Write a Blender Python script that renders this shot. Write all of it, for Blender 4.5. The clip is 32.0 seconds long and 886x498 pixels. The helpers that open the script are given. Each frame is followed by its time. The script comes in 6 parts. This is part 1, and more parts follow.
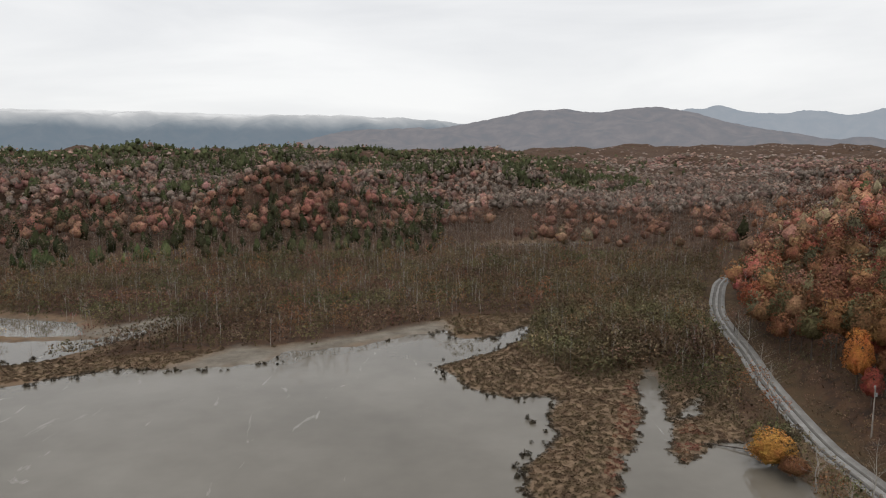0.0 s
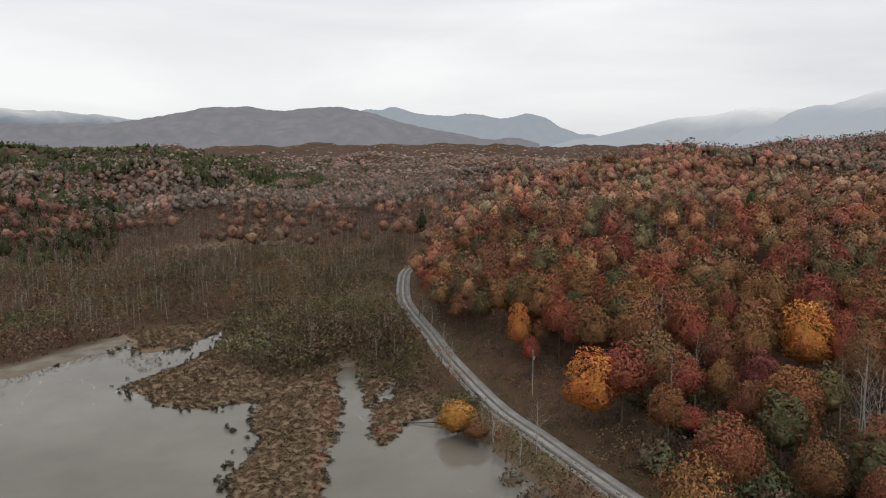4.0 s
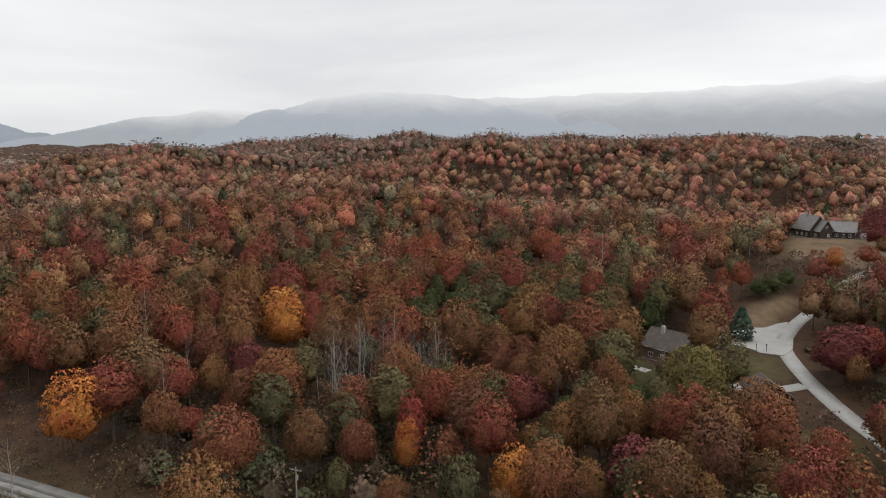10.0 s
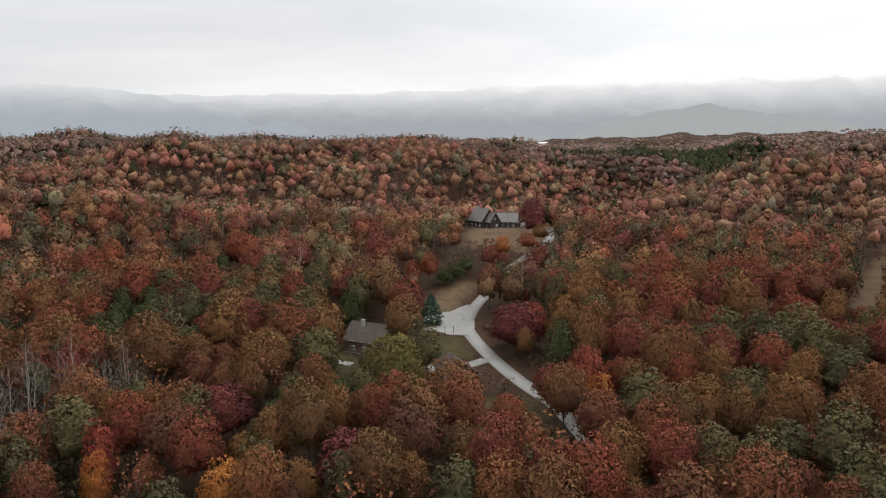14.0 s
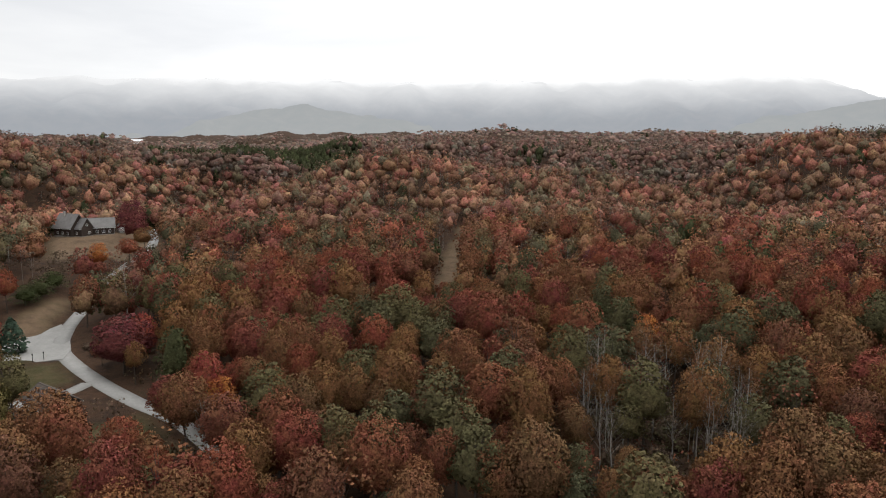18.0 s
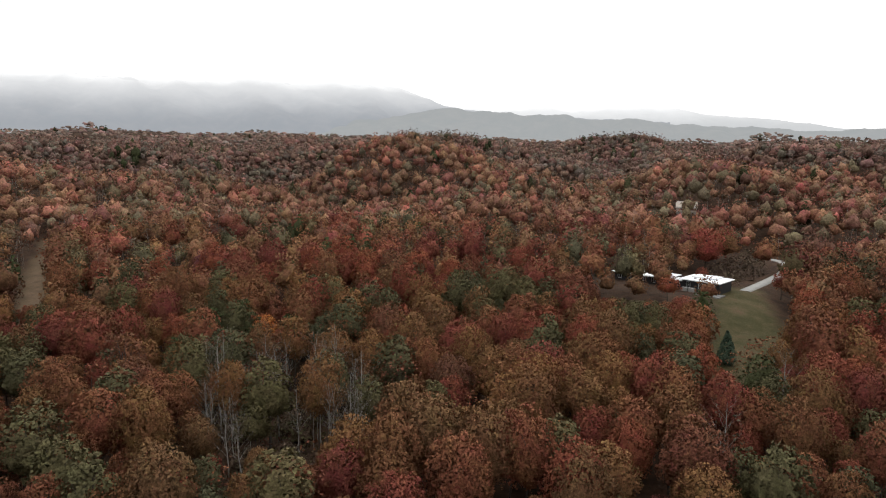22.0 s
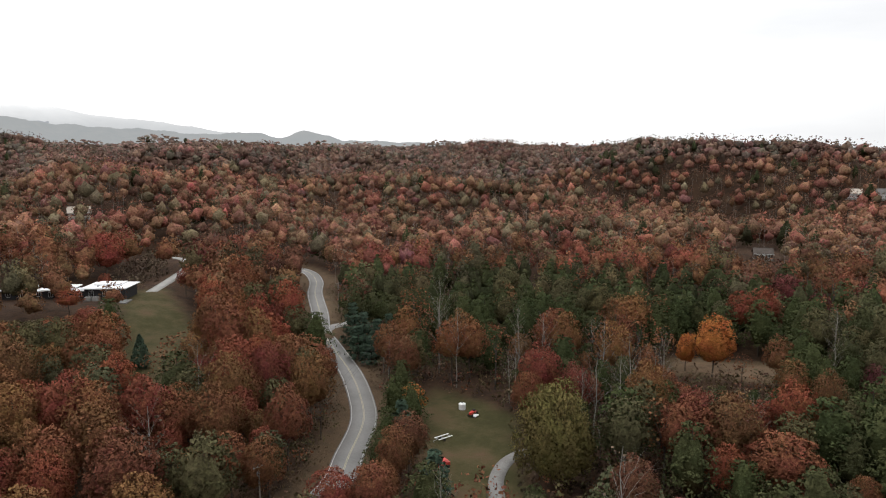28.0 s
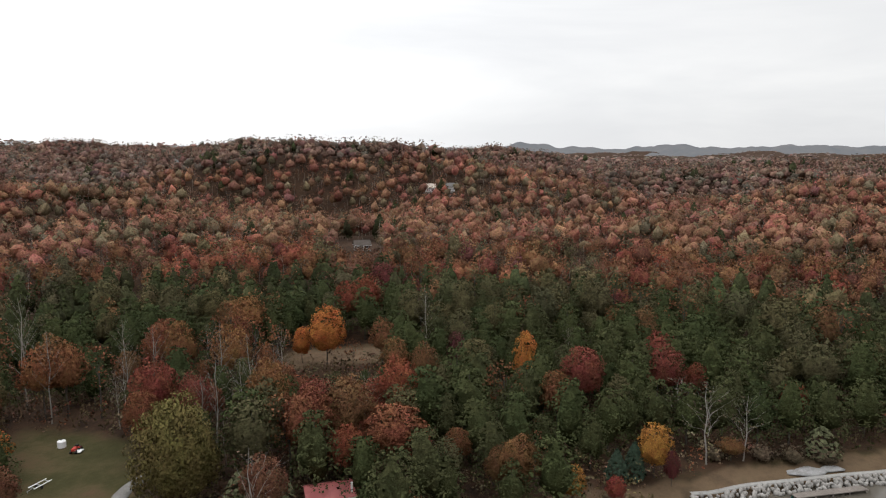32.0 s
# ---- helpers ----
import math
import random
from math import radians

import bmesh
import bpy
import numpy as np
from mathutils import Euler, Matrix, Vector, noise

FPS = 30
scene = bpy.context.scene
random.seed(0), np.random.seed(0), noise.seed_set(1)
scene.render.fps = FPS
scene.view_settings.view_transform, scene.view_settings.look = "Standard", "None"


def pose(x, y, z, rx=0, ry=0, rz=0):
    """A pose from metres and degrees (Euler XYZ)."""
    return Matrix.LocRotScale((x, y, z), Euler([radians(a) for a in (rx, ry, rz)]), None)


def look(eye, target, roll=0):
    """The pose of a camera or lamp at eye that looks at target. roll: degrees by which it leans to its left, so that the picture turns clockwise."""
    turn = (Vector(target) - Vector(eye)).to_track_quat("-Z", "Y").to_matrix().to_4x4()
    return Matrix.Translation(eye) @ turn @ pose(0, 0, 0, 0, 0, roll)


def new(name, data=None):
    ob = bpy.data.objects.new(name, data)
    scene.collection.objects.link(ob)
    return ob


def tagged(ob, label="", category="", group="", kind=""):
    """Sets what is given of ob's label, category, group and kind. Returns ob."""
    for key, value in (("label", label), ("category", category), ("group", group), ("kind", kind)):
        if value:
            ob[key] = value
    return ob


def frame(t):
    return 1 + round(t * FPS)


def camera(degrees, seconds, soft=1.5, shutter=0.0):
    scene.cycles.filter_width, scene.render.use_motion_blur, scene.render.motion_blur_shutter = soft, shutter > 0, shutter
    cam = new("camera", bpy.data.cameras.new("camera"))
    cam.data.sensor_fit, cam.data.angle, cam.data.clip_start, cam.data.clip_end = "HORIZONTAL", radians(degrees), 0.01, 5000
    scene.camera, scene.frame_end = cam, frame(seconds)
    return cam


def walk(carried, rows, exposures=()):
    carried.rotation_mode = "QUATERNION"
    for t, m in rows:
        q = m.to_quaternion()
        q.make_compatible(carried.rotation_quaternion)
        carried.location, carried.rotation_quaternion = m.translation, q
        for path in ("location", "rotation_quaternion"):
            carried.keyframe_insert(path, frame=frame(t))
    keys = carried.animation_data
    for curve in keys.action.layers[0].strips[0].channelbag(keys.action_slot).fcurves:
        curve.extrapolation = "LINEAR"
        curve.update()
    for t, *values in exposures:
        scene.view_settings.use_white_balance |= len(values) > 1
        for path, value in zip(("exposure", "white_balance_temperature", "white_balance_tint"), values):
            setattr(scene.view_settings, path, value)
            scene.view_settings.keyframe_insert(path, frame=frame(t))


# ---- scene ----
# ---------------------------------------------------------------- camera
# A drone hovers over the lake's edge and turns to its right on the spot.
cam = camera(64.9, 32.0, soft=1.1)
EYE = 70.0
# seconds, bearing (degrees clockwise), pitch, roll
TURNS = [
    (0.0, 0.0, -7.9, .1), (0.5, 3.14, -7.93, .1), (1.0, 6.23, -7.94, .1), (1.5, 9.37, -7.96, .1), (2.0, 12.49, -7.96, .1),
    (2.5, 15.65, -7.98, .1), (3.0, 18.82, -8.0, .07), (3.5, 22.0, -8.03, .03), (5.5, 34.96, -8.06, .03), (6.0, 38.32, -8.07, .02),
    (6.5, 41.69, -8.08, .03), (7.0, 45.1, -8.09, .04), (7.5, 48.66, -8.08, .04), (8.0, 52.26, -8.08, .03), (8.5, 55.86, -8.07, .03),
    (9.0, 59.4, -8.05, .06), (9.5, 63.0, -8.06, .08), (10.0, 66.59, -8.06, .08), (10.5, 66.95, -8.03, .1), (11.0, 67.77, -8.02, .12),
    (11.5, 71.61, -8.0, .1), (12.0, 75.55, -8.0, .09), (12.5, 79.49, -8.02, .09), (13.0, 83.42, -8.04, .08), (13.5, 87.35, -8.05, .06),
    (14.0, 91.29, -8.06, .03), (14.5, 95.23, -8.08, -.01), (16.5, 110.99, -8.14, -.03), (17.0, 114.95, -8.16, -.04), (17.5, 118.86, -8.18, -.04),
    (18.0, 122.79, -8.19, -.05), (18.5, 126.73, -8.2, -.04), (19.0, 130.65, -8.21, -.04), (19.5, 134.58, -8.21, -.04), (20.0, 138.54, -8.2, -.05),
    (20.5, 142.47, -8.17, -.05), (21.0, 146.4, -8.13, -.05), (21.5, 150.29, -8.1, -.04), (22.0, 154.21, -8.07, -.03), (22.5, 157.89, -8.05, -.04),
    (23.0, 161.8, -8.04, -.06), (23.5, 165.74, -8.03, -.08), (24.0, 169.67, -8.02, -.1), (24.5, 173.57, -8.02, -.1), (25.0, 177.48, -8.01, -.07),
    (25.5, 181.42, -8.0, -.05), (27.5, 197.16, -7.95, .0), (28.0, 201.13, -7.94, .02), (28.5, 205.05, -7.95, .03), (29.0, 209.0, -7.94, .01),
    (29.5, 212.95, -7.93, .01), (30.0, 216.9, -7.92, .01), (30.5, 220.83, -7.92, .03), (31.0, 224.77, -7.93, .05), (31.5, 228.74, -7.95, .12), (32.0, 232.71, -7.96, .18),
]
walk(cam, [(t, pose(0, 0, EYE, 90 + pitch, 0, -bearing) @ pose(0, 0, 0, 0, 0, -roll)) for t, bearing, pitch, roll in TURNS])

# ---------------------------------------------------------------- sky and light
SUN_BEARING, SUN_HEIGHT = 168.0, 38.0
world = bpy.data.worlds.new("overcast_sky")
scene.world = world
world.use_nodes = True
wn, wl = world.node_tree.nodes, world.node_tree.links
wn.clear()


def sky_node(kind, **values):
    n = wn.new(kind)
    for key, value in values.items():
        n.inputs[key].default_value = value
    return n


sky = wn.new("ShaderNodeTexSky")
sky.sky_type, sky.sun_disc = "NISHITA", False
sky.sun_elevation, sky.sun_rotation = radians(SUN_HEIGHT), radians(SUN_BEARING)
coord = wn.new("ShaderNodeTexCoord")
# layered stratus: broad sheets flattened towards the horizon
stretch = sky_node("ShaderNodeMapping", Scale=(1.0, 1.0, 5.5))
sheets = sky_node("ShaderNodeTexNoise", Scale=1.7, Detail=6.0, Roughness=0.52, Distortion=0.4)
sheet_ramp = wn.new("ShaderNodeValToRGB")
sheet_ramp.color_ramp.elements[0].position, sheet_ramp.color_ramp.elements[0].color = 0.34, (0.79, 0.80, 0.822, 1)
sheet_ramp.color_ramp.elements[1].position, sheet_ramp.color_ramp.elements[1].color = 0.68, (1.0, 1.0, 1.0, 1)
# the hidden sun brightens the cloud round its bearing
toward = wn.new("ShaderNodeVectorMath")
toward.operation = "DOT_PRODUCT"
s, c = math.sin(radians(SUN_BEARING)), math.cos(radians(SUN_BEARING))
toward.inputs[1].default_value = (s * 0.93, c * 0.93, 0.36)
glow = sky_node("ShaderNodeMapRange")
glow.interpolation_type = "SMOOTHSTEP"
for key, value in (("From Min", -0.1), ("From Max", 0.95), ("To Min", 0.97), ("To Max", 1.34)):
    glow.inputs[key].default_value = value
# an overcast sky is brightest overhead
upright = wn.new("ShaderNodeSeparateXYZ")
overhead = sky_node("ShaderNodeMapRange")
overhead.interpolation_type = "SMOOTHSTEP"
for key, value in (("From Min", 0.26), ("From Max", 1.0), ("To Min", 1.0), ("To Max", 2.0)):
    overhead.inputs[key].default_value = value
bright = wn.new("ShaderNodeMath")
bright.operation = "MULTIPLY"
lift = wn.new("ShaderNodeVectorMath")
lift.operation = "SCALE"
blue = wn.new("ShaderNodeVectorMath")
blue.operation = "SCALE"
blue.inputs["Scale"].default_value = 0.09
cover = wn.new("ShaderNodeMix")
cover.data_type = "RGBA"
cover.inputs["Factor"].default_value = 0.94
back = sky_node("ShaderNodeBackground", Strength=1.0)
out = wn.new("ShaderNodeOutputWorld")
wl.new(coord.outputs["Generated"], stretch.inputs["Vector"])
wl.new(stretch.outputs[0], sheets.inputs["Vector"])
wl.new(sheets.outputs["Fac"], sheet_ramp.inputs["Fac"])
wl.new(coord.outputs["Generated"], toward.inputs[0])
wl.new(toward.outputs["Value"], glow.inputs["Value"])
wl.new(sheet_ramp.outputs["Color"], lift.inputs[0])
wl.new(coord.outputs["Generated"], upright.inputs[0])
wl.new(upright.outputs["Z"], overhead.inputs["Value"])
wl.new(glow.outputs["Result"], bright.inputs[0])
wl.new(overhead.outputs["Result"], bright.inputs[1])
wl.new(bright.outputs[0], lift.inputs["Scale"])
wl.new(sky.outputs["Color"], blue.inputs[0])
wl.new(blue.outputs[0], cover.inputs["A"])
wl.new(lift.outputs[0], cover.inputs["B"])
wl.new(cover.outputs["Result"], back.inputs["Color"])
wl.new(back.outputs[0], out.inputs["Surface"])

sun_data = bpy.data.lights.new("sun", "SUN")
sun_data.energy, sun_data.angle, sun_data.color = 0.5, radians(25), (1.0, 0.96, 0.9)
sun = new("sun", sun_data)
sun.matrix_world = look((s * 100, c * 100, 100 * math.tan(radians(SUN_HEIGHT))), (0, 0, 0))

# ---------------------------------------------------------------- materials
def material(name, rough=0.85, spec=0.25, metal=0.0):
    m = bpy.data.materials.new(name)
    m.use_nodes = True
    p = m.node_tree.nodes["Principled BSDF"]
    p.inputs["Roughness"].default_value = rough
    p.inputs["Specular IOR Level"].default_value = spec
    p.inputs["Metallic"].default_value = metal
    return m, m.node_tree.nodes, m.node_tree.links, p


def ramp_node(nodes, colours, spread=None):
    r = nodes.new("ShaderNodeValToRGB")
    e = r.color_ramp.elements
    while len(e) < len(colours):
        e.new(0.5)
    for i, col in enumerate(colours):
        e[i].position = spread[i] if spread else i / (len(colours) - 1)
        e[i].color = (*col, 1)
    return r


def noise_node(nodes, links, scale, detail=4.0, rough=0.6, source="Object"):
    co = nodes.new("ShaderNodeTexCoord")
    n = nodes.new("ShaderNodeTexNoise")
    n.inputs["Scale"].default_value, n.inputs["Detail"].default_value, n.inputs["Roughness"].default_value = scale, detail, rough
    links.new(co.outputs[source], n.inputs["Vector"])
    return n


def mix_node(nodes, links, a, b, fac, blend="MIX"):
    m = nodes.new("ShaderNodeMix")
    m.data_type, m.blend_type = "RGBA", blend
    for key, v in (("A", a), ("B", b), ("Factor", fac)):
        if isinstance(v, (int, float)):
            m.inputs[key].default_value = v
        elif isinstance(v, tuple):
            m.inputs[key].default_value = (*v, 1)
        else:
            links.new(v, m.inputs[key])
    return m.outputs["Result"]


def mottled(name, colours, scale, rough=0.85, spec=0.25, bump=0.0, fine=None, metal=0.0, source="Object"):
    """A surface of several tones at two sizes of patch, with a little relief."""
    m, n, l, p = material(name, rough, spec, metal)
    big = noise_node(n, l, scale, 5, 0.6, source)
    small = noise_node(n, l, fine or scale * 9, 5, 0.65, source)
    mixed = n.new("ShaderNodeMath")
    mixed.operation = "MULTIPLY_ADD"
    mixed.inputs[1].default_value, mixed.inputs[2].default_value = 0.5, 0.0
    l.new(small.outputs["Fac"], mixed.inputs[0])
    both = n.new("ShaderNodeMath")
    both.operation = "MULTIPLY_ADD"
    both.inputs[1].default_value = 0.5
    l.new(big.outputs["Fac"], both.inputs[0])
    l.new(mixed.outputs[0], both.inputs[2])
    r = ramp_node(n, colours, [0.33 + 0.34 * i / (len(colours) - 1) for i in range(len(colours))])
    l.new(both.outputs[0], r.inputs["Fac"])
    l.new(r.outputs["Color"], p.inputs["Base Color"])
    if bump:
        b = n.new("ShaderNodeBump")
        b.inputs["Strength"].default_value, b.inputs["Distance"].default_value = 0.6, bump
        l.new(small.outputs["Fac"], b.inputs["Height"])
        l.new(b.outputs["Normal"], p.inputs["Normal"])
    return m


def leaf_surface(m, n, l, p, tone, mottle, clumpy=1.0):
    """Leaves let part of the light through; sprays differ a little from one another."""
    geo = n.new("ShaderNodeNewGeometry")
    vary = n.new("ShaderNodeHueSaturation")
    val = n.new("ShaderNodeMapRange")
    val.inputs["To Min"].default_value, val.inputs["To Max"].default_value = 1 - 0.26 * clumpy, 1 + 0.32 * clumpy
    hue = n.new("ShaderNodeMapRange")
    for key, value in (("From Min", 0.3), ("From Max", 0.7), ("To Min", 0.484), ("To Max", 0.516)):
        hue.inputs[key].default_value = value
    spot = noise_node(n, l, 0.3, 2, 0.5)
    # dark specks of the grain stand in for small shadows among the leaves
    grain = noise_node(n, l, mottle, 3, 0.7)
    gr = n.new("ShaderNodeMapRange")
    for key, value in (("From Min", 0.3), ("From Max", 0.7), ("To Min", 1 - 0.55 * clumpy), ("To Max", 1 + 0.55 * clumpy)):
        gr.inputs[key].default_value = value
    both = n.new("ShaderNodeMath")
    both.operation = "MULTIPLY"
    l.new(geo.outputs["Random Per Island"], val.inputs["Value"])
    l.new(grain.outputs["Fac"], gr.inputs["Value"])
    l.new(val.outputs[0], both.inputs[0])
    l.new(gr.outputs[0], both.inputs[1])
    l.new(spot.outputs["Fac"], hue.inputs["Value"])
    l.new(tone, vary.inputs["Color"])
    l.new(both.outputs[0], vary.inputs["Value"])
    l.new(hue.outputs[0], vary.inputs["Hue"])
    l.new(vary.outputs["Color"], p.inputs["Base Color"])
    b = n.new("ShaderNodeBump")
    b.inputs["Strength"].default_value, b.inputs["Distance"].default_value = 0.8, 0.6
    l.new(grain.outputs["Fac"], b.inputs["Height"])
    l.new(b.outputs["Normal"], p.inputs["Normal"])
    thin = n.new("ShaderNodeBsdfTranslucent")
    l.new(vary.outputs["Color"], thin.inputs["Color"])
    mixed = n.new("ShaderNodeMixShader")
    mixed.inputs["Fac"].default_value = 0.08
    l.new(p.outputs[0], mixed.inputs[1])
    l.new(thin.outputs[0], mixed.inputs[2])
    l.new(mixed.outputs[0], n["Material Output"].inputs["Surface"])


def foliage(name, colours):
    """Leaves of single trees: each tree takes a tone of its own."""
    m, n, l, p = material(name, 0.85, 0.03)
    info = n.new("ShaderNodeObjectInfo")
    tone = ramp_node(n, colours)
    l.new(info.outputs["Random"], tone.inputs["Fac"])
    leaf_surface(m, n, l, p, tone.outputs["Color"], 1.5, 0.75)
    return m


def woods_foliage(name, mottle=1.0, clumpy=0.95):
    """Leaves of the joined woods: the tone of each tree lies in the attribute leaf_tone."""
    m, n, l, p = material(name, 0.85, 0.03)
    tone = n.new("ShaderNodeAttribute")
    tone.attribute_name = "leaf_tone"
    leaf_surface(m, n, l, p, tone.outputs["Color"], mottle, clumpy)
    return m


LEAF = {
    "russet": [(0.178, 0.066, 0.040), (0.240, 0.082, 0.042), (0.205, 0.088, 0.042), (0.250, 0.096, 0.042), (0.155, 0.068, 0.045)],
    "rust": [(0.232, 0.062, 0.040), (0.290, 0.082, 0.041), (0.205, 0.056, 0.042), (0.260, 0.070, 0.042)],
    "hickory": [(0.205, 0.098, 0.042), (0.245, 0.112, 0.044), (0.180, 0.094, 0.044), (0.215, 0.088, 0.040)],
    "olive": [(0.100, 0.086, 0.042), (0.132, 0.104, 0.046), (0.086, 0.080, 0.042), (0.148, 0.108, 0.048)],
    "crimson": [(0.150, 0.040, 0.040), (0.175, 0.046, 0.042), (0.135, 0.044, 0.046)],
    "scarlet": [(0.330, 0.056, 0.042), (0.290, 0.070, 0.046), (0.350, 0.078, 0.044)],
    "orange": [(0.480, 0.155, 0.036), (0.420, 0.130, 0.034), (0.500, 0.180, 0.040)],
    "gold": [(0.440, 0.195, 0.038), (0.400, 0.180, 0.038)],
    "oak_gold": [(0.180, 0.138, 0.045), (0.168, 0.130, 0.045)],
    "pine": [(0.050, 0.060, 0.023), (0.063, 0.070, 0.026), (0.062, 0.060, 0.026)],
    "spruce": [(0.040, 0.062, 0.040), (0.052, 0.074, 0.050)],
    "scrub": [(0.125, 0.086, 0.058), (0.155, 0.104, 0.070), (0.110, 0.082, 0.052), (0.150, 0.092, 0.062)],
    "sallow": [(0.120, 0.116, 0.062), (0.104, 0.104, 0.054)],
    "sedge": [(0.128, 0.096, 0.048), (0.155, 0.108, 0.056), (0.104, 0.092, 0.044), (0.165, 0.092, 0.058), (0.138, 0.080, 0.054), (0.165, 0.120, 0.080)],
    "willow": [(0.112, 0.084, 0.044), (0.098, 0.076, 0.040), (0.132, 0.094, 0.048)],
}
LEAF = {k: [tuple(1.02 * (0.92 * q * w + 0.08 * sum(col) / 3) for q, w in zip(col, (1.0, 1.05, 1.04))) for col in v] for k, v in LEAF.items()}
# the woods beyond: distance haze is mixed into their tones, browner first, then greyer
# the last tone is crown shade, painted on the cores
HAZE_BROWN, HAZE_GREY, CORE_SHADE = np.array((0.150, 0.102, 0.084)), np.array((0.128, 0.108, 0.100)), np.array((0.050, 0.040, 0.034))
LEAF_MAT = {k: foliage(k + "_leaves", v) for k, v in LEAF.items()}
WOODS = woods_foliage("woods_leaves")
BRUSH = woods_foliage("brush_leaves", 1.6, 0.8)
REEDS = woods_foliage("reed_leaves", 5.0, 0.2)
BARK = mottled("bark", [(0.048, 0.038, 0.032), (0.084, 0.070, 0.059), (0.120, 0.104, 0.090)], 1.2, 0.9, 0.1, 0.03)
PALE_BARK = mottled("pale_bark", [(0.160, 0.140, 0.120), (0.272, 0.248, 0.220), (0.368, 0.344, 0.312)], 0.7, 0.85, 0.1, 0.02)


def ground_material():
    m, n, l, p = material("ground_cover", 0.95, 0.1)
    zone = n.new("ShaderNodeAttribute")
    zone.attribute_name = "zone"
    sep = n.new("ShaderNodeSeparateColor")
    l.new(zone.outputs["Color"], sep.inputs[0])

    def tones(colours, scale):
        t = noise_node(n, l, scale, 7, 0.68)
        r = ramp_node(n, colours, [0.32 + 0.36 * i / (len(colours) - 1) for i in range(len(colours))])
        l.new(t.outputs["Fac"], r.inputs["Fac"])
        return r.outputs["Color"]

    litter = tones([(0.024, 0.016, 0.012), (0.044, 0.026, 0.017), (0.066, 0.037, 0.022), (0.042, 0.030, 0.019)], 0.22)
    lawn = tones([(0.037, 0.034, 0.014), (0.048, 0.045, 0.018), (0.074, 0.058, 0.028), (0.092, 0.060, 0.035)], 0.09)
    marsh = tones([(0.083, 0.057, 0.037), (0.122, 0.082, 0.052), (0.156, 0.105, 0.066), (0.113, 0.083, 0.050)], 0.16)
    mud = tones([(0.082, 0.069, 0.055), (0.125, 0.108, 0.087), (0.172, 0.152, 0.125)], 0.12)
    col = mix_node(n, l, litter, lawn, sep.outputs[0])
    col = mix_node(n, l, col, marsh, sep.outputs[1])
    col = mix_node(n, l, col, mud, sep.outputs[2])
    l.new(col, p.inputs["Base Color"])
    rough = noise_node(n, l, 1.3, 6, 0.7)
    b = n.new("ShaderNodeBump")
    b.inputs["Strength"].default_value, b.inputs["Distance"].default_value = 0.8, 0.35
    l.new(rough.outputs["Fac"], b.inputs["Height"])
    l.new(b.outputs["Normal"], p.inputs["Normal"])
    return m


GROUND = ground_material()


def water_material():
    m, n, l, p = material("lake_water", 0.06, 0.5)
    silt = noise_node(n, l, 0.018, 5, 0.6)
    r = ramp_node(n, [(0.072, 0.063, 0.049), (0.092, 0.081, 0.065), (0.116, 0.104, 0.086)], [0.36, 0.5, 0.66])
    l.new(silt.outputs["Fac"], r.inputs["Fac"])
    # thin streaks of foam drifting on the surface
    co = n.new("ShaderNodeTexCoord")
    mp = n.new("ShaderNodeMapping")
    mp.inputs["Scale"].default_value = (0.16, 0.045, 1.0)
    mp.inputs["Rotation"].default_value = (0, 0, 0.5)
    foam = n.new("ShaderNodeTexNoise")
    foam.inputs["Scale"].default_value, foam.inputs["Detail"].default_value, foam.inputs["Distortion"].default_value = 1.0, 7.0, 1.6
    l.new(co.outputs["Object"], mp.inputs["Vector"])
    l.new(mp.outputs[0], foam.inputs["Vector"])
    fr = ramp_node(n, [(0, 0, 0), (0.35, 0.35, 0.35)], [0.66, 0.80])
    l.new(foam.outputs["Fac"], fr.inputs["Fac"])
    l.new(mix_node(n, l, r.outputs["Color"], (0.42, 0.41, 0.38), fr.outputs["Color"]), p.inputs["Base Color"])
    p.inputs["IOR"].default_value = 1.33
    ripple = noise_node(n, l, 0.9, 4, 0.6)
    b = n.new("ShaderNodeBump")
    b.inputs["Strength"].default_value, b.inputs["Distance"].default_value = 0.12, 0.05
    l.new(ripple.outputs["Fac"], b.inputs["Height"])
    l.new(b.outputs["Normal"], p.inputs["Normal"])
    return m


WATER = water_material()
ASPHALT = mottled("old_asphalt", [(0.152, 0.148, 0.141), (0.198, 0.190, 0.182), (0.236, 0.228, 0.217)], 0.12, 0.8, 0.3, 0.01, 1.7)
CONCRETE = mottled("pale_concrete", [(0.228, 0.220, 0.205), (0.289, 0.281, 0.262), (0.342, 0.331, 0.312)], 0.15, 0.85, 0.3, 0.01, 1.4)
LINE_WHITE = mottled("white_road_paint", [(0.380, 0.372, 0.357), (0.502, 0.494, 0.479)], 0.6, 0.7, 0.3)
LINE_YELLOW = mottled("yellow_road_paint", [(0.334, 0.304, 0.228), (0.418, 0.372, 0.258)], 0.6, 0.7, 0.3)
TRACK_STONE = mottled("gravel_tracks", [(0.114, 0.106, 0.097), (0.182, 0.175, 0.163), (0.266, 0.258, 0.247)], 0.25, 0.95, 0.2, 0.03, 3.0)
TRACK_DARK = mottled("damp_gravel", [(0.057, 0.052, 0.044), (0.095, 0.087, 0.078), (0.141, 0.131, 0.118)], 0.3, 0.9, 0.25, 0.03, 3.0)

# ---------------------------------------------------------------- the lie of the land
def polar(bearing, r):
    return r * np.sin(np.radians(bearing)), r * np.cos(np.radians(bearing))


RADII = [0, 110, 160, 210, 280, 380, 520, 720, 1000, 1500, 2200, 3200, 4900]
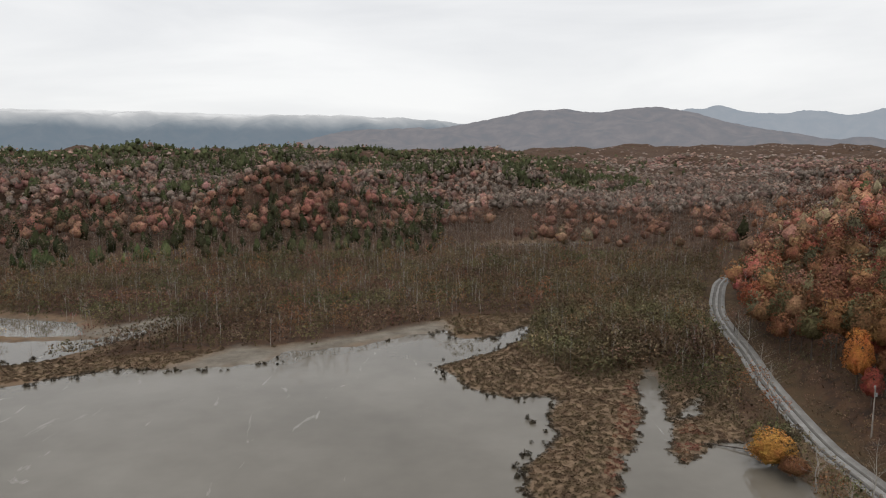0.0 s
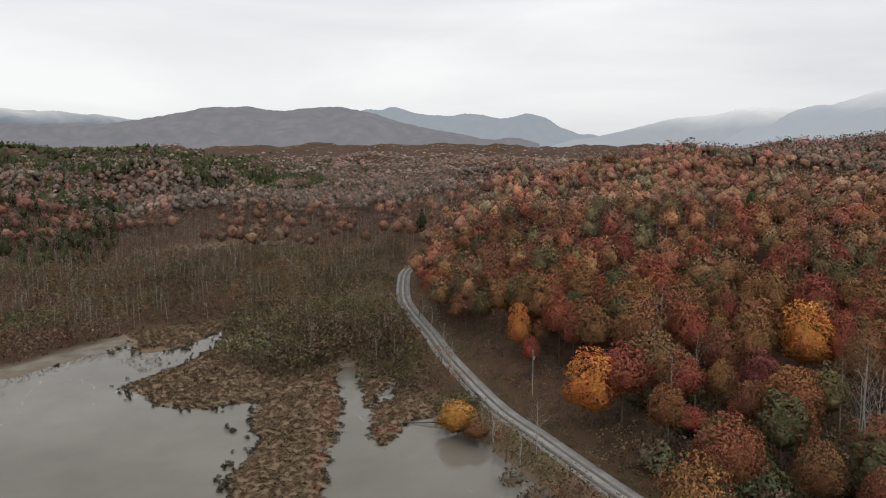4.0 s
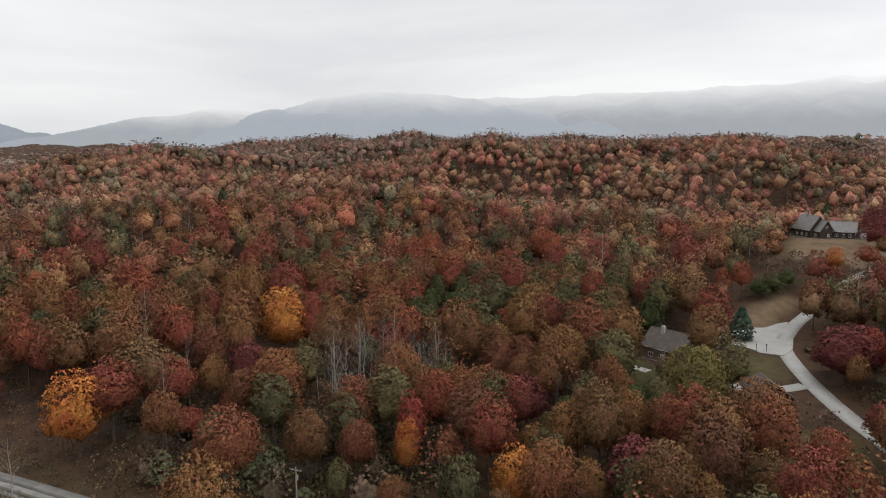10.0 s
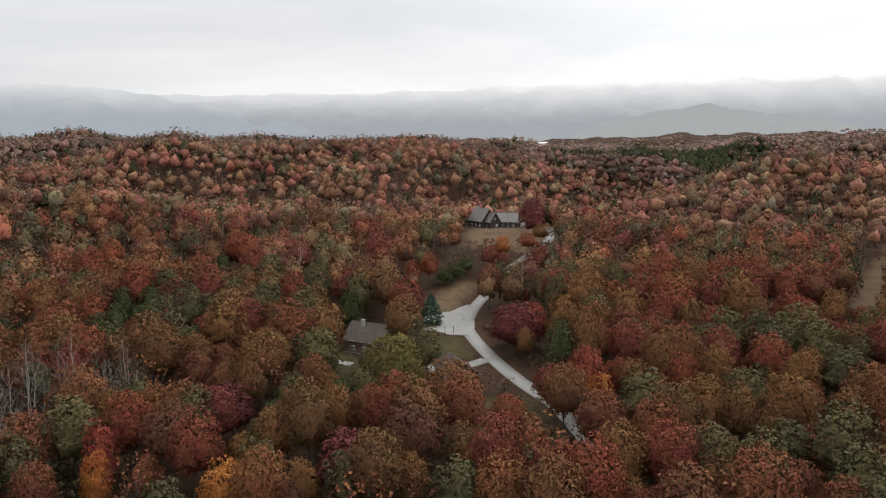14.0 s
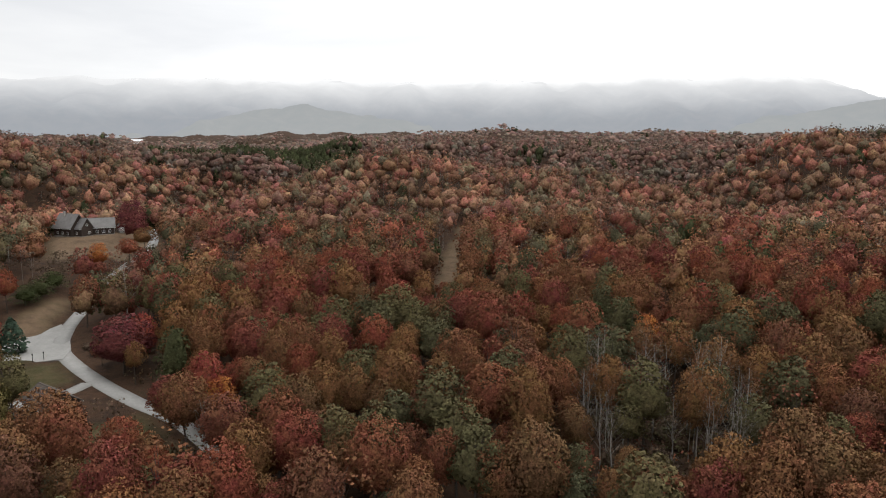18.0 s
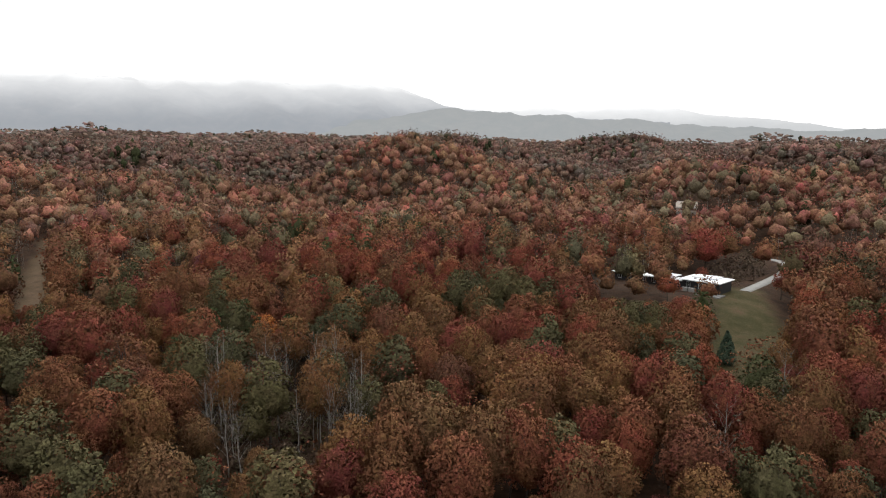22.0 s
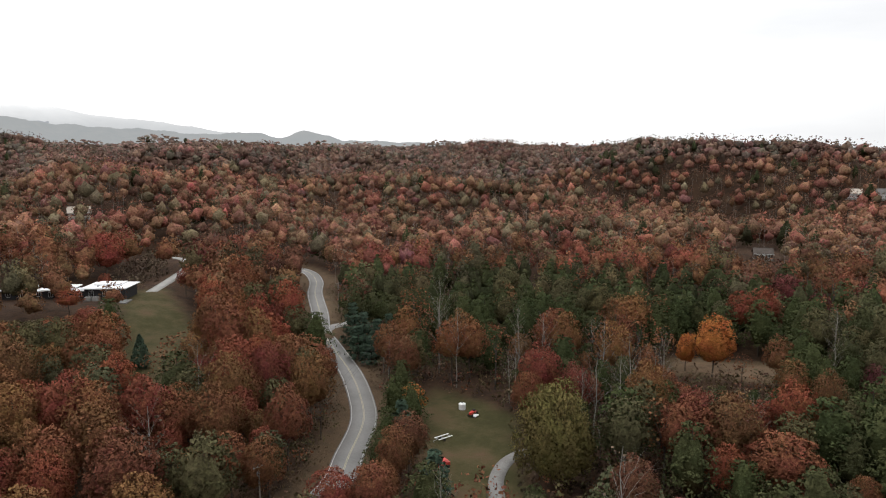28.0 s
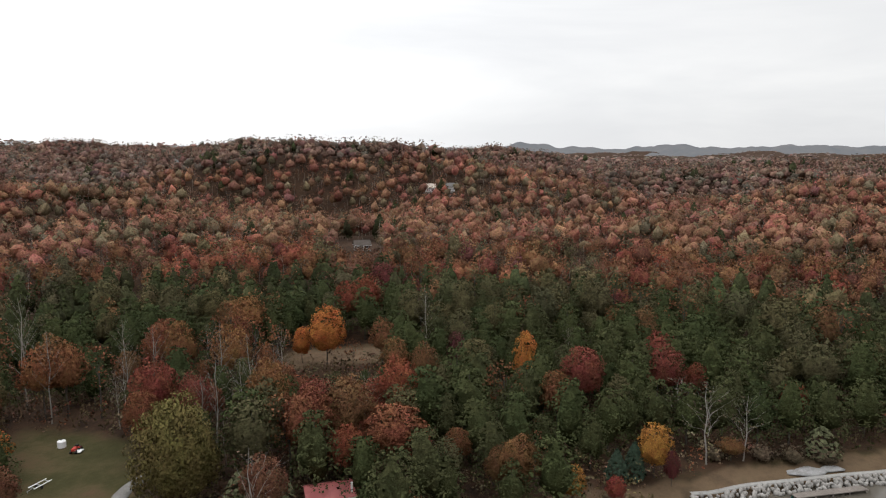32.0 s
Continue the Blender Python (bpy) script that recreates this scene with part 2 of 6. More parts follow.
# heights along each bearing, at the radii above
PROFILE = {
    -60: [0, .4, .4, .4, .4, .8, 2, 14, 34, 58, 66, 60, 40],
    -20: [0, .4, .4, .4, .4, .8, 2, 20, 44, 64, 70, 60, 40],
    0: [0, .4, .4, .4, .5, .8, 1.5, 14, 36, 58, 66, 70, 40],
    14: [0, .5, .6, .7, .8, 1, 1.5, 4, 8, 20, 50, 90, 60],
    21: [0, 1, 1.2, 1.4, 2, 2.6, 3, 5, 8, 18, 48, 90, 60],
    25: [0, 1.5, 2, 3, 5, 12, 17, 12, 12, 22, 48, 85, 60],
    32: [0, 1.5, 4, 7, 14, 24, 34, 28, 20, 26, 48, 80, 60],
    40: [0, 1.5, 5, 9, 16, 28, 40, 44, 36, 32, 48, 80, 60],
    50: [0, 1.5, 5, 8, 15, 26, 38, 51, 54, 42, 50, 70, 60],
    70: [0, 2, 4, 7, 14, 26, 37, 52, 63, 62, 66, 80, 60],
    85: [0, 2, 4, 6, 10, 22, 34, 52, 66, 64, 70, 90, 60],
    95: [0, 2, 5, 6, 8, 20, 29, 44, 60, 66, 80, 100, 60],
    106: [0, 2, 5, 6, 10, 20, 27, 33, 38, 52, 84, 120, 80],
    122: [0, 2, 4, 7, 12, 22, 32, 42, 58, 84, 106, 130, 80],
    137: [0, 2, 3, 5, 10, 17, 26, 38, 56, 86, 106, 120, 80],
    155: [0, 2, 3, 6, 12, 21, 33, 47, 58, 72, 90, 100, 80],
    172: [0, 2, 5, 9, 15, 20, 32, 46, 56, 68, 80, 90, 60],
    184: [0, 2, 4, 6, 10, 14, 24, 40, 54, 66, 76, 80, 60],
    191: [0, 2, 3, 3, 4.5, 7, 15, 34, 52, 68, 74, 80, 60],
    205: [0, 2, 3, 3, 4, 6, 15, 36, 56, 58, 66, 70, 50],
    216: [0, 2, 3, 3.5, 5, 8, 19, 40, 58, 57, 60, 60, 50],
    228: [0, 2, 3, 4, 6, 9, 18, 36, 56, 54, 56, 60, 50],
    245: [0, 1.5, 2, 3, 4, 7, 15, 25, 32, 30, 38, 50, 40],
    270: [0, 1, 1.5, 2, 4, 7, 14, 22, 28, 28, 36, 46, 40],
    300: [0, .4, .4, .4, .6, 2, 8, 14, 24, 40, 56, 56, 40],
}
_b = sorted(PROFILE)
_bearings = np.array(_b + [_b[0] + 360])
_heights = np.array([PROFILE[b] for b in _b] + [PROFILE[_b[0]]])


def wave(x, y, size, seed):
    """Smooth rolling noise between about -1 and 1."""
    rng = np.random.RandomState(seed)
    z = np.zeros_like(x, dtype=float)
    for k in range(7):
        a, ph = rng.uniform(0, 2 * np.pi), rng.uniform(0, 2 * np.pi)
        f = 2 * np.pi / (size * rng.uniform(0.6, 1.6))
        z += np.sin((x * np.cos(a) + y * np.sin(a)) * f + ph)
    return z / 3.2


def base_height(x, y):
    r, b = np.hypot(x, y), np.degrees(np.arctan2(x, y))
    b = np.where(b < _b[0], b + 360, b)
    i = np.clip(np.searchsorted(_bearings, b, side="right") - 1, 0, len(_bearings) - 2)
    u = (b - _bearings[i]) / (_bearings[i + 1] - _bearings[i])
    u = u * u * (3 - 2 * u)
    j = np.clip(np.searchsorted(RADII, r, side="right") - 1, 0, len(RADII) - 2)
    R = np.array(RADII, float)
    v = np.clip((r - R[j]) / (R[j + 1] - R[j]), 0, 1)
    h = (_heights[i, j] * (1 - v) + _heights[i, j + 1] * v) * (1 - u) + (_heights[i + 1, j] * (1 - v) + _heights[i + 1, j + 1] * v) * u
    rough = np.clip((h - 4) / 14, 0, 1) * np.clip((r - 200) / 400, 0, 1)
    far = np.clip((r - 900) / 900, 0, 1)
    return h + rough * (wave(x, y, 280, 3) * (12 + 6 * np.clip((r - 330) / 150, 0, 1) * np.clip((1100 - r) / 300, 0, 1)) + wave(x, y, 120, 4) * 4.5 + far * wave(x, y, 600, 5) * 8)


def smooth_line(points, step):
    """A curve through the points, as evenly spaced places."""
    p = np.array(points, float)
    p = np.vstack([2 * p[0] - p[1], p, 2 * p[-1] - p[-2]])
    made = []
    for a, b, c2, d in zip(p, p[1:], p[2:], p[3:]):
        n = max(2, int(np.hypot(*(c2 - b)[:2]) / step))
        for k in range(n):
            t = k / n
            made.append(0.5 * (2 * b + (c2 - a) * t + (2 * a - 5 * b + 4 * c2 - d) * t * t + (3 * b - a - 3 * c2 + d) * t ** 3))
    made.append(p[-2])
    return np.array(made)


# roads and drives: centre lines (x, y, height)
GRAVEL_ROAD = smooth_line([(190, 425, 6), (168, 388, 4), (146, 358, 3), (133, 331, 2.6), (118, 293, 2.2), (111, 266, 2), (104, 232, 2), (97, 203, 2), (91, 170, 2), (88.5, 151, 2), (88.5, 135, 2), (88, 114, 2), (88, 92, 2), (90, 50, 2), (86, 0, 2), (72, -44, 2), (52, -72, 2.2)], 3)
HIGHWAY = smooth_line([(86, -60, 2), (52, -76, 2.2), (18, -92, 2.6), (-8, -110, 3), (-26.5, -131, 3), (-34, -146, 3), (-41.8, -163.7, 3), (-45.6, -182, 3), (-48, -204, 3), (-48.6, -232, 3.4), (-49, -252, 4), (-53, -275, 5), (-58, -312, 6), (-64, -340, 6.2), (-65, -366, 6.6), (-57, -386, 7), (-38, -402, 8), (-10, -420, 10)], 3)
DRIVE = smooth_line([(144, -37.5, 4), (152, -36.6, 4.3), (170, -33, 5.2), (187, -26, 6), (210, -20, 6), (234, -15.6, 6), (252, -14.5, 6.2), (276, -19, 7), (298, -26.5, 8.8), (318, -33, 11), (340, -44, 14.5), (380, -66, 20), (420, -74, 24)], 3)
APRON = [(236.5, -14), (237.5, -3), (241, 4.2), (250, 7.6), (260, 3), (269, -6), (280, -17), (262, -18), (246, -17)]
SPUR = smooth_line([(208, -18, 6), (202, -11, 6), (203, -5, 6), (198, 1, 6)], 2)
FARM_PATH = smooth_line([(-44, -168, 3), (-50, -110, 3), (-55, -114, 3), (-60, -124, 3), (-67, -131, 3), (-78, -134, 3)][1:], 2)
MOTEL_DRIVE = smooth_line([(6, -420, 10), (4, -390, 15), (-4, -368, 16.5), (-4, -345, 16), (2, -318, 16), (10, -292, 15.6)], 3)
HWY_SIDE = smooth_line([(-49, -250, 4), (-53, -256, 4), (-58, -259, 4), (-63, -261, 4)], 2)
SHORE_WALL = smooth_line([(-135.5, -40.5, 1.5), (-139, -37, 1.5), (-146, -32.5, 1.5), (-154.5, -25, 1.5), (-164, -16.6, 1.5), (-171, -10, 1.5), (-186, 2, 1.5), (-205, 10, 1.2)], 1)
LEVELLED = [(GRAVEL_ROAD, 4.5), (HIGHWAY, 5), (DRIVE, 3.6), (SPUR, 3), (FARM_PATH, 2.5), (MOTEL_DRIVE, 3), (HWY_SIDE, 3)]

# the lake's edge, bay by bay
NORTH_SHORE = [(-330, 60), (-300, 150), (-215, 178), (-150, 196), (-133, 202), (-121, 211), (-107, 220), (-85, 219), (-71, 222), (-59, 227), (-56, 240), (-30, 247), (-18, 258), (1, 269), (4, 257), (16, 257), (26, 267), (36, 280)]
MARSH_SHORE = [(32, 259), (20, 242), (1, 225), (-1.5, 220), (3, 213), (8, 199), (19, 192), (31, 195), (32, 188), (27, 176), (29, 166), (23.5, 156), (18.5, 147), (16.5, 137), (21, 126), (29, 121), (35, 132), (44, 156), (53, 176), (58, 200), (68, 222)]
EAST_SHORE = [(64.5, 200), (58, 167), (53, 156.5), (54, 147.5), (64.5, 160), (74, 161), (77.5, 149), (77, 137), (77, 124), (76, 106), (74, 60), (66, 5), (48, -40), (10, -68), (-30, -84), (-70, -80), (-105, -62), (-126, -44), (-136, -36), (-144, -32), (-154, -23.5), (-165, -14), (-172, -8), (-186, 5), (-240, 18)]
LAKES = [
    NORTH_SHORE + MARSH_SHORE + EAST_SHORE,
    [(-200, 262), (-164, 252), (-135, 256), (-120, 271), (-115, 264), (-126, 246), (-137, 227), (-172, 214), (-215, 216)],
    [(-240, 305), (-190, 291), (-172, 287), (-153, 282), (-139, 263), (-157, 260), (-205, 268)],
    [(62, 176), (68, 186), (74, 193), (69, 180)],
    [(39, 524), (64, 533), (120, 539), (118, 532), (74, 524)],
]
LAWNS = [
    [(-67, -181), (-55, -164), (-50, -140), (-40, -112), (-58, -104), (-70, -134), (-80, -152), (-75, -165)],
    [(-148, -177), (-180, -151), (-160, -144), (-136, -165)],
    [(22, -300), (4, -296), (-8, -240), (4, -185), (9, -160), (16, -172), (17, -240)],
    [(-53, -247), (-60, -285), (-64, -320), (-56, -312), (-51, -280)],
    [(-126, -52), (-140, -44), (-158, -33), (-176, -18), (-196, 0), (-200, 8), (-186, 3), (-171, -10), (-154, -25), (-139, -36)],
    [(226, -145), (258, -164), (300, -197), (345, -236), (342, -240), (296, -202), (250, -170), (222, -151)],
    [(236, -4), (248, -12), (262, -10), (256, 5), (244, 4)], [(196, 12), (222, 30), (215, 36), (188, 24)],
    [(205, 2), (230, 2), (234, -12), (212, -14)], [(254, -8), (284, -13), (306, -22), (300, -14), (262, 10)],
    [(368, -20), (440, -24), (452, -66), (400, -72), (356, -66), (361, -40)], [(140, -6), (172, -2), (176, -26), (150, -30)],
]
# tan, dried grass and bare verges
DRY = [LAWNS[i] for i in (1, 3, 5, 9, 10)]
MARSHES = [
    [(-5, 282), (36, 286), (40, 262), (64, 225), (60, 190), (46, 152), (30, 116), (12, 130), (24, 160), (26, 185), (2, 198), (-8, 222), (24, 250)],
    [(-20, 258), (2, 292), (44, 296), (36, 270), (4, 262)], [(50, 140), (52, 190), (74, 200), (78, 160)],
    [(-220, 205), (-120, 232), (-60, 245), (-60, 226), (-110, 214), (-220, 178)],
]
MUDS = [[(-92, 218), (-60, 222), (-54, 242), (-74, 246)], [(-150, 258), (-120, 290), (-105, 300), (-112, 262)], [(-60, 228), (-20, 256), (4, 268), (0, 284), (-30, 262), (-60, 244)]]


def line_distance(x, y, line):
    """The distance from places to a line of points (x, y, z), and the line's height there."""
    best, height = np.full(x.shape, 1e9), np.zeros(x.shape)
    near = (x > line[:, 0].min() - 30) & (x < line[:, 0].max() + 30) & (y > line[:, 1].min() - 30) & (y < line[:, 1].max() + 30)
    px, py = x[near], y[near]
    bd, bh = np.full(px.shape, 1e9), np.zeros(px.shape)
    for a, b in zip(line, line[1:]):
        d = b - a
        t = np.clip(((px - a[0]) * d[0] + (py - a[1]) * d[1]) / max(d[0] ** 2 + d[1] ** 2, 1e-9), 0, 1)
        dist = np.hypot(px - a[0] - t * d[0], py - a[1] - t * d[1])
        m = dist < bd
        bd[m] = dist[m]
        bh[m] = (a[2] + t * d[2])[m]
    best[near], height[near] = bd, bh
    return best, height


def inside_distance(x, y, poly, reach=40):
    """Metres inside an outline (outside: minus)."""
    p = np.array(poly, float)
    res = np.full(x.shape, -float(reach))
    near = (x > p[:, 0].min() - reach) & (x < p[:, 0].max() + reach) & (y > p[:, 1].min() - reach) & (y < p[:, 1].max() + reach)
    px, py = x[near], y[near]
    inside, d = np.zeros(px.shape, bool), np.full(px.shape, 1e9)
    for (ax, ay), (bx, by) in zip(p, np.roll(p, -1, 0)):
        cross = ((ay > py) != (by > py)) & (px < (bx - ax) * (py - ay) / (by - ay + 1e-12) + ax)
        inside ^= cross
        t = np.clip(((px - ax) * (bx - ax) + (py - ay) * (by - ay)) / ((bx - ax) ** 2 + (by - ay) ** 2 + 1e-9), 0, 1)
        d = np.minimum(d, np.hypot(px - ax - t * (bx - ax), py - ay - t * (by - ay)))
    res[near] = np.where(inside, d, -np.minimum(d, reach))
    return res


def most_inside(x, y, polys, reach=40):
    d = np.full(x.shape, -float(reach))
    for p in polys:
        d = np.maximum(d, inside_distance(x, y, p, reach))
    return d


def ragged(x, y):
    return wave(x, y, 9, 11) * 0.9 + wave(x, y, 3.5, 12) * 0.5


PADS = [(217, 19, 17, 6.0), (190, -9, 15, 6.0), (417, -42, 22, 24.0), (42, -290, 34, 15.5), (254, -5, 17, 6.0)]


def site(bearing, above):
    """Where the ground first rises to the sight line at that bearing and angle."""
    r = np.arange(330.0, 1900.0, 4)
    x, y = polar(bearing, r)
    h = base_height(x, y)
    seen = h + 5 >= EYE + r * math.tan(radians(above))
    k = np.argmax(seen) if seen.any() else np.argmax((h - EYE) / r)
    return bearing, float(r[k]), float(x[k]), float(y[k]), float(h[k])


SITES = [site(*q) for q in ((173.5, -4.2), (226.0, -7.3), (212.7, -0.9), (231.6, -2.9), (233.4, -2.9), (199.5, -2.4), (85.5, 0.6), (99.3, 0.7))]


def land(x, y):
    """The ground's height, and metres inside water (outside: minus)."""
    x, y = np.asarray(x, float), np.asarray(y, float)
    z = base_height(x, y)
    for cx, cy, size, h in PADS:
        k = np.clip(1.6 - np.hypot(x - cx, y - cy) / size, 0, 1)
        z = z * (1 - k) + h * k
    wet = most_inside(x, y, LAKES) + ragged(x, y) * 0.8
    shore = np.where(wet > 0, -np.minimum(1.4, wet * 0.4), np.minimum(np.maximum(z, 0.25), 0.02 - wet * 0.16))
    z = np.where(wet > -30, shore, z)
    for line, wide in LEVELLED:
        d, h = line_distance(x, y, line)
        k = np.clip(1 - (d - wide) / 9, 0, 1) * np.clip(-wet / 3, 0, 1)
        k = k * k * (3 - 2 * k)
        z = z * (1 - k) + (h - 0.1) * k
    return z, wet


def height(x, y):
    return float(land(np.array([x]), np.array([y]))[0][0])


def mesh_from(name, verts, faces, mat=None, smooth=False):
    """A mesh out of arrays; all faces have the same number of corners."""
    me = bpy.data.meshes.new(name)
    verts, faces = np.asarray(verts, np.float32), np.asarray(faces, np.int32)
    k = faces.shape[1]
    me.vertices.add(len(verts))
    me.vertices.foreach_set("co", verts.ravel())
    me.loops.add(faces.size)
    me.loops.foreach_set("vertex_index", faces.ravel())
    me.polygons.add(len(faces))
    me.polygons.foreach_set("loop_start", np.arange(0, faces.size, k, dtype=np.int32))
    if smooth:
        me.polygons.foreach_set("use_smooth", np.ones(len(faces), bool))
    me.update(calc_edges=True)
    if mat:
        me.materials.append(mat)
    return me


def grid_faces(rows, cols, wrap=False):
    i, j = np.meshgrid(np.arange(rows - 1), np.arange(cols if wrap else cols - 1), indexing="ij")
    a, b = i * cols + j, i * cols + (j + 1) % cols
    return np.stack([a, a + cols, b + cols, b], -1).reshape(-1, 4)


def build_ground():
    turn = np.radians(np.arange(0, 360, 0.6))
    rings = np.concatenate([[0.5, 30, 60, 80], np.arange(95, 300, 2.2), np.arange(300, 440, 4), np.geomspace(445, 1200, 50), np.geomspace(1230, 3400, 56), np.geomspace(3500, 4950, 10)])
    R, A = np.meshgrid(rings, turn, indexing="ij")
    x, y = R * np.sin(A), R * np.cos(A)
    z, wet = land(x.ravel(), y.ravel())
    X, Y = x.ravel(), y.ravel()
    me = mesh_from("ground", np.stack([X, Y, z], -1), grid_faces(len(rings), len(turn), True), GROUND, True)
    soft = lambda polys, w: np.clip(0.5 + (most_inside(X, Y, polys, 20) + ragged(X, Y)) / w, 0, 1)
    zone = np.zeros((len(X), 4), np.float32)
    zone[:, 0], zone[:, 1], zone[:, 2] = soft(LAWNS, 5), np.maximum(soft(MARSHES, 6), 0.8 * ((wet > -9) & (wet < 0.2) & (X < 85))), np.maximum(soft(MUDS, 8), np.clip(wet + 1, 0, 1))
    verge = np.zeros(len(X))
    for line, wide in LEVELLED[:2]:
        d, _ = line_distance(X, Y, line)
        near = np.clip(1.5 - (d - wide) / 4, 0, 0.8)
        verge = np.maximum(verge, near * (0.35 if line is HIGHWAY else 0.3))
        zone[:, 1] = np.maximum(zone[:, 1], near * (0.5 if line is HIGHWAY else 0))
    zone[:, 0] = np.maximum(zone[:, 0], verge)
    zone[:, 1] = np.maximum(zone[:, 1], soft(DRY, 6))
    zone[:, 3] = 1
    at = me.attributes.new("zone", "FLOAT_COLOR", "POINT")
    at.data.foreach_set("color", zone.ravel())
    return tagged(new("ground", me), "rolling leaf-littered ground with marsh, mud and lawns", "ground", kind="structure")


build_ground()
lake = mesh_from("lake", [(-420, -110, 0), (90, -110, 0), (90, 330, 0), (-420, 330, 0)], [(0, 1, 2, 3)], WATER)
tagged(new("water", lake), "still silty grey-brown lake water reflecting the overcast sky", "lake", kind="structure")
for k, (cx, cy, sx, sy) in enumerate([(85, 538, 60, 34)]):
    pond = mesh_from("pond", [(cx - sx, cy - sy, 0), (cx + sx, cy - sy, 0), (cx + sx, cy + sy, 0), (cx - sx, cy + sy, 0)], [(0, 1, 2, 3)], WATER)
    tagged(new("pond", pond), "dark still pond among the trees", "pond", kind="structure")


def ribbon(name, line, left, right, lift, mat, crown=0.0, jitter=0.0, seed=1):
    """A strip along a centre line, from left to right metres off it, with folded-down edges."""
    rng = np.random.RandomState(seed)
    d = np.gradient(line[:, :2], axis=0)
    d /= np.hypot(d[:, 0], d[:, 1])[:, None] + 1e-9
    side = np.stack([d[:, 1], -d[:, 0]], -1)
    offs = [left, left, (left + right) / 2, right, right]
    lifts = [lift - 0.25, lift, lift + crown, lift, lift - 0.25]
    rows = []
    for k, (o, h) in enumerate(zip(offs, lifts)):
        wob = np.cumsum(rng.normal(0, jitter, len(line))) if jitter else 0
        wob = np.clip(wob, -0.5, 0.5) if jitter else 0
        o2 = o + (wob if k not in (2,) else 0)
        rows.append(np.column_stack([line[:, 0] + side[:, 0] * o2, line[:, 1] + side[:, 1] * o2, line[:, 2] + h]))
    v = np.stack(rows, 1).reshape(-1, 3)
    return mesh_from(name, v, grid_faces(len(line), 5), mat)


def road(name, line, wide, mat, label, category="road"):
    ob = new(name, ribbon(name, line, -wide / 2, wide / 2, 0.0, mat, 0.05))
    return tagged(ob, label, category, kind="structure")


gravel = road("gravel_road", GRAVEL_ROAD, 6.6, TRACK_STONE, "pale gravel road with dark wheel tracks beside the lake")
for off, w in ((-1.25, 0.55), (1.15, 0.6)):
    t = new("wheel_track", ribbon("wheel_track", GRAVEL_ROAD, off - w, off + w, 0.045, TRACK_DARK, 0.0, 0.06, 5 + int(off)))
    t.parent = gravel
highway = road("highway", HIGHWAY, 7.0, ASPHALT, "worn grey two-lane asphalt road with painted lines")
for off, w, mat in ((-3.1, 0.09, LINE_WHITE), (3.1, 0.09, LINE_WHITE), (-0.14, 0.07, LINE_YELLOW), (0.14, 0.07, LINE_YELLOW)):
    t = new("painted_line", ribbon("painted_line", HIGHWAY, off - w, off + w, 0.075, mat))
    t.parent = highway
road("driveway", DRIVE, 5.0, CONCRETE, "pale concrete driveway through the woods", "driveway")
# the paved turning apron under the cedar, rising a little towards the upper drive
top = [(x, y, 6.2 + max(0, x - 258) * 0.05) for x, y in APRON]
n = len(top)
slab = bmesh.new()
upper = [slab.verts.new(p) for p in top]
lower = [slab.verts.new((x, y, z - 0.4)) for x, y, z in top]
slab.faces.new(upper[::-1])
for k in range(n):
    slab.faces.new((upper[k], upper[(k + 1) % n], lower[(k + 1) % n], lower[k]))
bmesh.ops.triangulate(slab, faces=slab.faces[:1])
bmesh.ops.recalc_face_normals(slab, faces=slab.faces)
slab_mesh = bpy.data.meshes.new("driveway_apron")
slab.to_mesh(slab_mesh)
slab.free()
slab_mesh.materials.append(CONCRETE)
tagged(new("driveway_apron", slab_mesh), "pale concrete turning apron beside a cedar", "driveway", kind="structure")
road("driveway_spur", SPUR, 4.4, CONCRETE, "pale concrete spur to the garage", "driveway")
road("farm_path", FARM_PATH, 3.2, TRACK_STONE, "grey gravel path across the lawn", "path")
road("building_drive", MOTEL_DRIVE, 4.6, CONCRETE, "pale drive climbing to the long building", "driveway")
road("side_drive", HWY_SIDE, 5.0, CONCRETE, "pale side drive off the road", "driveway")

# ---------------------------------------------------------------- trees
def tube(path, radii, sides=5):
    """A tapered limb along a path of points."""
    path = np.asarray(path, float)
    n = len(path)
    d = np.gradient(path, axis=0)
    d /= np.linalg.norm(d, axis=1)[:, None] + 1e-9
    ref = np.where(np.abs(d[:, 2:3]) > 0.9, [[1.0, 0, 0]], [[0, 0, 1.0]])
    u = np.cross(d, ref)
    u /= np.linalg.norm(u, axis=1)[:, None] + 1e-9
    w = np.cross(d, u)
    a = np.arange(sides) * 2 * np.pi / sides
    ring = u[:, None] * np.cos(a)[None, :, None] + w[:, None] * np.sin(a)[None, :, None]
    v = path[:, None] + ring * np.asarray(radii, float)[:, None, None]
    return v.reshape(-1, 3), grid_faces(n, sides, True)


def join(parts):
    vs, fs, k = [], [], 0
    for v, f in parts:
        vs.append(v)
        fs.append(f + k)
        k += len(v)
    return np.vstack(vs), np.vstack(fs)


def bent(rng, a, b, n, sway):
    t = np.linspace(0, 1, n)[:, None]
    p = np.asarray(a) * (1 - t) + np.asarray(b) * t
    p[1:-1] += rng.normal(0, sway, (n - 2, 3))
    return p


def unit(v):
    return v / (np.linalg.norm(v, axis=-1, keepdims=True) + 1e-9)


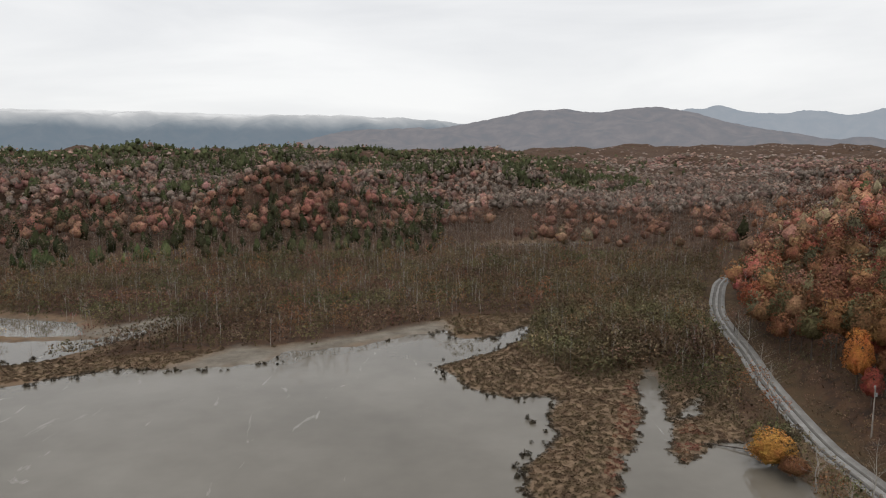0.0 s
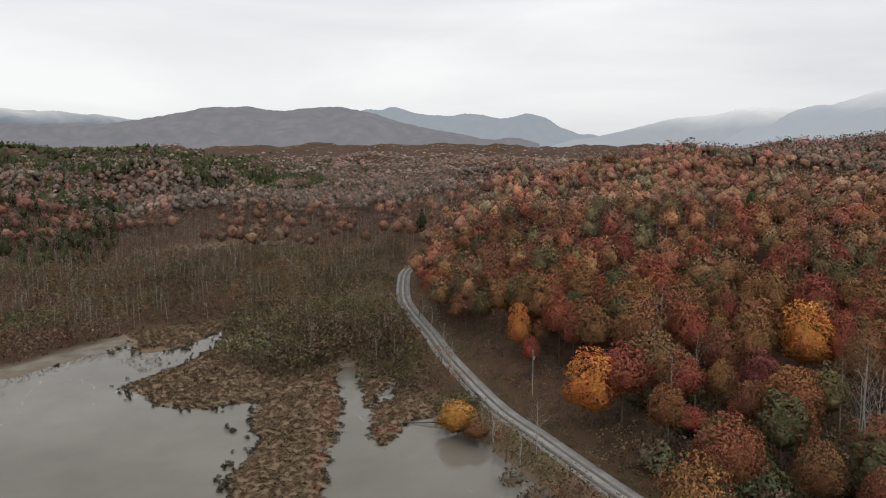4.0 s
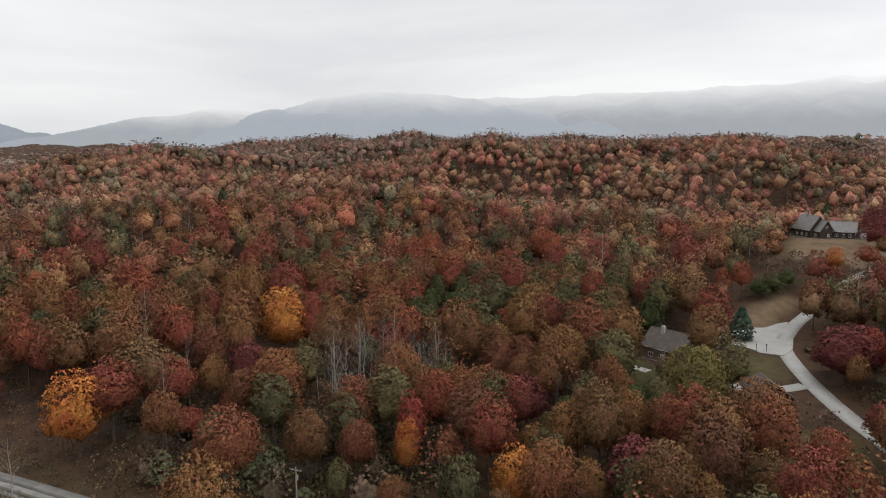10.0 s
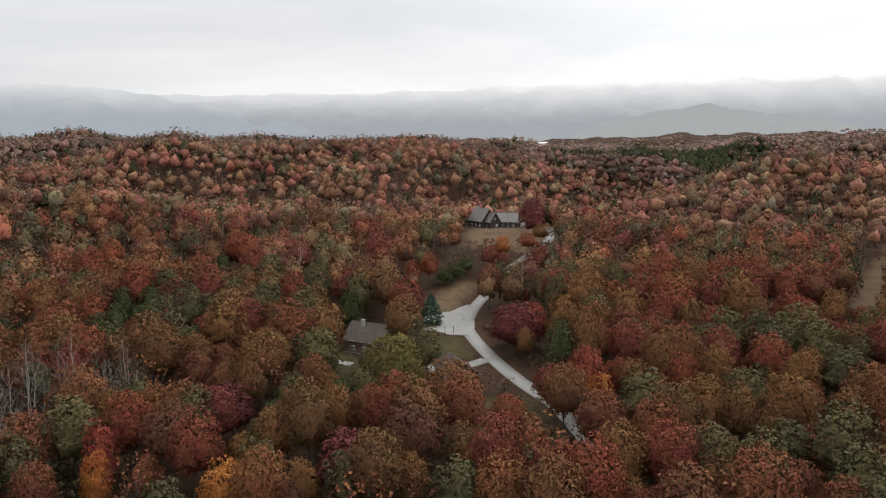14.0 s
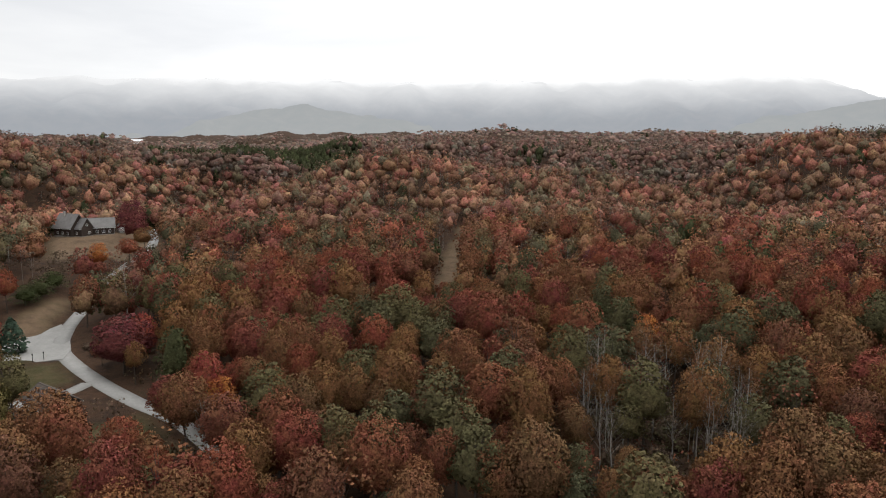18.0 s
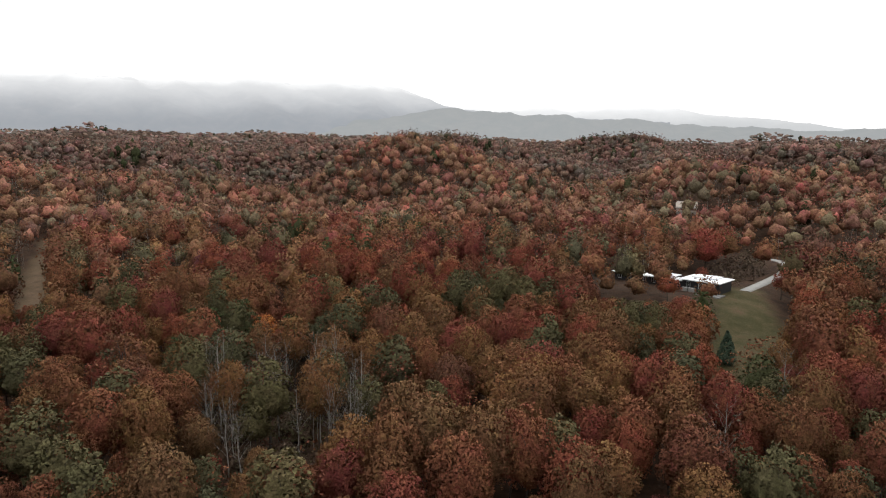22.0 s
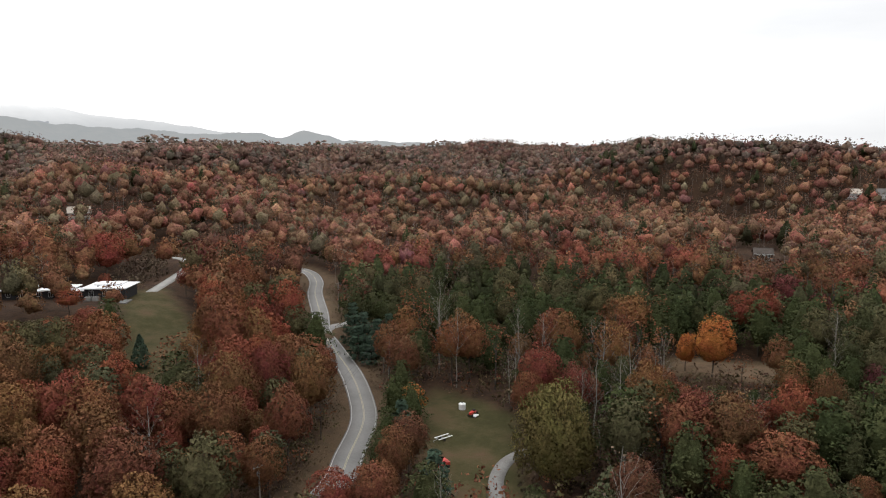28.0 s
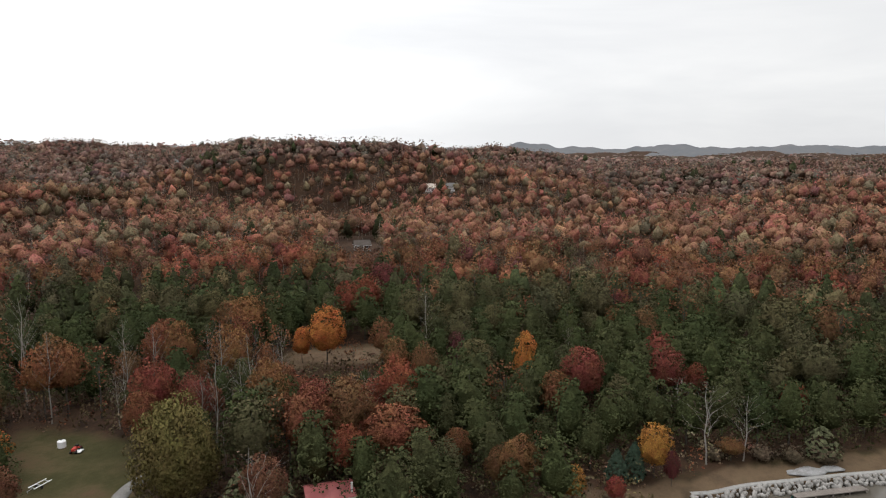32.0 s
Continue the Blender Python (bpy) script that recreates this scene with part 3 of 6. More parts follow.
def leaf_cards(rng, centre, normal, size, flat=0.4, shade=None):
    """Ragged sprays of leaves turned roughly along their normals: vertices, triangles and shading normals."""
    n = len(centre)
    normal = unit(normal)
    nn = unit(normal + rng.normal(0, flat, (n, 3)))
    u = unit(np.cross(nn, rng.normal(0, 1, (n, 3))))
    w = np.cross(nn, u)
    size = np.broadcast_to(size, (n,))[:, None]
    v = np.empty((n, 4, 3))
    for k, (a, b) in enumerate(((-1, -0.6), (0.7, -1), (1, 0.65), (-0.65, 1))):
        ja, jb = rng.uniform(0.55, 1.15, (n, 1)), rng.uniform(0.55, 1.15, (n, 1))
        v[:, k] = centre + u * a * size * 0.5 * ja + w * b * size * 0.5 * jb + nn * rng.normal(0, 0.1, (n, 1)) * size
    q = np.arange(n * 4).reshape(n, 4)
    sh = unit((normal if shade is None else unit(shade)) * 0.9 + nn * 0.14)
    return v.reshape(-1, 3), np.concatenate([q[:, :3], q[:, [0, 2, 3]]]), np.repeat(sh, 4, 0)


def ico(level):
    bm = bmesh.new()
    bmesh.ops.create_icosphere(bm, subdivisions=level, radius=1)
    v, f = np.array([p.co for p in bm.verts]), np.array([[q.index for q in p.verts] for p in bm.faces])
    bm.free()
    return v, f


ICO = {k: ico(k) for k in (1, 2, 3)}


def bough_mass(rng, level, tall, wide, low, high, bumps=24, lump=0.34, rough=0.07, keen=18, taper=0.16):
    """A crown as one close, uneven mass of leaf clumps: a few great boughs, small bulges on them, creases between."""
    d, f = ICO[level]
    b = unit(rng.normal(0, 1, (bumps, 3)) + [0, 0, 0.35])
    near = d @ b.T
    swell = np.max(np.clip(near, 0, 1) ** keen, axis=1)
    great = unit(rng.normal(0, 1, (6, 3)) * [1, 1, 0.8] + [0, 0, 0.2])
    limb = np.max(np.clip(d @ great.T, 0, 1) ** 3.5 * rng.uniform(0.75, 1.1, 6), axis=1)
    k = (1 - lump - 0.16) + lump * swell + 0.24 * limb + rng.normal(0, rough, len(d))
    mid, up, down = low + (high - low) * 0.4, (high - low) * 0.62, (high - low) * 0.42
    waist = np.where(d[:, 2] > 0, 1 - taper * d[:, 2], 1 + 0.1 * d[:, 2])
    v = d * k[:, None] * [wide / 2, wide / 2, 1] * np.stack([waist, waist, np.ones(len(d))], -1)
    v[:, 2] = tall * mid + v[:, 2] * np.where(d[:, 2] > 0, tall * up, tall * down)
    v[:, :2] += rng.normal(0, wide * rough * 0.25, (len(d), 2))
    own = unit(d - b[np.argmax(near, axis=1)] * 0.8)
    n = unit(d * [1, 1, 1.2] - [0, 0, 0.28] + own * 0.4 + rng.normal(0, 0.16, (len(d), 3)))
    keep = d[f].mean(1)[:, 2] > -0.8
    return v, f[keep], n


def puffs(rng, c, tall, middle):
    """Boughs as small uneven domes of leaves; c: centres and radii."""
    d, f = ICO[1]
    f = f[d[f].mean(1)[:, 2] > -0.55]
    parts = []
    for x, y, z, r in c:
        a = rng.uniform(0, 6.28)
        e = np.stack([d[:, 0] * math.cos(a) - d[:, 1] * math.sin(a), d[:, 0] * math.sin(a) + d[:, 1] * math.cos(a), d[:, 2]], -1)
        v = e * r * rng.uniform(0.7, 1.2, (len(d), 1)) * [1, 1, 0.88] + [x, y, z]
        out = unit(v - [0, 0, middle * tall])
        parts.append((v, f, unit(e * 0.4 + out * 0.75 + [0, 0, 0.1])))
    return merge(parts)


def merge(parts):
    vs, fs, ns, k = [], [], [], 0
    for v, f, n in parts:
        vs.append(v)
        fs.append(f + k)
        ns.append(n)
        k += len(v)
    return np.vstack(vs), np.vstack(fs), np.vstack(ns)


def leaf_mesh(name, vfn, mat=None):
    me = mesh_from(name, vfn[0], vfn[1], mat, True)
    me.normals_split_custom_set_from_vertices(vfn[2])
    return me


def leafy_crown(rng, tall, wide, cards, card, count=15, low=0.36, high=0.98, core=0, lobe=0.2, heart=0.56, solid=3, full=0.74):
    """A dome of boughs; every bough carries tufts, and every tuft sprays of leaves. Returns the leaves, the boughs, and
    a dark core standing in for inner shade.
    """
    half, mid = wide / 2, tall * (low + (high - low) * 0.36)
    k = np.arange(count)
    h = 1 - 1.42 * (k + rng.uniform(0.2, 0.8, count)) / count
    a = k * 2.4 + rng.uniform(-0.45, 0.45, count)
    s = np.sqrt(np.clip(1 - h * h, 0, 1))
    d = np.stack([s * np.cos(a), s * np.sin(a), h], -1)
    rad = lobe * wide * rng.uniform(0.75, 1.2, count)
    reach = np.stack([half - rad * 0.8, half - rad * 0.8, np.where(h > 0, tall * high - mid, mid - tall * low) - rad * 0.8], -1)
    c = d * reach * rng.uniform(0.9, 1.05, (count, 1)) + [0, 0, mid] + np.append(rng.normal(0, 0.05 * wide, 2), 0)
    each = int(np.clip(round(0.6 * math.sqrt(cards / count)), 1, 6))
    tufts = max(1, int(cards / count / each))
    b = np.repeat(np.arange(count), tufts)
    td = unit(rng.normal(0, 0.8, (len(b), 3)) + d[b] * 0.8 + [0, 0, 0.12])
    tc = c[b] + td * (rad[b] * rng.uniform(0.72, 1.08, len(b)))[:, None]
    q = np.repeat(np.arange(len(b)), each)
    ld = unit(rng.normal(0, 0.6, (len(q), 3)) + td[q] * 0.8 + [0, 0, 0.2])
    at = tc[q] + ld * (rad[b[q]] * 0.36 * rng.uniform(0.5, 1.15, len(q)))[:, None]
    dome = unit((at - [0, 0, mid + 0.3 * (tall * high - mid)]) / [half, half, (tall * high - mid) * 0.75])
    shade = dome * 0.95 + td[q] * 0.3 + ld * 0.12
    leaves = leaf_cards(rng, at, ld, card * rng.uniform(0.6, 1.3, len(q)), 0.5, shade)
    inner = np.column_stack([c, rad * core]) if core else np.zeros((0, 4))
    if heart and cards > 150:
        over = unit(rng.normal(0, 1, (int(cards * 0.55), 3)) + [0, 0, 0.2])
        spot = over * [half, half, 1] * rng.uniform(0.72, 0.92, (len(over), 1))
        spot[:, 2] = mid + spot[:, 2] * np.where(over[:, 2] > 0, tall * high - mid, mid - tall * low)
        leaves = merge([leaves, leaf_cards(rng, spot, over, card * rng.uniform(0.7, 1.3, len(over)), 0.4, over - [0, 0, 0.25])])
    if heart:
        # the close inner mass of leaves, and a dark limb-coloured core in place of inner shade
        leaves = merge([leaves, bough_mass(rng, solid, tall, wide * (full + 0.08), low, low + (high - low) * (full - 0.06), count + 4, 0.3, 0.1, 16, 0.02)])
        inner = np.vstack([inner, [[0, 0, mid, half * heart * 0.5]]])
    twigs = puffs(rng, inner, tall, mid / tall) if len(inner) else (np.zeros((0, 3)), np.zeros((0, 3), int), np.zeros((0, 3)))
    return leaves, np.column_stack([c, rad]), twigs


def leafy_trunk(rng, tall, girth, c, reach=0.72):
    top = np.array([rng.normal(0, 0.3), rng.normal(0, 0.3), tall * reach])
    trunk = bent(rng, (0, 0, -0.6), top, 5, 0.12)
    parts = [tube(trunk, np.linspace(girth, girth * 0.3, 5), 5)]
    for k in range(min(5, len(c))):
        z = tall * rng.uniform(0.28, 0.6)
        a = np.array([top[0] * z / top[2], top[1] * z / top[2], z])
        parts.append(tube(bent(rng, a, c[k, :3], 4, 0.2), np.linspace(girth * 0.4, girth * 0.1, 4), 3))
    return join(parts)


def bare_tree_mesh(rng, tall, girth, twigs=26, spread=0.2):
    """A leafless tree: trunk, limbs, branches and twigs."""
    parts = [tube(bent(rng, (0, 0, -0.6), (rng.normal(0, 0.5), rng.normal(0, 0.5), tall), 6, 0.18), np.linspace(girth, girth * 0.16, 6), 5)]
    for k in range(twigs):
        z = tall * (0.32 + 0.62 * (k + rng.uniform(0, 1)) / twigs)
        a = np.array([0, 0, z])
        ang = k * 2.4 + rng.uniform(-0.4, 0.4)
        long = tall * spread * rng.uniform(0.7, 1.2) * (1.25 - 0.8 * z / tall)
        b = a + np.array([math.cos(ang) * long, math.sin(ang) * long, long * rng.uniform(0.8, 1.5)])
        limb = bent(rng, a, b, 4, 0.16)
        g = girth * 0.34 * (1.15 - z / tall)
        parts.append(tube(limb, np.linspace(g, g * 0.35, 4), 3))
        for q in range(3):
            s0 = limb[rng.randint(1, 4)]
            e = s0 + np.array([math.cos(ang + rng.normal(0, 0.9)), math.sin(ang + rng.normal(0, 0.9)), rng.uniform(0.4, 1.4)]) * long * 0.42
            parts.append(tube(bent(rng, s0, e, 3, 0.08), np.array([g * 0.4, g * 0.3, g * 0.18]), 3))
    return join(parts)


def pine_crown(rng, tall, wide, cards, card, low=0.12, taper=0.55, layers=11):
    """Whorls of needle boughs that droop and shorten towards the tip."""
    lay = rng.randint(0, layers, cards)
    t = (lay + rng.uniform(-0.2, 0.25, cards)) / layers
    z = tall * (low + (1 - low) * t)
    reach = wide / 2 * np.clip(1 - t, 0.03, 1) ** taper * (0.85 + 0.3 * np.sin(lay * 2.1))
    a = (np.floor(rng.uniform(0, 1, cards) * 7) / 7 * 2 * np.pi) + lay * 0.9 + rng.normal(0, 0.16, cards)
    rr = reach * rng.uniform(0.2, 1.0, cards) ** 0.6
    centre = np.stack([np.cos(a) * rr, np.sin(a) * rr, z - rr * 0.16], -1)
    normal = np.stack([np.cos(a), np.sin(a), 0.25 + t], -1)
    return leaf_cards(rng, centre, normal, card * rng.uniform(0.7, 1.3, cards), 0.4)


def pine_mass(rng, tall, wide, cards, card):
    """A full pine: tiers of spreading needle boughs round a rounded, tapering head, light tufts at their ends."""
    tiers, around = 8, 7
    t = np.repeat((np.arange(tiers) + 0.5) / tiers, around)
    a = np.tile(np.arange(around) * 6.283 / around, tiers) + np.repeat(np.arange(tiers) * 0.9, around) + rng.normal(0, 0.2, tiers * around)
    far = wide / 2 * (1 - t ** 2.0) ** 0.7 * rng.uniform(0.72, 1.15, len(t)) + 0.25
    foot = tall * 0.2
    c = np.stack([np.cos(a) * far * 0.72, np.sin(a) * far * 0.72, foot + (tall - foot) * t * 0.97 + rng.normal(0, 0.25, len(t))], -1)
    rad = 0.16 * wide * (1.15 - 0.6 * t)
    each = max(3, cards // len(t))
    q = np.repeat(np.arange(len(t)), each)
    out = np.stack([np.cos(a), np.sin(a), 0.25 + 0.6 * t], -1)
    ld = unit(rng.normal(0, 0.8, (len(q), 3)) + out[q] * 0.7 + [0, 0, 0.5])
    at = c[q] + ld * [1.35, 1.35, 0.75] * (rad[q] * rng.uniform(0.6, 1.15, len(q)))[:, None]
    sprays = leaf_cards(rng, at, ld + [0, 0, 0.3], card * rng.uniform(0.55, 1.25, len(q)), 0.6, ld * 0.7 + out[q] * 0.3 + [0, 0, 0.3])
    return merge([sprays, bough_mass(rng, 2, tall, wide * 0.74, 0.16, 0.93, 22, 0.3, 0.08, 12, 0.3)])


def dense_crown(rng, tall, wide, cards, card, shape=0.75, base=0.03):
    """A close-set, pointed or rounded bush from the ground up."""
    t = rng.uniform(0, 1, cards) ** 0.9
    a = rng.uniform(0, 2 * np.pi, cards)
    bulge = np.where(t < 0.2, 0.75 + t * 1.25, np.clip((1 - t) / 0.8, 0, 1) ** shape)
    rr = wide / 2 * bulge * rng.uniform(0.78, 1.08, cards)
    centre = np.stack([np.cos(a) * rr, np.sin(a) * rr, tall * (base + (1 - base) * t)], -1)
    return leaf_cards(rng, centre, np.stack([np.cos(a), np.sin(a), 0.5 + t], -1), card * rng.uniform(0.6, 1.3, cards), 0.35)


# --- single trees near the lake: kind, shape, leaves, tallest and widest, number of shapes
SHAPES = {}


def shape_leafy(kind, seed, tall, wide, cards, card, variants, **more):
    made = []
    for k in range(variants):
        rng = np.random.RandomState(seed + k)
        leaves, c, twigs = leafy_crown(rng, tall, wide, cards, card, **more)
        tv, tf = leafy_trunk(rng, tall, tall * 0.014, c)
        crown = leaf_mesh(kind + "_crown", merge([leaves, twigs]))
        # the core takes dark bark colour to imitate shade within the crown
        crown.polygons.foreach_set("material_index", np.repeat([0, 1], [len(leaves[1]), len(twigs[1])]).astype(np.int32))
        made.append((mesh_from(kind + "_trunk", tv, tf, BARK), crown))
    SHAPES[kind] = made


shape_leafy("oak", 100, 20, 11, 3400, 0.38, 7, count=22, low=0.38)
shape_leafy("far_oak", 120, 20, 11, 1500, 0.52, 7, count=20, low=0.38)
shape_leafy("thin_oak", 140, 20, 10, 240, 0.6, 3, count=14, low=0.42, core=0, heart=0)
shape_leafy("maple", 180, 17, 9.5, 2800, 0.38, 4, count=22, low=0.22)
shape_leafy("full_oak", 200, 20, 17, 11000, 0.44, 1, count=36, low=0.03, lobe=0.19, full=0.66)
shape_leafy("poplar", 220, 22, 9, 1400, 0.52, 5, count=19, low=0.36)
shape_leafy("shrub", 260, 5, 5.5, 240, 0.42, 4, count=9, low=0.0)
for kind, seed, fn, tall, wide, cards, card, variants in (
        ("pine", 300, pine_mass, 17, 9, 1500, 0.46, 6), ("spruce", 320, pine_crown, 14, 6, 1300, 0.55, 2), ("cedar", 340, dense_crown, 9, 5, 1000, 0.6, 2), ("willow", 360, dense_crown, 8, 8, 340, 0.8, 2)):
    made = []
    for k in range(variants):
        rng = np.random.RandomState(seed + k)
        vfn = fn(rng, tall, wide, cards, card)
        tv, tf = tube(bent(rng, (0, 0, -0.5), (0, 0, tall * 0.93), 4, 0.05), np.array([0.24, 0.19, 0.12, 0.03]) * tall / 16, 5)
        made.append((mesh_from(kind + "_trunk", tv, tf, BARK), leaf_mesh(kind + "_crown", vfn)))
    SHAPES[kind] = made
SHAPES["bare"] = []
for k in range(4):
    v, f = bare_tree_mesh(np.random.RandomState(400 + k), 20, 0.2, 18)
    rng = np.random.RandomState(430 + k)
    vfn, _, _ = leafy_crown(rng, 20, 7, 60, 0.4, count=9, low=0.5, core=0, heart=0)
    SHAPES["bare"].append((mesh_from("bare_tree_trunk", v, f, PALE_BARK), leaf_mesh("bare_tree_crown", vfn)))
FULL_SIZE = {"full_oak": (20, 17), "oak": (20, 11), "far_oak": (20, 11), "thin_oak": (20, 10), "maple": (17, 9.5), "poplar": (22, 9), "shrub": (5, 5.5), "pine": (17, 9), "spruce": (14, 6), "cedar": (9, 5), "willow": (8, 8), "bare": (20, 8)}

# name, shape, leaves, label, category
KINDS = {
    "russet": ("oak_tree", "oak", "russet", "oak with brown-russet autumn leaves on the wooded slope", "tree"),
    "rust": ("red_oak_tree", "oak", "rust", "red oak with rust-red autumn leaves in the woods", "tree"),
    "hickory": ("hickory_tree", "oak", "hickory", "hickory with golden-brown autumn leaves in the woods", "tree"),
    "spreading": ("spreading_oak_tree", "full_oak", "oak_gold", "great round oak turning olive gold on the lawn", "tree"),
    "olive": ("poplar_tree", "poplar", "olive", "tall poplar still olive green among autumn trees", "tree"),
    "thin": ("thin_oak_tree", "thin_oak", "russet", "half-bare oak with sparse brown leaves", "tree"),
    "crimson": ("crimson_maple_tree", "maple", "crimson", "maple with deep crimson leaves", "tree"),
    "scarlet": ("scarlet_maple_tree", "maple", "scarlet", "maple with bright scarlet leaves", "tree"),
    "orange": ("orange_maple_tree", "maple", "orange", "maple with glowing orange leaves", "tree"),
    "gold": ("golden_maple_tree", "maple", "gold", "small golden-yellow maple by the water", "tree"),
    "pine": ("pine_tree", "pine", "pine", "dark green pine among autumn trees", "tree"),
    "spruce": ("spruce_tree", "spruce", "spruce", "blue-green spruce beside the road", "tree"),
    "cedar": ("cedar_tree", "cedar", "spruce", "dense dark green cedar standing alone", "tree"),
    "bare": ("bare_tree", "bare", "scrub", "pale leafless tree with upright branches", "tree"),
    "shrub": ("shrub", "shrub", "scrub", "brown-green shrub at the edge of the woods", "shrub"),
    "willow": ("willow_shrub", "willow", "sallow", "grey-green willow thicket in leaf by the lawn", "shrub"),
}
_dressed, counts = {}, {k: 0 for k in KINDS}


def plant(kind, x, y, tall, wide, rng, z=None):
    """One tree of its own: an empty at the foot, with trunk and crown."""
    name, shape, leaves, label, category = KINDS[kind]
    if shape == "oak" and math.hypot(x, y) > 190:
        shape = "far_oak"
    k = rng.randint(len(SHAPES[shape]))
    if (kind, shape, k) not in _dressed:
        trunk, crown = SHAPES[shape][k]
        crown = crown.copy()
        crown.materials.append(LEAF_MAT[leaves])
        crown.materials.append(BARK)
        _dressed[kind, shape, k] = trunk, crown
    trunk, crown = _dressed[kind, shape, k]
    ft, fw = FULL_SIZE[shape]
    root = tagged(new(name), label, category, group="trees" if category == "tree" else "shrubs")
    root.matrix_basis = Matrix.LocRotScale((x, y, (height(x, y) if z is None else z) - 0.05), Euler((0, 0, rng.uniform(0, 6.28))), (wide / fw, wide / fw, tall / ft))
    for part_name, me in (("trunk", trunk), ("crown", crown)):
        ob = new(part_name, me)
        ob.parent = root
    counts[kind] += 1
    return root


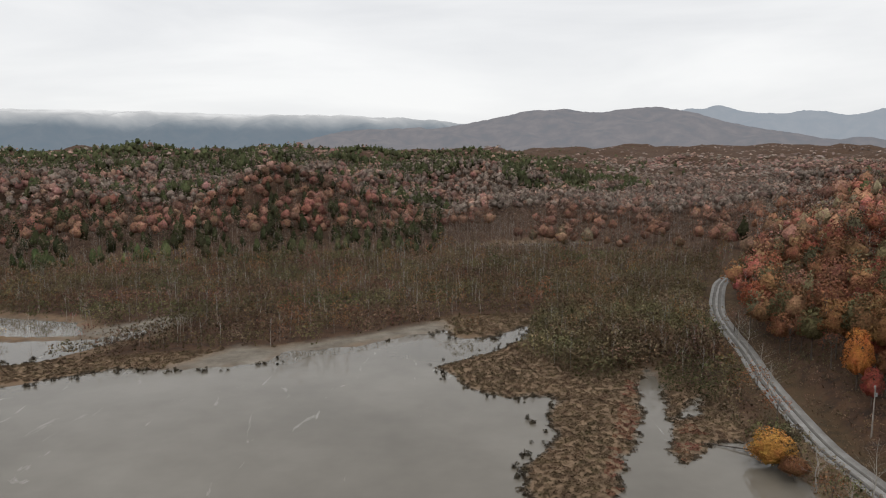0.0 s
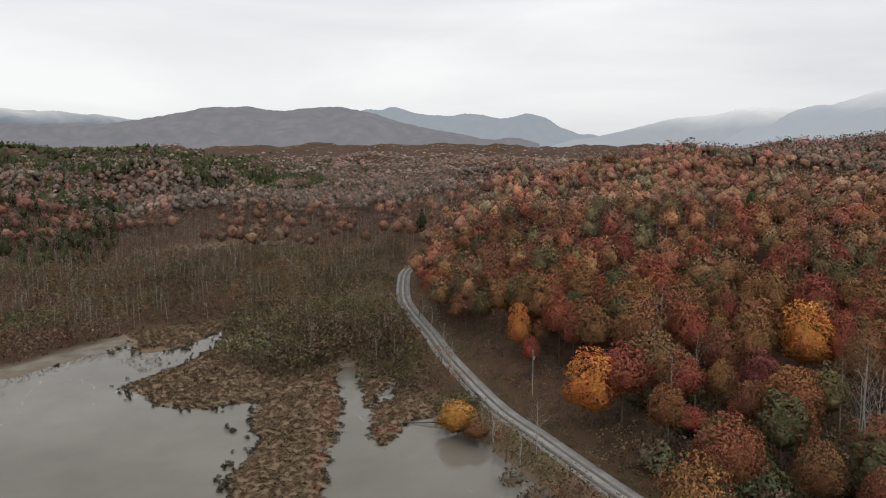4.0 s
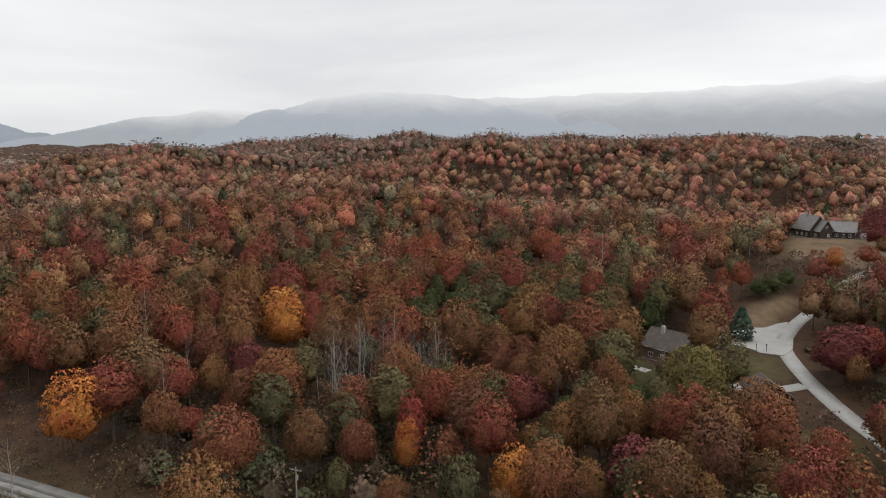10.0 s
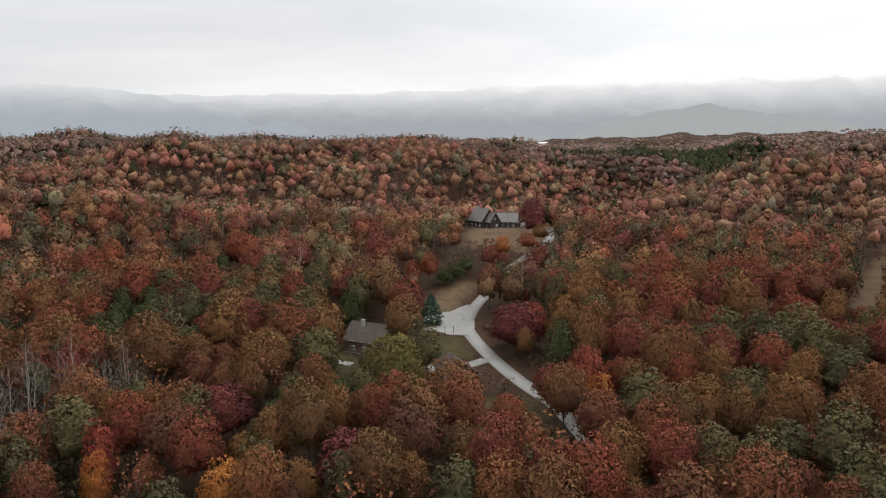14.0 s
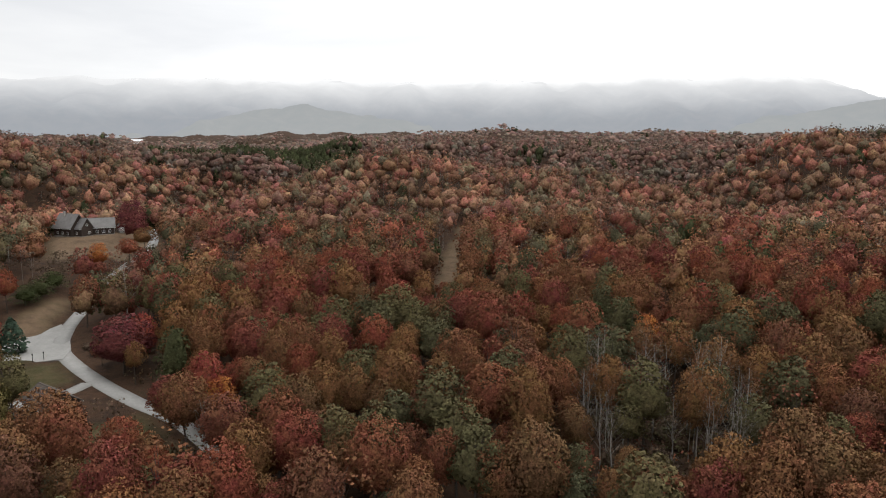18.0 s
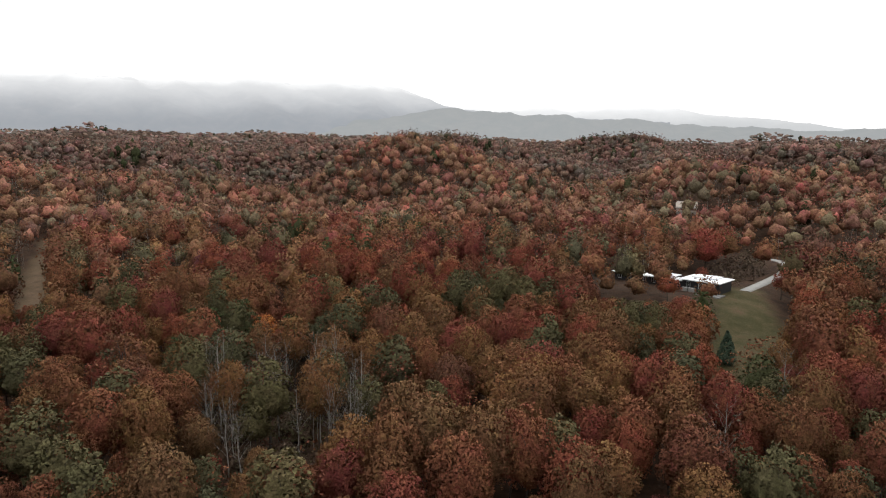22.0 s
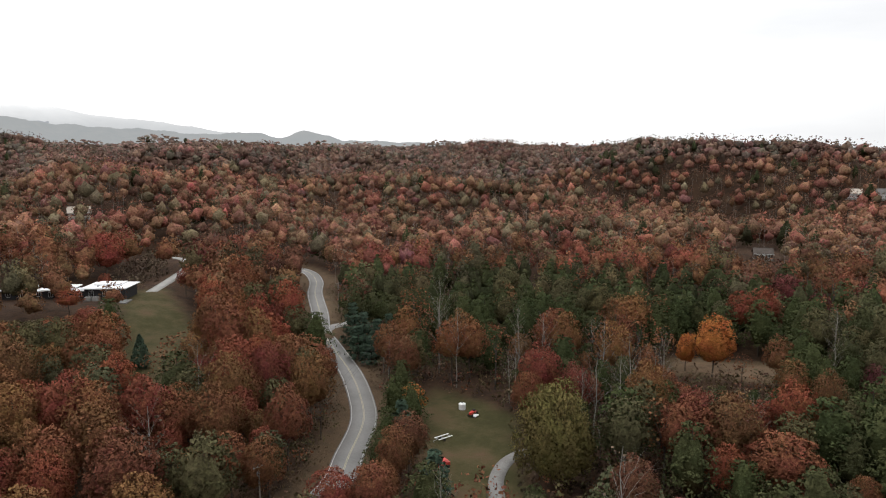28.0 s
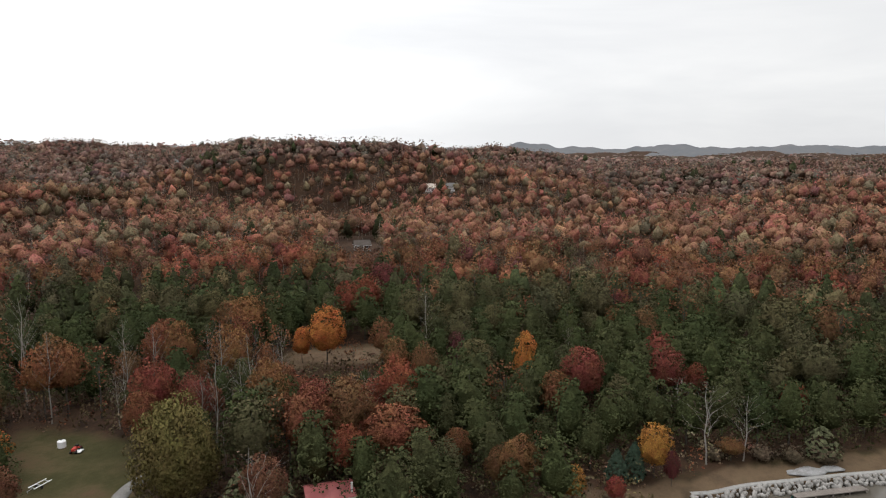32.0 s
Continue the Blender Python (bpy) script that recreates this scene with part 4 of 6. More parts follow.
# landmarks: kind, bearing, distance, height, width
LANDMARKS = [
    ("gold", 26.4, 166, 10, 9.5), ("bare", 29.6, 156, 11, 7), ("thin", 30.6, 150, 8, 6), ("bare", 31.8, 146, 9, 6), ("shrub", 31.2, 141, 4, 6), ("shrub", 33.0, 134, 4, 6), ("thin", 34.4, 130, 7, 6), ("olive", 35.6, 124, 6, 6), ("shrub", 37.0, 121, 4, 6), ("orange", 37.8, 164, 20, 13), ("rust", 40.2, 166, 19, 14), ("hickory", 42.6, 172, 21, 15), ("hickory", 41.2, 186, 24, 14), ("rust", 44.6, 170, 17, 12), ("bare", 33.2, 151, 14, 6),
    ("orange", 53.4, 206, 23, 13), ("scarlet", 44.0, 236, 17, 5), ("scarlet", 55.6, 208, 21, 8), ("crimson", 50.4, 178, 17, 10), ("scarlet", 45.6, 162, 7, 8), ("scarlet", 49.0, 168, 8, 6),
    ("orange", 31.6, 210, 17, 7), ("scarlet", 32.6, 200, 10, 5), ("olive", 28.6, 235, 17, 8), ("orange", 63.4, 134, 14, 5), ("scarlet", 63.8, 138, 18, 6), ("orange", 73.0, 122, 14, 9), ("scarlet", 75.5, 186, 13, 8),
    ("cedar", 90.3, 252, 11.5, 9), ("cedar", 89.2, 238, 5, 3.4), ("hickory", 92.2, 152, 19, 13), ("spreading", 87.2, 170, 20, 15), ("bare", 84.6, 176, 17, 8), ("crimson", 97.4, 214, 17, 16), ("scarlet", 99.0, 222, 15, 8),
    ("scarlet", 103.6, 166, 19, 9), ("orange", 104.4, 163, 14, 8), ("crimson", 105.2, 158, 9, 9), ("scarlet", 103.2, 430, 17, 11), ("crimson", 98.6, 428, 19, 15), ("rust", 96.1, 330, 10, 6),
    ("scarlet", 120.6, 300, 15, 9), ("crimson", 113.5, 265, 14, 10), ("scarlet", 127.5, 640, 14, 14), ("crimson", 135.2, 300, 16, 13), ("orange", 139.6, 215, 15, 9), ("scarlet", 152.0, 146, 13, 4), ("bare", 103.0, 146, 15, 8), ("bare", 23.6, 268, 12, 8), ("bare", 24.2, 250, 12, 8), ("thin", 23.2, 282, 9, 8), ("bare", 25.3, 226, 11, 8), ("bare", 26.0, 206, 11, 8), ("thin", 25.0, 214, 7, 7), ("thin", 26.6, 190, 7, 7), ("shrub", 27.8, 180, 4, 5), ("shrub", 27.5, 168, 5, 6), ("russet", 28.0, 160, 6, 6),
    ("scarlet", 175.1, 330, 20, 15), ("crimson", 173.6, 336, 16, 10), ("rust", 172.4, 262, 10, 8), ("pine", 175.0, 240, 14, 9), ("rust", 173.6, 250, 7, 8), ("hickory", 101.6, 152, 19, 11), ("russet", 104.6, 140, 18, 11), ("rust", 100.4, 166, 14, 9), ("pine", 91.3, 297, 8, 10), ("pine", 92.2, 303, 8, 11), ("pine", 93.1, 312, 8, 11), ("orange", 96.2, 346, 12, 8), ("hickory", 99.4, 374, 13, 11), ("rust", 98.3, 356, 12, 10), ("crimson", 98.8, 402, 15, 14), ("cedar", 177.0, 214, 10, 5.5), ("thin", 180.2, 210, 12, 14), ("thin", 178.6, 196, 11, 11),
    ("russet", 189.5, 196, 15, 12), ("rust", 186.6, 210, 17, 13), ("scarlet", 187.6, 214, 14, 10),
    ("spreading", 210.9, 137, 21.5, 14.8), ("orange", 222.9, 214, 19, 11), ("orange", 220.9, 218, 12, 6), ("orange", 239.7, 186, 19, 6.5), ("orange", 221.4, 560, 17, 15), ("russet", 228.6, 136, 17, 13), ("orange", 198.6, 170, 9, 6.5),
    ("willow", 215.4, 128, 9, 9), ("willow", 218.4, 127, 9, 9), ("pine", 227.6, 170, 14, 7), ("hickory", 231.0, 178, 17, 7), ("crimson", 234.0, 200, 14, 6), ("gold", 250.4, 146, 12, 7), ("crimson", 251.8, 144, 8, 3.2), ("scarlet", 247.4, 134, 6, 4), ("gold", 243.8, 132, 8, 5),
    ("bare", 254.4, 156, 19, 10), ("bare", 252.0, 172, 14, 9), ("bare", 257.1, 161, 15, 8), ("pine", 245.2, 146, 13, 8), ("pine", 246.6, 154, 16, 10), ("pine", 248.2, 160, 15, 9), ("cedar", 247.4, 142, 7, 5), ("cedar", 248.8, 144, 8, 5), ("pine", 250.4, 163, 16, 10), ("pine", 252.8, 165, 15, 10), ("pine", 255.4, 168, 17, 10), ("pine", 258.0, 171, 16, 10), ("pine", 260.2, 175, 16, 10), ("pine", 262.6, 180, 15, 10), ("pine", 265.0, 188, 15, 10), ("hickory", 256.2, 160, 5, 6), ("shrub", 258.4, 163, 4, 6), ("shrub", 260.6, 166, 4, 6), ("shrub", 254.9, 159, 4, 5), ("shrub", 262.6, 170, 4, 7), ("willow", 262.4, 172, 7, 9), ("scarlet", 203.0, 300, 12, 9), ("scarlet", 210.5, 262, 9, 5),
    ("spruce", 193.6, 238, 16, 10), ("spruce", 194.5, 228, 15, 9), ("spruce", 194.0, 222, 12, 9), ("spruce", 195.6, 222, 14, 9), ("spruce", 196.6, 232, 13, 8), ("spruce", 195.0, 216, 10, 8),
    ("spruce", 197.6, 150, 13, 8), ("pine", 197.0, 166, 13, 7), ("pine", 197.6, 178, 13, 7), ("spruce", 200.4, 124, 13, 9), ("pine", 196.4, 150, 11, 7), ("pine", 195.6, 138, 10, 7),
]


def woodland(x, y, r, b, wet, z):
    """Which kind of tree grows at each place, as an index into TYPES; -1 where none does."""
    rng = np.random.RandomState(77)
    u = rng.uniform(0, 1, len(x))
    patch = wave(x, y, 120, 21) * 0.5 + wave(x, y, 45, 22) * 0.5
    # neighbours tend to be of one kind
    v = np.clip(u * 0.78 + 0.11 * (1 + wave(x, y, 42, 24)), 0, 0.999)
    kind = np.select([v < .29, v < .43, v < .67, v < .81, v < .885, v < .925, v < .945, v < .98], [0, 1, 2, 3, 4, 9, 5, 10], 6)
    kind = np.where((patch > 0.55) & (u > 0.45) & (r > 180), 3, kind)
    kind = np.where((patch < -0.75) & (u > 0.6) & (u < .92), 9, kind)
    # wet ground: grey-brown scrub and bare trees
    west = (x < np.interp(y, GRAVEL_ROAD[::-1, 1], GRAVEL_ROAD[::-1, 0])) & (y > 100)
    wetland = (z < 3.6) & (west | (b > 300)) & (r < 640)
    kind = np.where(wetland, np.select([u < .44, u < .485, u < .74, u < .82, u < .90], [11, 10, 12, 4, 2], 3), kind)
    # valley floor: bare grey woods with some russet
    valley = (b > 4) & (b < 30) & (r > 500) & (z < 34)
    kind = np.where(valley, np.select([u < .40, u < .66, u < .8], [10, 11, 4], 0), kind)
    # pine belts
    pines = ((b > 191) & (b < 250) & (r > 226) & (r < 330 - 40 * np.clip((b - 215) / 30, 0, 1)) & (patch > -0.75)) | ((b > 232) & (b < 280) & (r > 142) & (r < 300) & (u < .8)) | ((b > 228) & (b < 246) & (r < 210) & (u < .55))
    kind = np.where(pines & (u < .74), 9, kind)
    ragged_edge = wave(x, y, 160, 23)
    ridge = ((b > 300) | (b < 13 + 7 * ragged_edge)) & (r > 900 + 160 * ragged_edge) & (ragged_edge < 0.9) | ((b > 100) & (b < 116) & (r > 760) & (r < 1300)) | ((b > 76) & (b < 90) & (r > 1250))
    kind = np.where(ridge & (patch > -0.5), 9, kind)
    gloomy = ((b > 320) | (b < 6)) & (r > 450) & (r < 1150) & (u > .5)
    kind = np.where(gloomy, np.where((u > .8) & (b > 200), 9, 10), kind)
    # the open edge of the woods by the lawns: thin, mixed and half bare
    edge = (((b > 191) & (b < 232) & (r < 228)) | ((b > 244) & (b < 285) & (r < 200))) & ~pines
    kind = np.where(edge, np.select([u < .2, u < .36, u < .52, u < .72, u < .82, u < .9], [0, 4, 10, 9, 2, 3], 1), kind)
    # low green-grey growth in the dip beside the gravel road
    dip = (b > 39) & (b < 61) & (r < 162)
    kind = np.where(dip, np.select([u < .4, u < .58, u < .72, u < .84], [12, 11, 3, 2], 0), kind)
    # many trees of the farther woods have dropped their leaves; more with distance, greying it as haze would
    fallen = (r > 300) & (rng.uniform(0, 1, len(x)) < np.clip(0.16 + (b > 186) * (b < 250) * 0.1 + patch * 0.12 + np.clip((r - 500) / 700, 0, 1) * 0.22 + ((b > 318) | (b < 24)) * 0.22, 0.04, 0.66)) & (kind < 5)
    kind = np.where(fallen, np.where(u % 0.1 < 0.05, 4, 10), kind)
    # a stand of pale bare trunks in the hollow
    hollow = ((b > 133) & (b < 148) & (r > 136) & (r < 172)) | ((b > 56) & (b < 68) & (r > 158) & (r < 182))
    kind = np.where(hollow & (u < .66), 10, kind)
    return kind


TYPES = ["russet", "rust", "hickory", "olive", "thin", "crimson", "scarlet", "orange", "gold", "pine", "bare", "scrub", "willow"]


def open_ground(x, y, wet, margin=3.0):
    """True where no tree may stand: water, roads, lawns, houses and marsh."""
    no = wet > -2.5
    for line, wide in LEVELLED:
        bare_side = 3.4 if line is HIGHWAY else margin
        if line is DRIVE:
            d, _ = line_distance(x, y, line)
            no |= d < 3.4
            bare_side = 2.0
            line = line[(np.hypot(line[:, 0], line[:, 1]) > 176) & (line[:, 0] < 310)]
        d, _ = line_distance(x, y, line)
        no |= d < wide + bare_side
    no |= most_inside(x, y, LAWNS, 10) > -1.5
    no |= most_inside(x, y, MARSHES + MUDS, 10) > 0
    for cx, cy, size, h in PADS:
        if size > 30:
            no |= (np.abs((x - cx) * -0.946 + (y - cy) * 0.326) < 31) & (np.abs((x - cx) * 0.326 + (y - cy) * 0.946) < 10)
        else:
            no |= np.hypot(x - cx, y - cy) < size * 0.85
    for b, r, sx, sy, sz in SITES:
        fx, fy = polar(b, 1.0)
        ahead, aside = (x - sx) * fx + (y - sy) * fy, np.abs((x - sx) * fy - (y - sy) * fx)
        no |= (aside < 7) & (ahead > (-3 if 225 < b < 227 else -8)) & (ahead < 8)
    d, _ = line_distance(x, y, GRAVEL_ROAD)
    no |= (d < 26) & (x > 92) & (y > 115) & (y < 240) & (x - 92 < 0.16 * (240 - y) + 12)
    return no


def scatter(r0, r1, b0, b1, gap, seed):
    """Uneven places about gap metres apart, in a ring between two bearings."""
    rng = np.random.RandomState(seed)
    n = int(r1 * 2 / gap)
    m = int(n / 0.88) + 1
    gx, gy = np.meshgrid(np.arange(-n // 2, n // 2 + 1), np.arange(-m // 2, m // 2 + 1))
    x = (gx + 0.5 * (gy % 2)).ravel() * gap + rng.uniform(-0.38, 0.38, gx.size) * gap
    y = gy.ravel() * gap * 0.88 + rng.uniform(-0.38, 0.38, gx.size) * gap
    r, b = np.hypot(x, y), np.degrees(np.arctan2(x, y)) % 360
    keep = (r >= r0) & (r < r1) & (((b - b0) % 360) < (b1 - b0))
    return x[keep], y[keep]


rng = np.random.RandomState(5)
stood = []
for kind, b, r, tall, wide in LANDMARKS:
    x, y = polar(b, r)
    plant(kind, x, y, tall, wide, rng)
    stood.append((x, y, wide / 2))
stood = np.array(stood)

NEAR = 300.0
SIZES = {"russet": (18.5, 9.4), "rust": (18.5, 9.2), "hickory": (19, 9.4), "olive": (18.5, 8.6), "thin": (18, 10), "crimson": (14, 10), "scarlet": (14, 9), "orange": (13, 8), "gold": (12, 8), "pine": (16, 9.8), "bare": (22, 8), "scrub": (8, 7), "willow": (6, 7)}
LIMIT = 300
# low growth where the view runs free to a building, a drive or a lawn: bearings, from, to, height there
SIGHTS = [(224.2, 227.4, 335, 440, 11), (51.6, 55, 150, 206, 12), (36.4, 39.4, 120, 164, 4), (166.5, 178.5, 190, 284, 11), (83, 87.4, 160, 214, 9), (92.6, 96, 150, 188, 8.5), (90.5, 100, 168, 250, 7), (199.4, 206, 118, 186, 3.2), (219.5, 228.5, 150, 206, 4.5), (190.6, 196, 126, 250, 3.4), (175.4, 181, 150, 292, 9.5), (219, 225, 104, 130, 3.6), (133, 146, 110, 142, 9), (207, 215, 100, 136, 2.6), (188.5, 196.6, 100, 150, 3.2), (121.6, 124.9, 205, 306, 11), (92.2, 100.6, 285, 372, 21), (166.5, 173, 268, 304, 14.5), (174, 176.6, 288, 326, 19), (176.8, 178.9, 300, 400, 17)]
leftover = []
x, y = scatter(102, NEAR, 19, 276, 8.3, 31)
z, wet = land(x, y)
r, b = np.hypot(x, y), np.degrees(np.arctan2(x, y)) % 360
ok = ~open_ground(x, y, wet) & ~((x < np.interp(y, GRAVEL_ROAD[::-1, 1], GRAVEL_ROAD[::-1, 0])) & (y > 100))
for sx, sy, half in stood:
    ok &= np.hypot(x - sx, y - sy) > half + 2.6
kinds = woodland(x, y, r, b, wet, z)
order = np.argsort(r)
for i in order:
    if not ok[i]:
        continue
    kind = TYPES[kinds[i]]
    tall, wide = SIZES[kind]
    k = rng.uniform(0.62, 1.25)
    as_kind = "shrub" if kind == "scrub" else kind
    if counts[as_kind] >= LIMIT:
        leftover.append((x[i], y[i], kinds[i]))
        continue
    low_enough, as_kind = True, as_kind
    for b0, b1, r0, rt, zt in SIGHTS:
        if b0 < b[i] < b1 and r0 < r[i] < rt:
            room = EYE - (EYE - zt) / rt * r[i] - z[i]
            if room < 1.6:
                low_enough = False
            elif room < 6:
                as_kind, tall, wide = "shrub", 5, 6
            k = min(k, room / tall)
    if not low_enough:
        continue
    if 191 < b[i] < 285 and r[i] < 226 and kind != "pine":
        k *= 0.88
    plant(as_kind, x[i], y[i], tall * k, wide * max(k, 0.5) * rng.uniform(0.9, 1.12), rng, z[i])

# a close stand of pale bare trunks in the hollow, with brush under it
for b0, b1, r0, r1, gap, low in ((134.5, 147, 138, 176, 6.0, 0.4), (57, 67, 156, 184, 6.2, 0.5), (40, 47, 150, 176, 6, 0.7)):
    hx, hy = scatter(r0, r1, b0, b1, gap, 33)
    hz, hw = land(hx, hy)
    hok = ~open_ground(hx, hy, hw)
    for i in np.where(hok)[0]:
        if rng.uniform() < low:
            plant("shrub", hx[i], hy[i], rng.uniform(2.5, 5), rng.uniform(4, 6), rng, hz[i])
        elif counts["bare"] < LIMIT:
            plant("bare", hx[i], hy[i], rng.uniform(14, 24), rng.uniform(4.5, 7.5), rng, hz[i])

# --- the rest of the woods, joined into sheets of forest
TONES = {"russet": "russet", "rust": "rust", "hickory": "hickory", "olive": "olive", "thin": "russet", "crimson": "crimson", "scarlet": "scarlet", "orange": "orange", "gold": "gold", "pine": "pine", "bare": "scrub", "scrub": "scrub", "willow": "willow"}


def patterns(lobes_each, cards, card, seed, lift=0.0, airy=False):
    """Light copies of each form for the joined woods: vertices, triangles, normals."""
    made = {}
    for form, (tall, wide) in {"round": (19, 10.5), "tall": (19, 9), "open": (18.5, 8), "pine": (18, 9), "bush": (6.5, 8)}.items():
        made[form] = []
        for k in range(5):
            rg = np.random.RandomState(seed + k)
            if airy and form in ("round", "tall"):
                leaves, _, twigs = leafy_crown(rg, tall, wide, cards * 2, card * 0.75, count=11, low=0.25, lobe=0.2, heart=0)
            elif form == "pine":
                twigs = bough_mass(rg, 2 if lobes_each > 3 else 1, tall, wide * 0.86, 0.14, 0.94, 16, 0.36, 0.1, 12, 0.34)
                leaves = pine_crown(rg, tall, wide * 1.05, max(6, int(cards * 1.6)), card or 2.5, 0.2, 0.6, layers=9)
            elif form == "open" and lobes_each > 8:
                leaves, _, twigs = leafy_crown(rg, tall, wide, cards, card * 0.72, count=9, low=0.4, heart=0)
            elif form == "bush":
                leaves, _, twigs = leafy_crown(rg, tall, wide, max(4, cards), (card or 2.5) * 0.8, count=max(2, lobes_each // 2 + 1), low=0.0, lobe=0.25 if lobes_each > 3 else 0.36, heart=0)
            elif lobes_each > 3:
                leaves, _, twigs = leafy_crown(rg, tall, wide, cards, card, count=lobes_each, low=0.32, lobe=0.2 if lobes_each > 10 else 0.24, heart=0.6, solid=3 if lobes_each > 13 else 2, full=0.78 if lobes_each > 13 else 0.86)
            else:
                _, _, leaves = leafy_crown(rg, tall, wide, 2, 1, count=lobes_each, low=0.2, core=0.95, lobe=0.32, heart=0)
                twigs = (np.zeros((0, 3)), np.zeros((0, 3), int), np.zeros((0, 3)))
            v, f, nr = merge([leaves, twigs])
            # how far each vertex is darkened as inner shade
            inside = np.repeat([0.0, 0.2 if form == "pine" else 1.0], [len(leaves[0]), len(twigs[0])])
            made[form].append((v, f, unit(nr + [0, 0, lift]), inside))
    return made


FORM = {"russet": "round", "rust": "round", "hickory": "round", "olive": "tall", "thin": "open", "crimson": "round", "scarlet": "tall", "orange": "tall", "gold": "tall", "pine": "pine", "bare": "open", "scrub": "bush", "willow": "bush"}


def forest(name, label, places, kinds, pats, scale, seed, stems=0.0, tone_of=None, bushy=1.0, haze_mix=0.0, leaves=None):
    """Many trees in one sheet of leaves, with a tone for each tree; pale stems under the bare ones."""
    rg = np.random.RandomState(seed)
    all_v, all_f, all_n, all_c, stem_parts, total = [], [], [], [], [], 0
    x, y, z = places
    for t, type_name in enumerate(TYPES):
        idx = np.where(kinds == t)[0]
        if not len(idx):
            continue
        # haze colour is mixed into the leaf tones of the farther woods
        tones = np.array(LEAF[(tone_of or TONES)[type_name]]) * (1 - haze_mix * (type_name != "pine")) + (HAZE_GREY if haze_mix > 0.55 else HAZE_BROWN) * haze_mix * (type_name != "pine")
        for k in range(5):
            sub = idx[k::5]
            if not len(sub):
                continue
            v, f, nrm, inside = pats[FORM[type_name]][k]
            s = scale * rg.uniform(0.64, 1.3, len(sub)) * (bushy if FORM[type_name] == "bush" else 1)
            a = rg.uniform(0, 6.28, len(sub))
            h = np.minimum(s, 1.0) * rg.uniform(0.85, 1.15, len(sub))
            ca, sa = np.cos(a)[:, None], np.sin(a)[:, None]
            turned = lambda p: (p[None, :, 0] * ca - p[None, :, 1] * sa, p[None, :, 0] * sa + p[None, :, 1] * ca)
            px, py = turned(v)
            qx, qy = turned(nrm)
            vv = np.stack([px * s[:, None] + x[sub][:, None], py * s[:, None] + y[sub][:, None], v[None, :, 2] * h[:, None] + z[sub][:, None]], -1)
            w = rg.uniform(0, 1, (len(sub), 1))
            i, j = rg.randint(len(tones), size=len(sub)), rg.randint(len(tones), size=len(sub))
            # brightness set per wood, lightened farther off in place of haze
            tone = (tones[i] * w + tones[j] * (1 - w)) * rg.uniform(0.8, 1.2, (len(sub), 1)) * (0.7 if haze_mix > 0.2 and type_name == "pine" else 1) * {"valley_woods": 0.86, "hillside_woods": 1.05, "autumn_woods": 1.2, "far_woods": 1.2, "farthest_woods": 1.25, "horizon_woods": 1.4, "wetland_scrub": 0.95, "shore_thicket": 1.05, "thicket_trees": 1.15}.get(name, 1.0) * (1 + 0.22 * wave(x[sub], y[sub], 110, 25))[:, None]
            if tone_of:
                # patches of olive and of red-brown
                patch = wave(x[sub], y[sub], 48, 26)[:, None]
                tone = tone * (1 + patch * np.array([-0.10, 0.10, -0.05]) + 0.16 * wave(x[sub], y[sub], 23, 27)[:, None])
            all_v.append(vv.reshape(-1, 3))
            all_n.append(np.stack([qx, qy, np.broadcast_to(nrm[None, :, 2], qx.shape)], -1).reshape(-1, 3))
            all_f.append((f[None] + (np.arange(len(sub)) * len(v))[:, None, None]).reshape(-1, 3) + total)
            # core vertices are painted dark, like the shaded inside of a crown
            own = tone[:, None] * (1 - inside[None, :, None]) + CORE_SHADE * inside[None, :, None]
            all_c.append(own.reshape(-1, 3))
            total += len(v) * len(sub)
        if stems and type_name in ("bare", "thin"):
            for q in idx:
                tall = 16 * scale * rg.uniform(0.8, 1.15)
                lean = rg.normal(0, 0.5, 2)
                stem_parts.append(tube([(x[q], y[q], z[q] - 0.4), (x[q] + lean[0] * .5, y[q] + lean[1] * .5, z[q] + tall * .5), (x[q] + lean[0], y[q] + lean[1], z[q] + tall)], np.array([.2, .15, .05]) * stems, 3))
                for m in range(3):
                    zz = tall * rg.uniform(.45, .8)
                    d = rg.normal(0, 1.6, 2)
                    stem_parts.append(tube([(x[q] + lean[0] * zz / tall, y[q] + lean[1] * zz / tall, z[q] + zz), (x[q] + lean[0] + d[0], y[q] + lean[1] + d[1], z[q] + zz + 3.4)], np.array([.1, .04]) * stems, 3))
    v = np.vstack(all_v)
    me = leaf_mesh(name, (v, np.vstack(all_f), np.vstack(all_n)), leaves or (BRUSH if tone_of else WOODS))
    col = np.ones((len(v), 4), np.float32)
    col[:, :3] = np.vstack(all_c)
    me.attributes.new("leaf_tone", "FLOAT_COLOR", "POINT").data.foreach_set("color", col.ravel())
    ob = tagged(new(name, me), label, "woods", kind="stuff")
    if stem_parts:
        sv, sf = join(stem_parts)
        st = new("stems", mesh_from("stems", sv, sf, PALE_BARK))
        st.parent = ob
    return ob


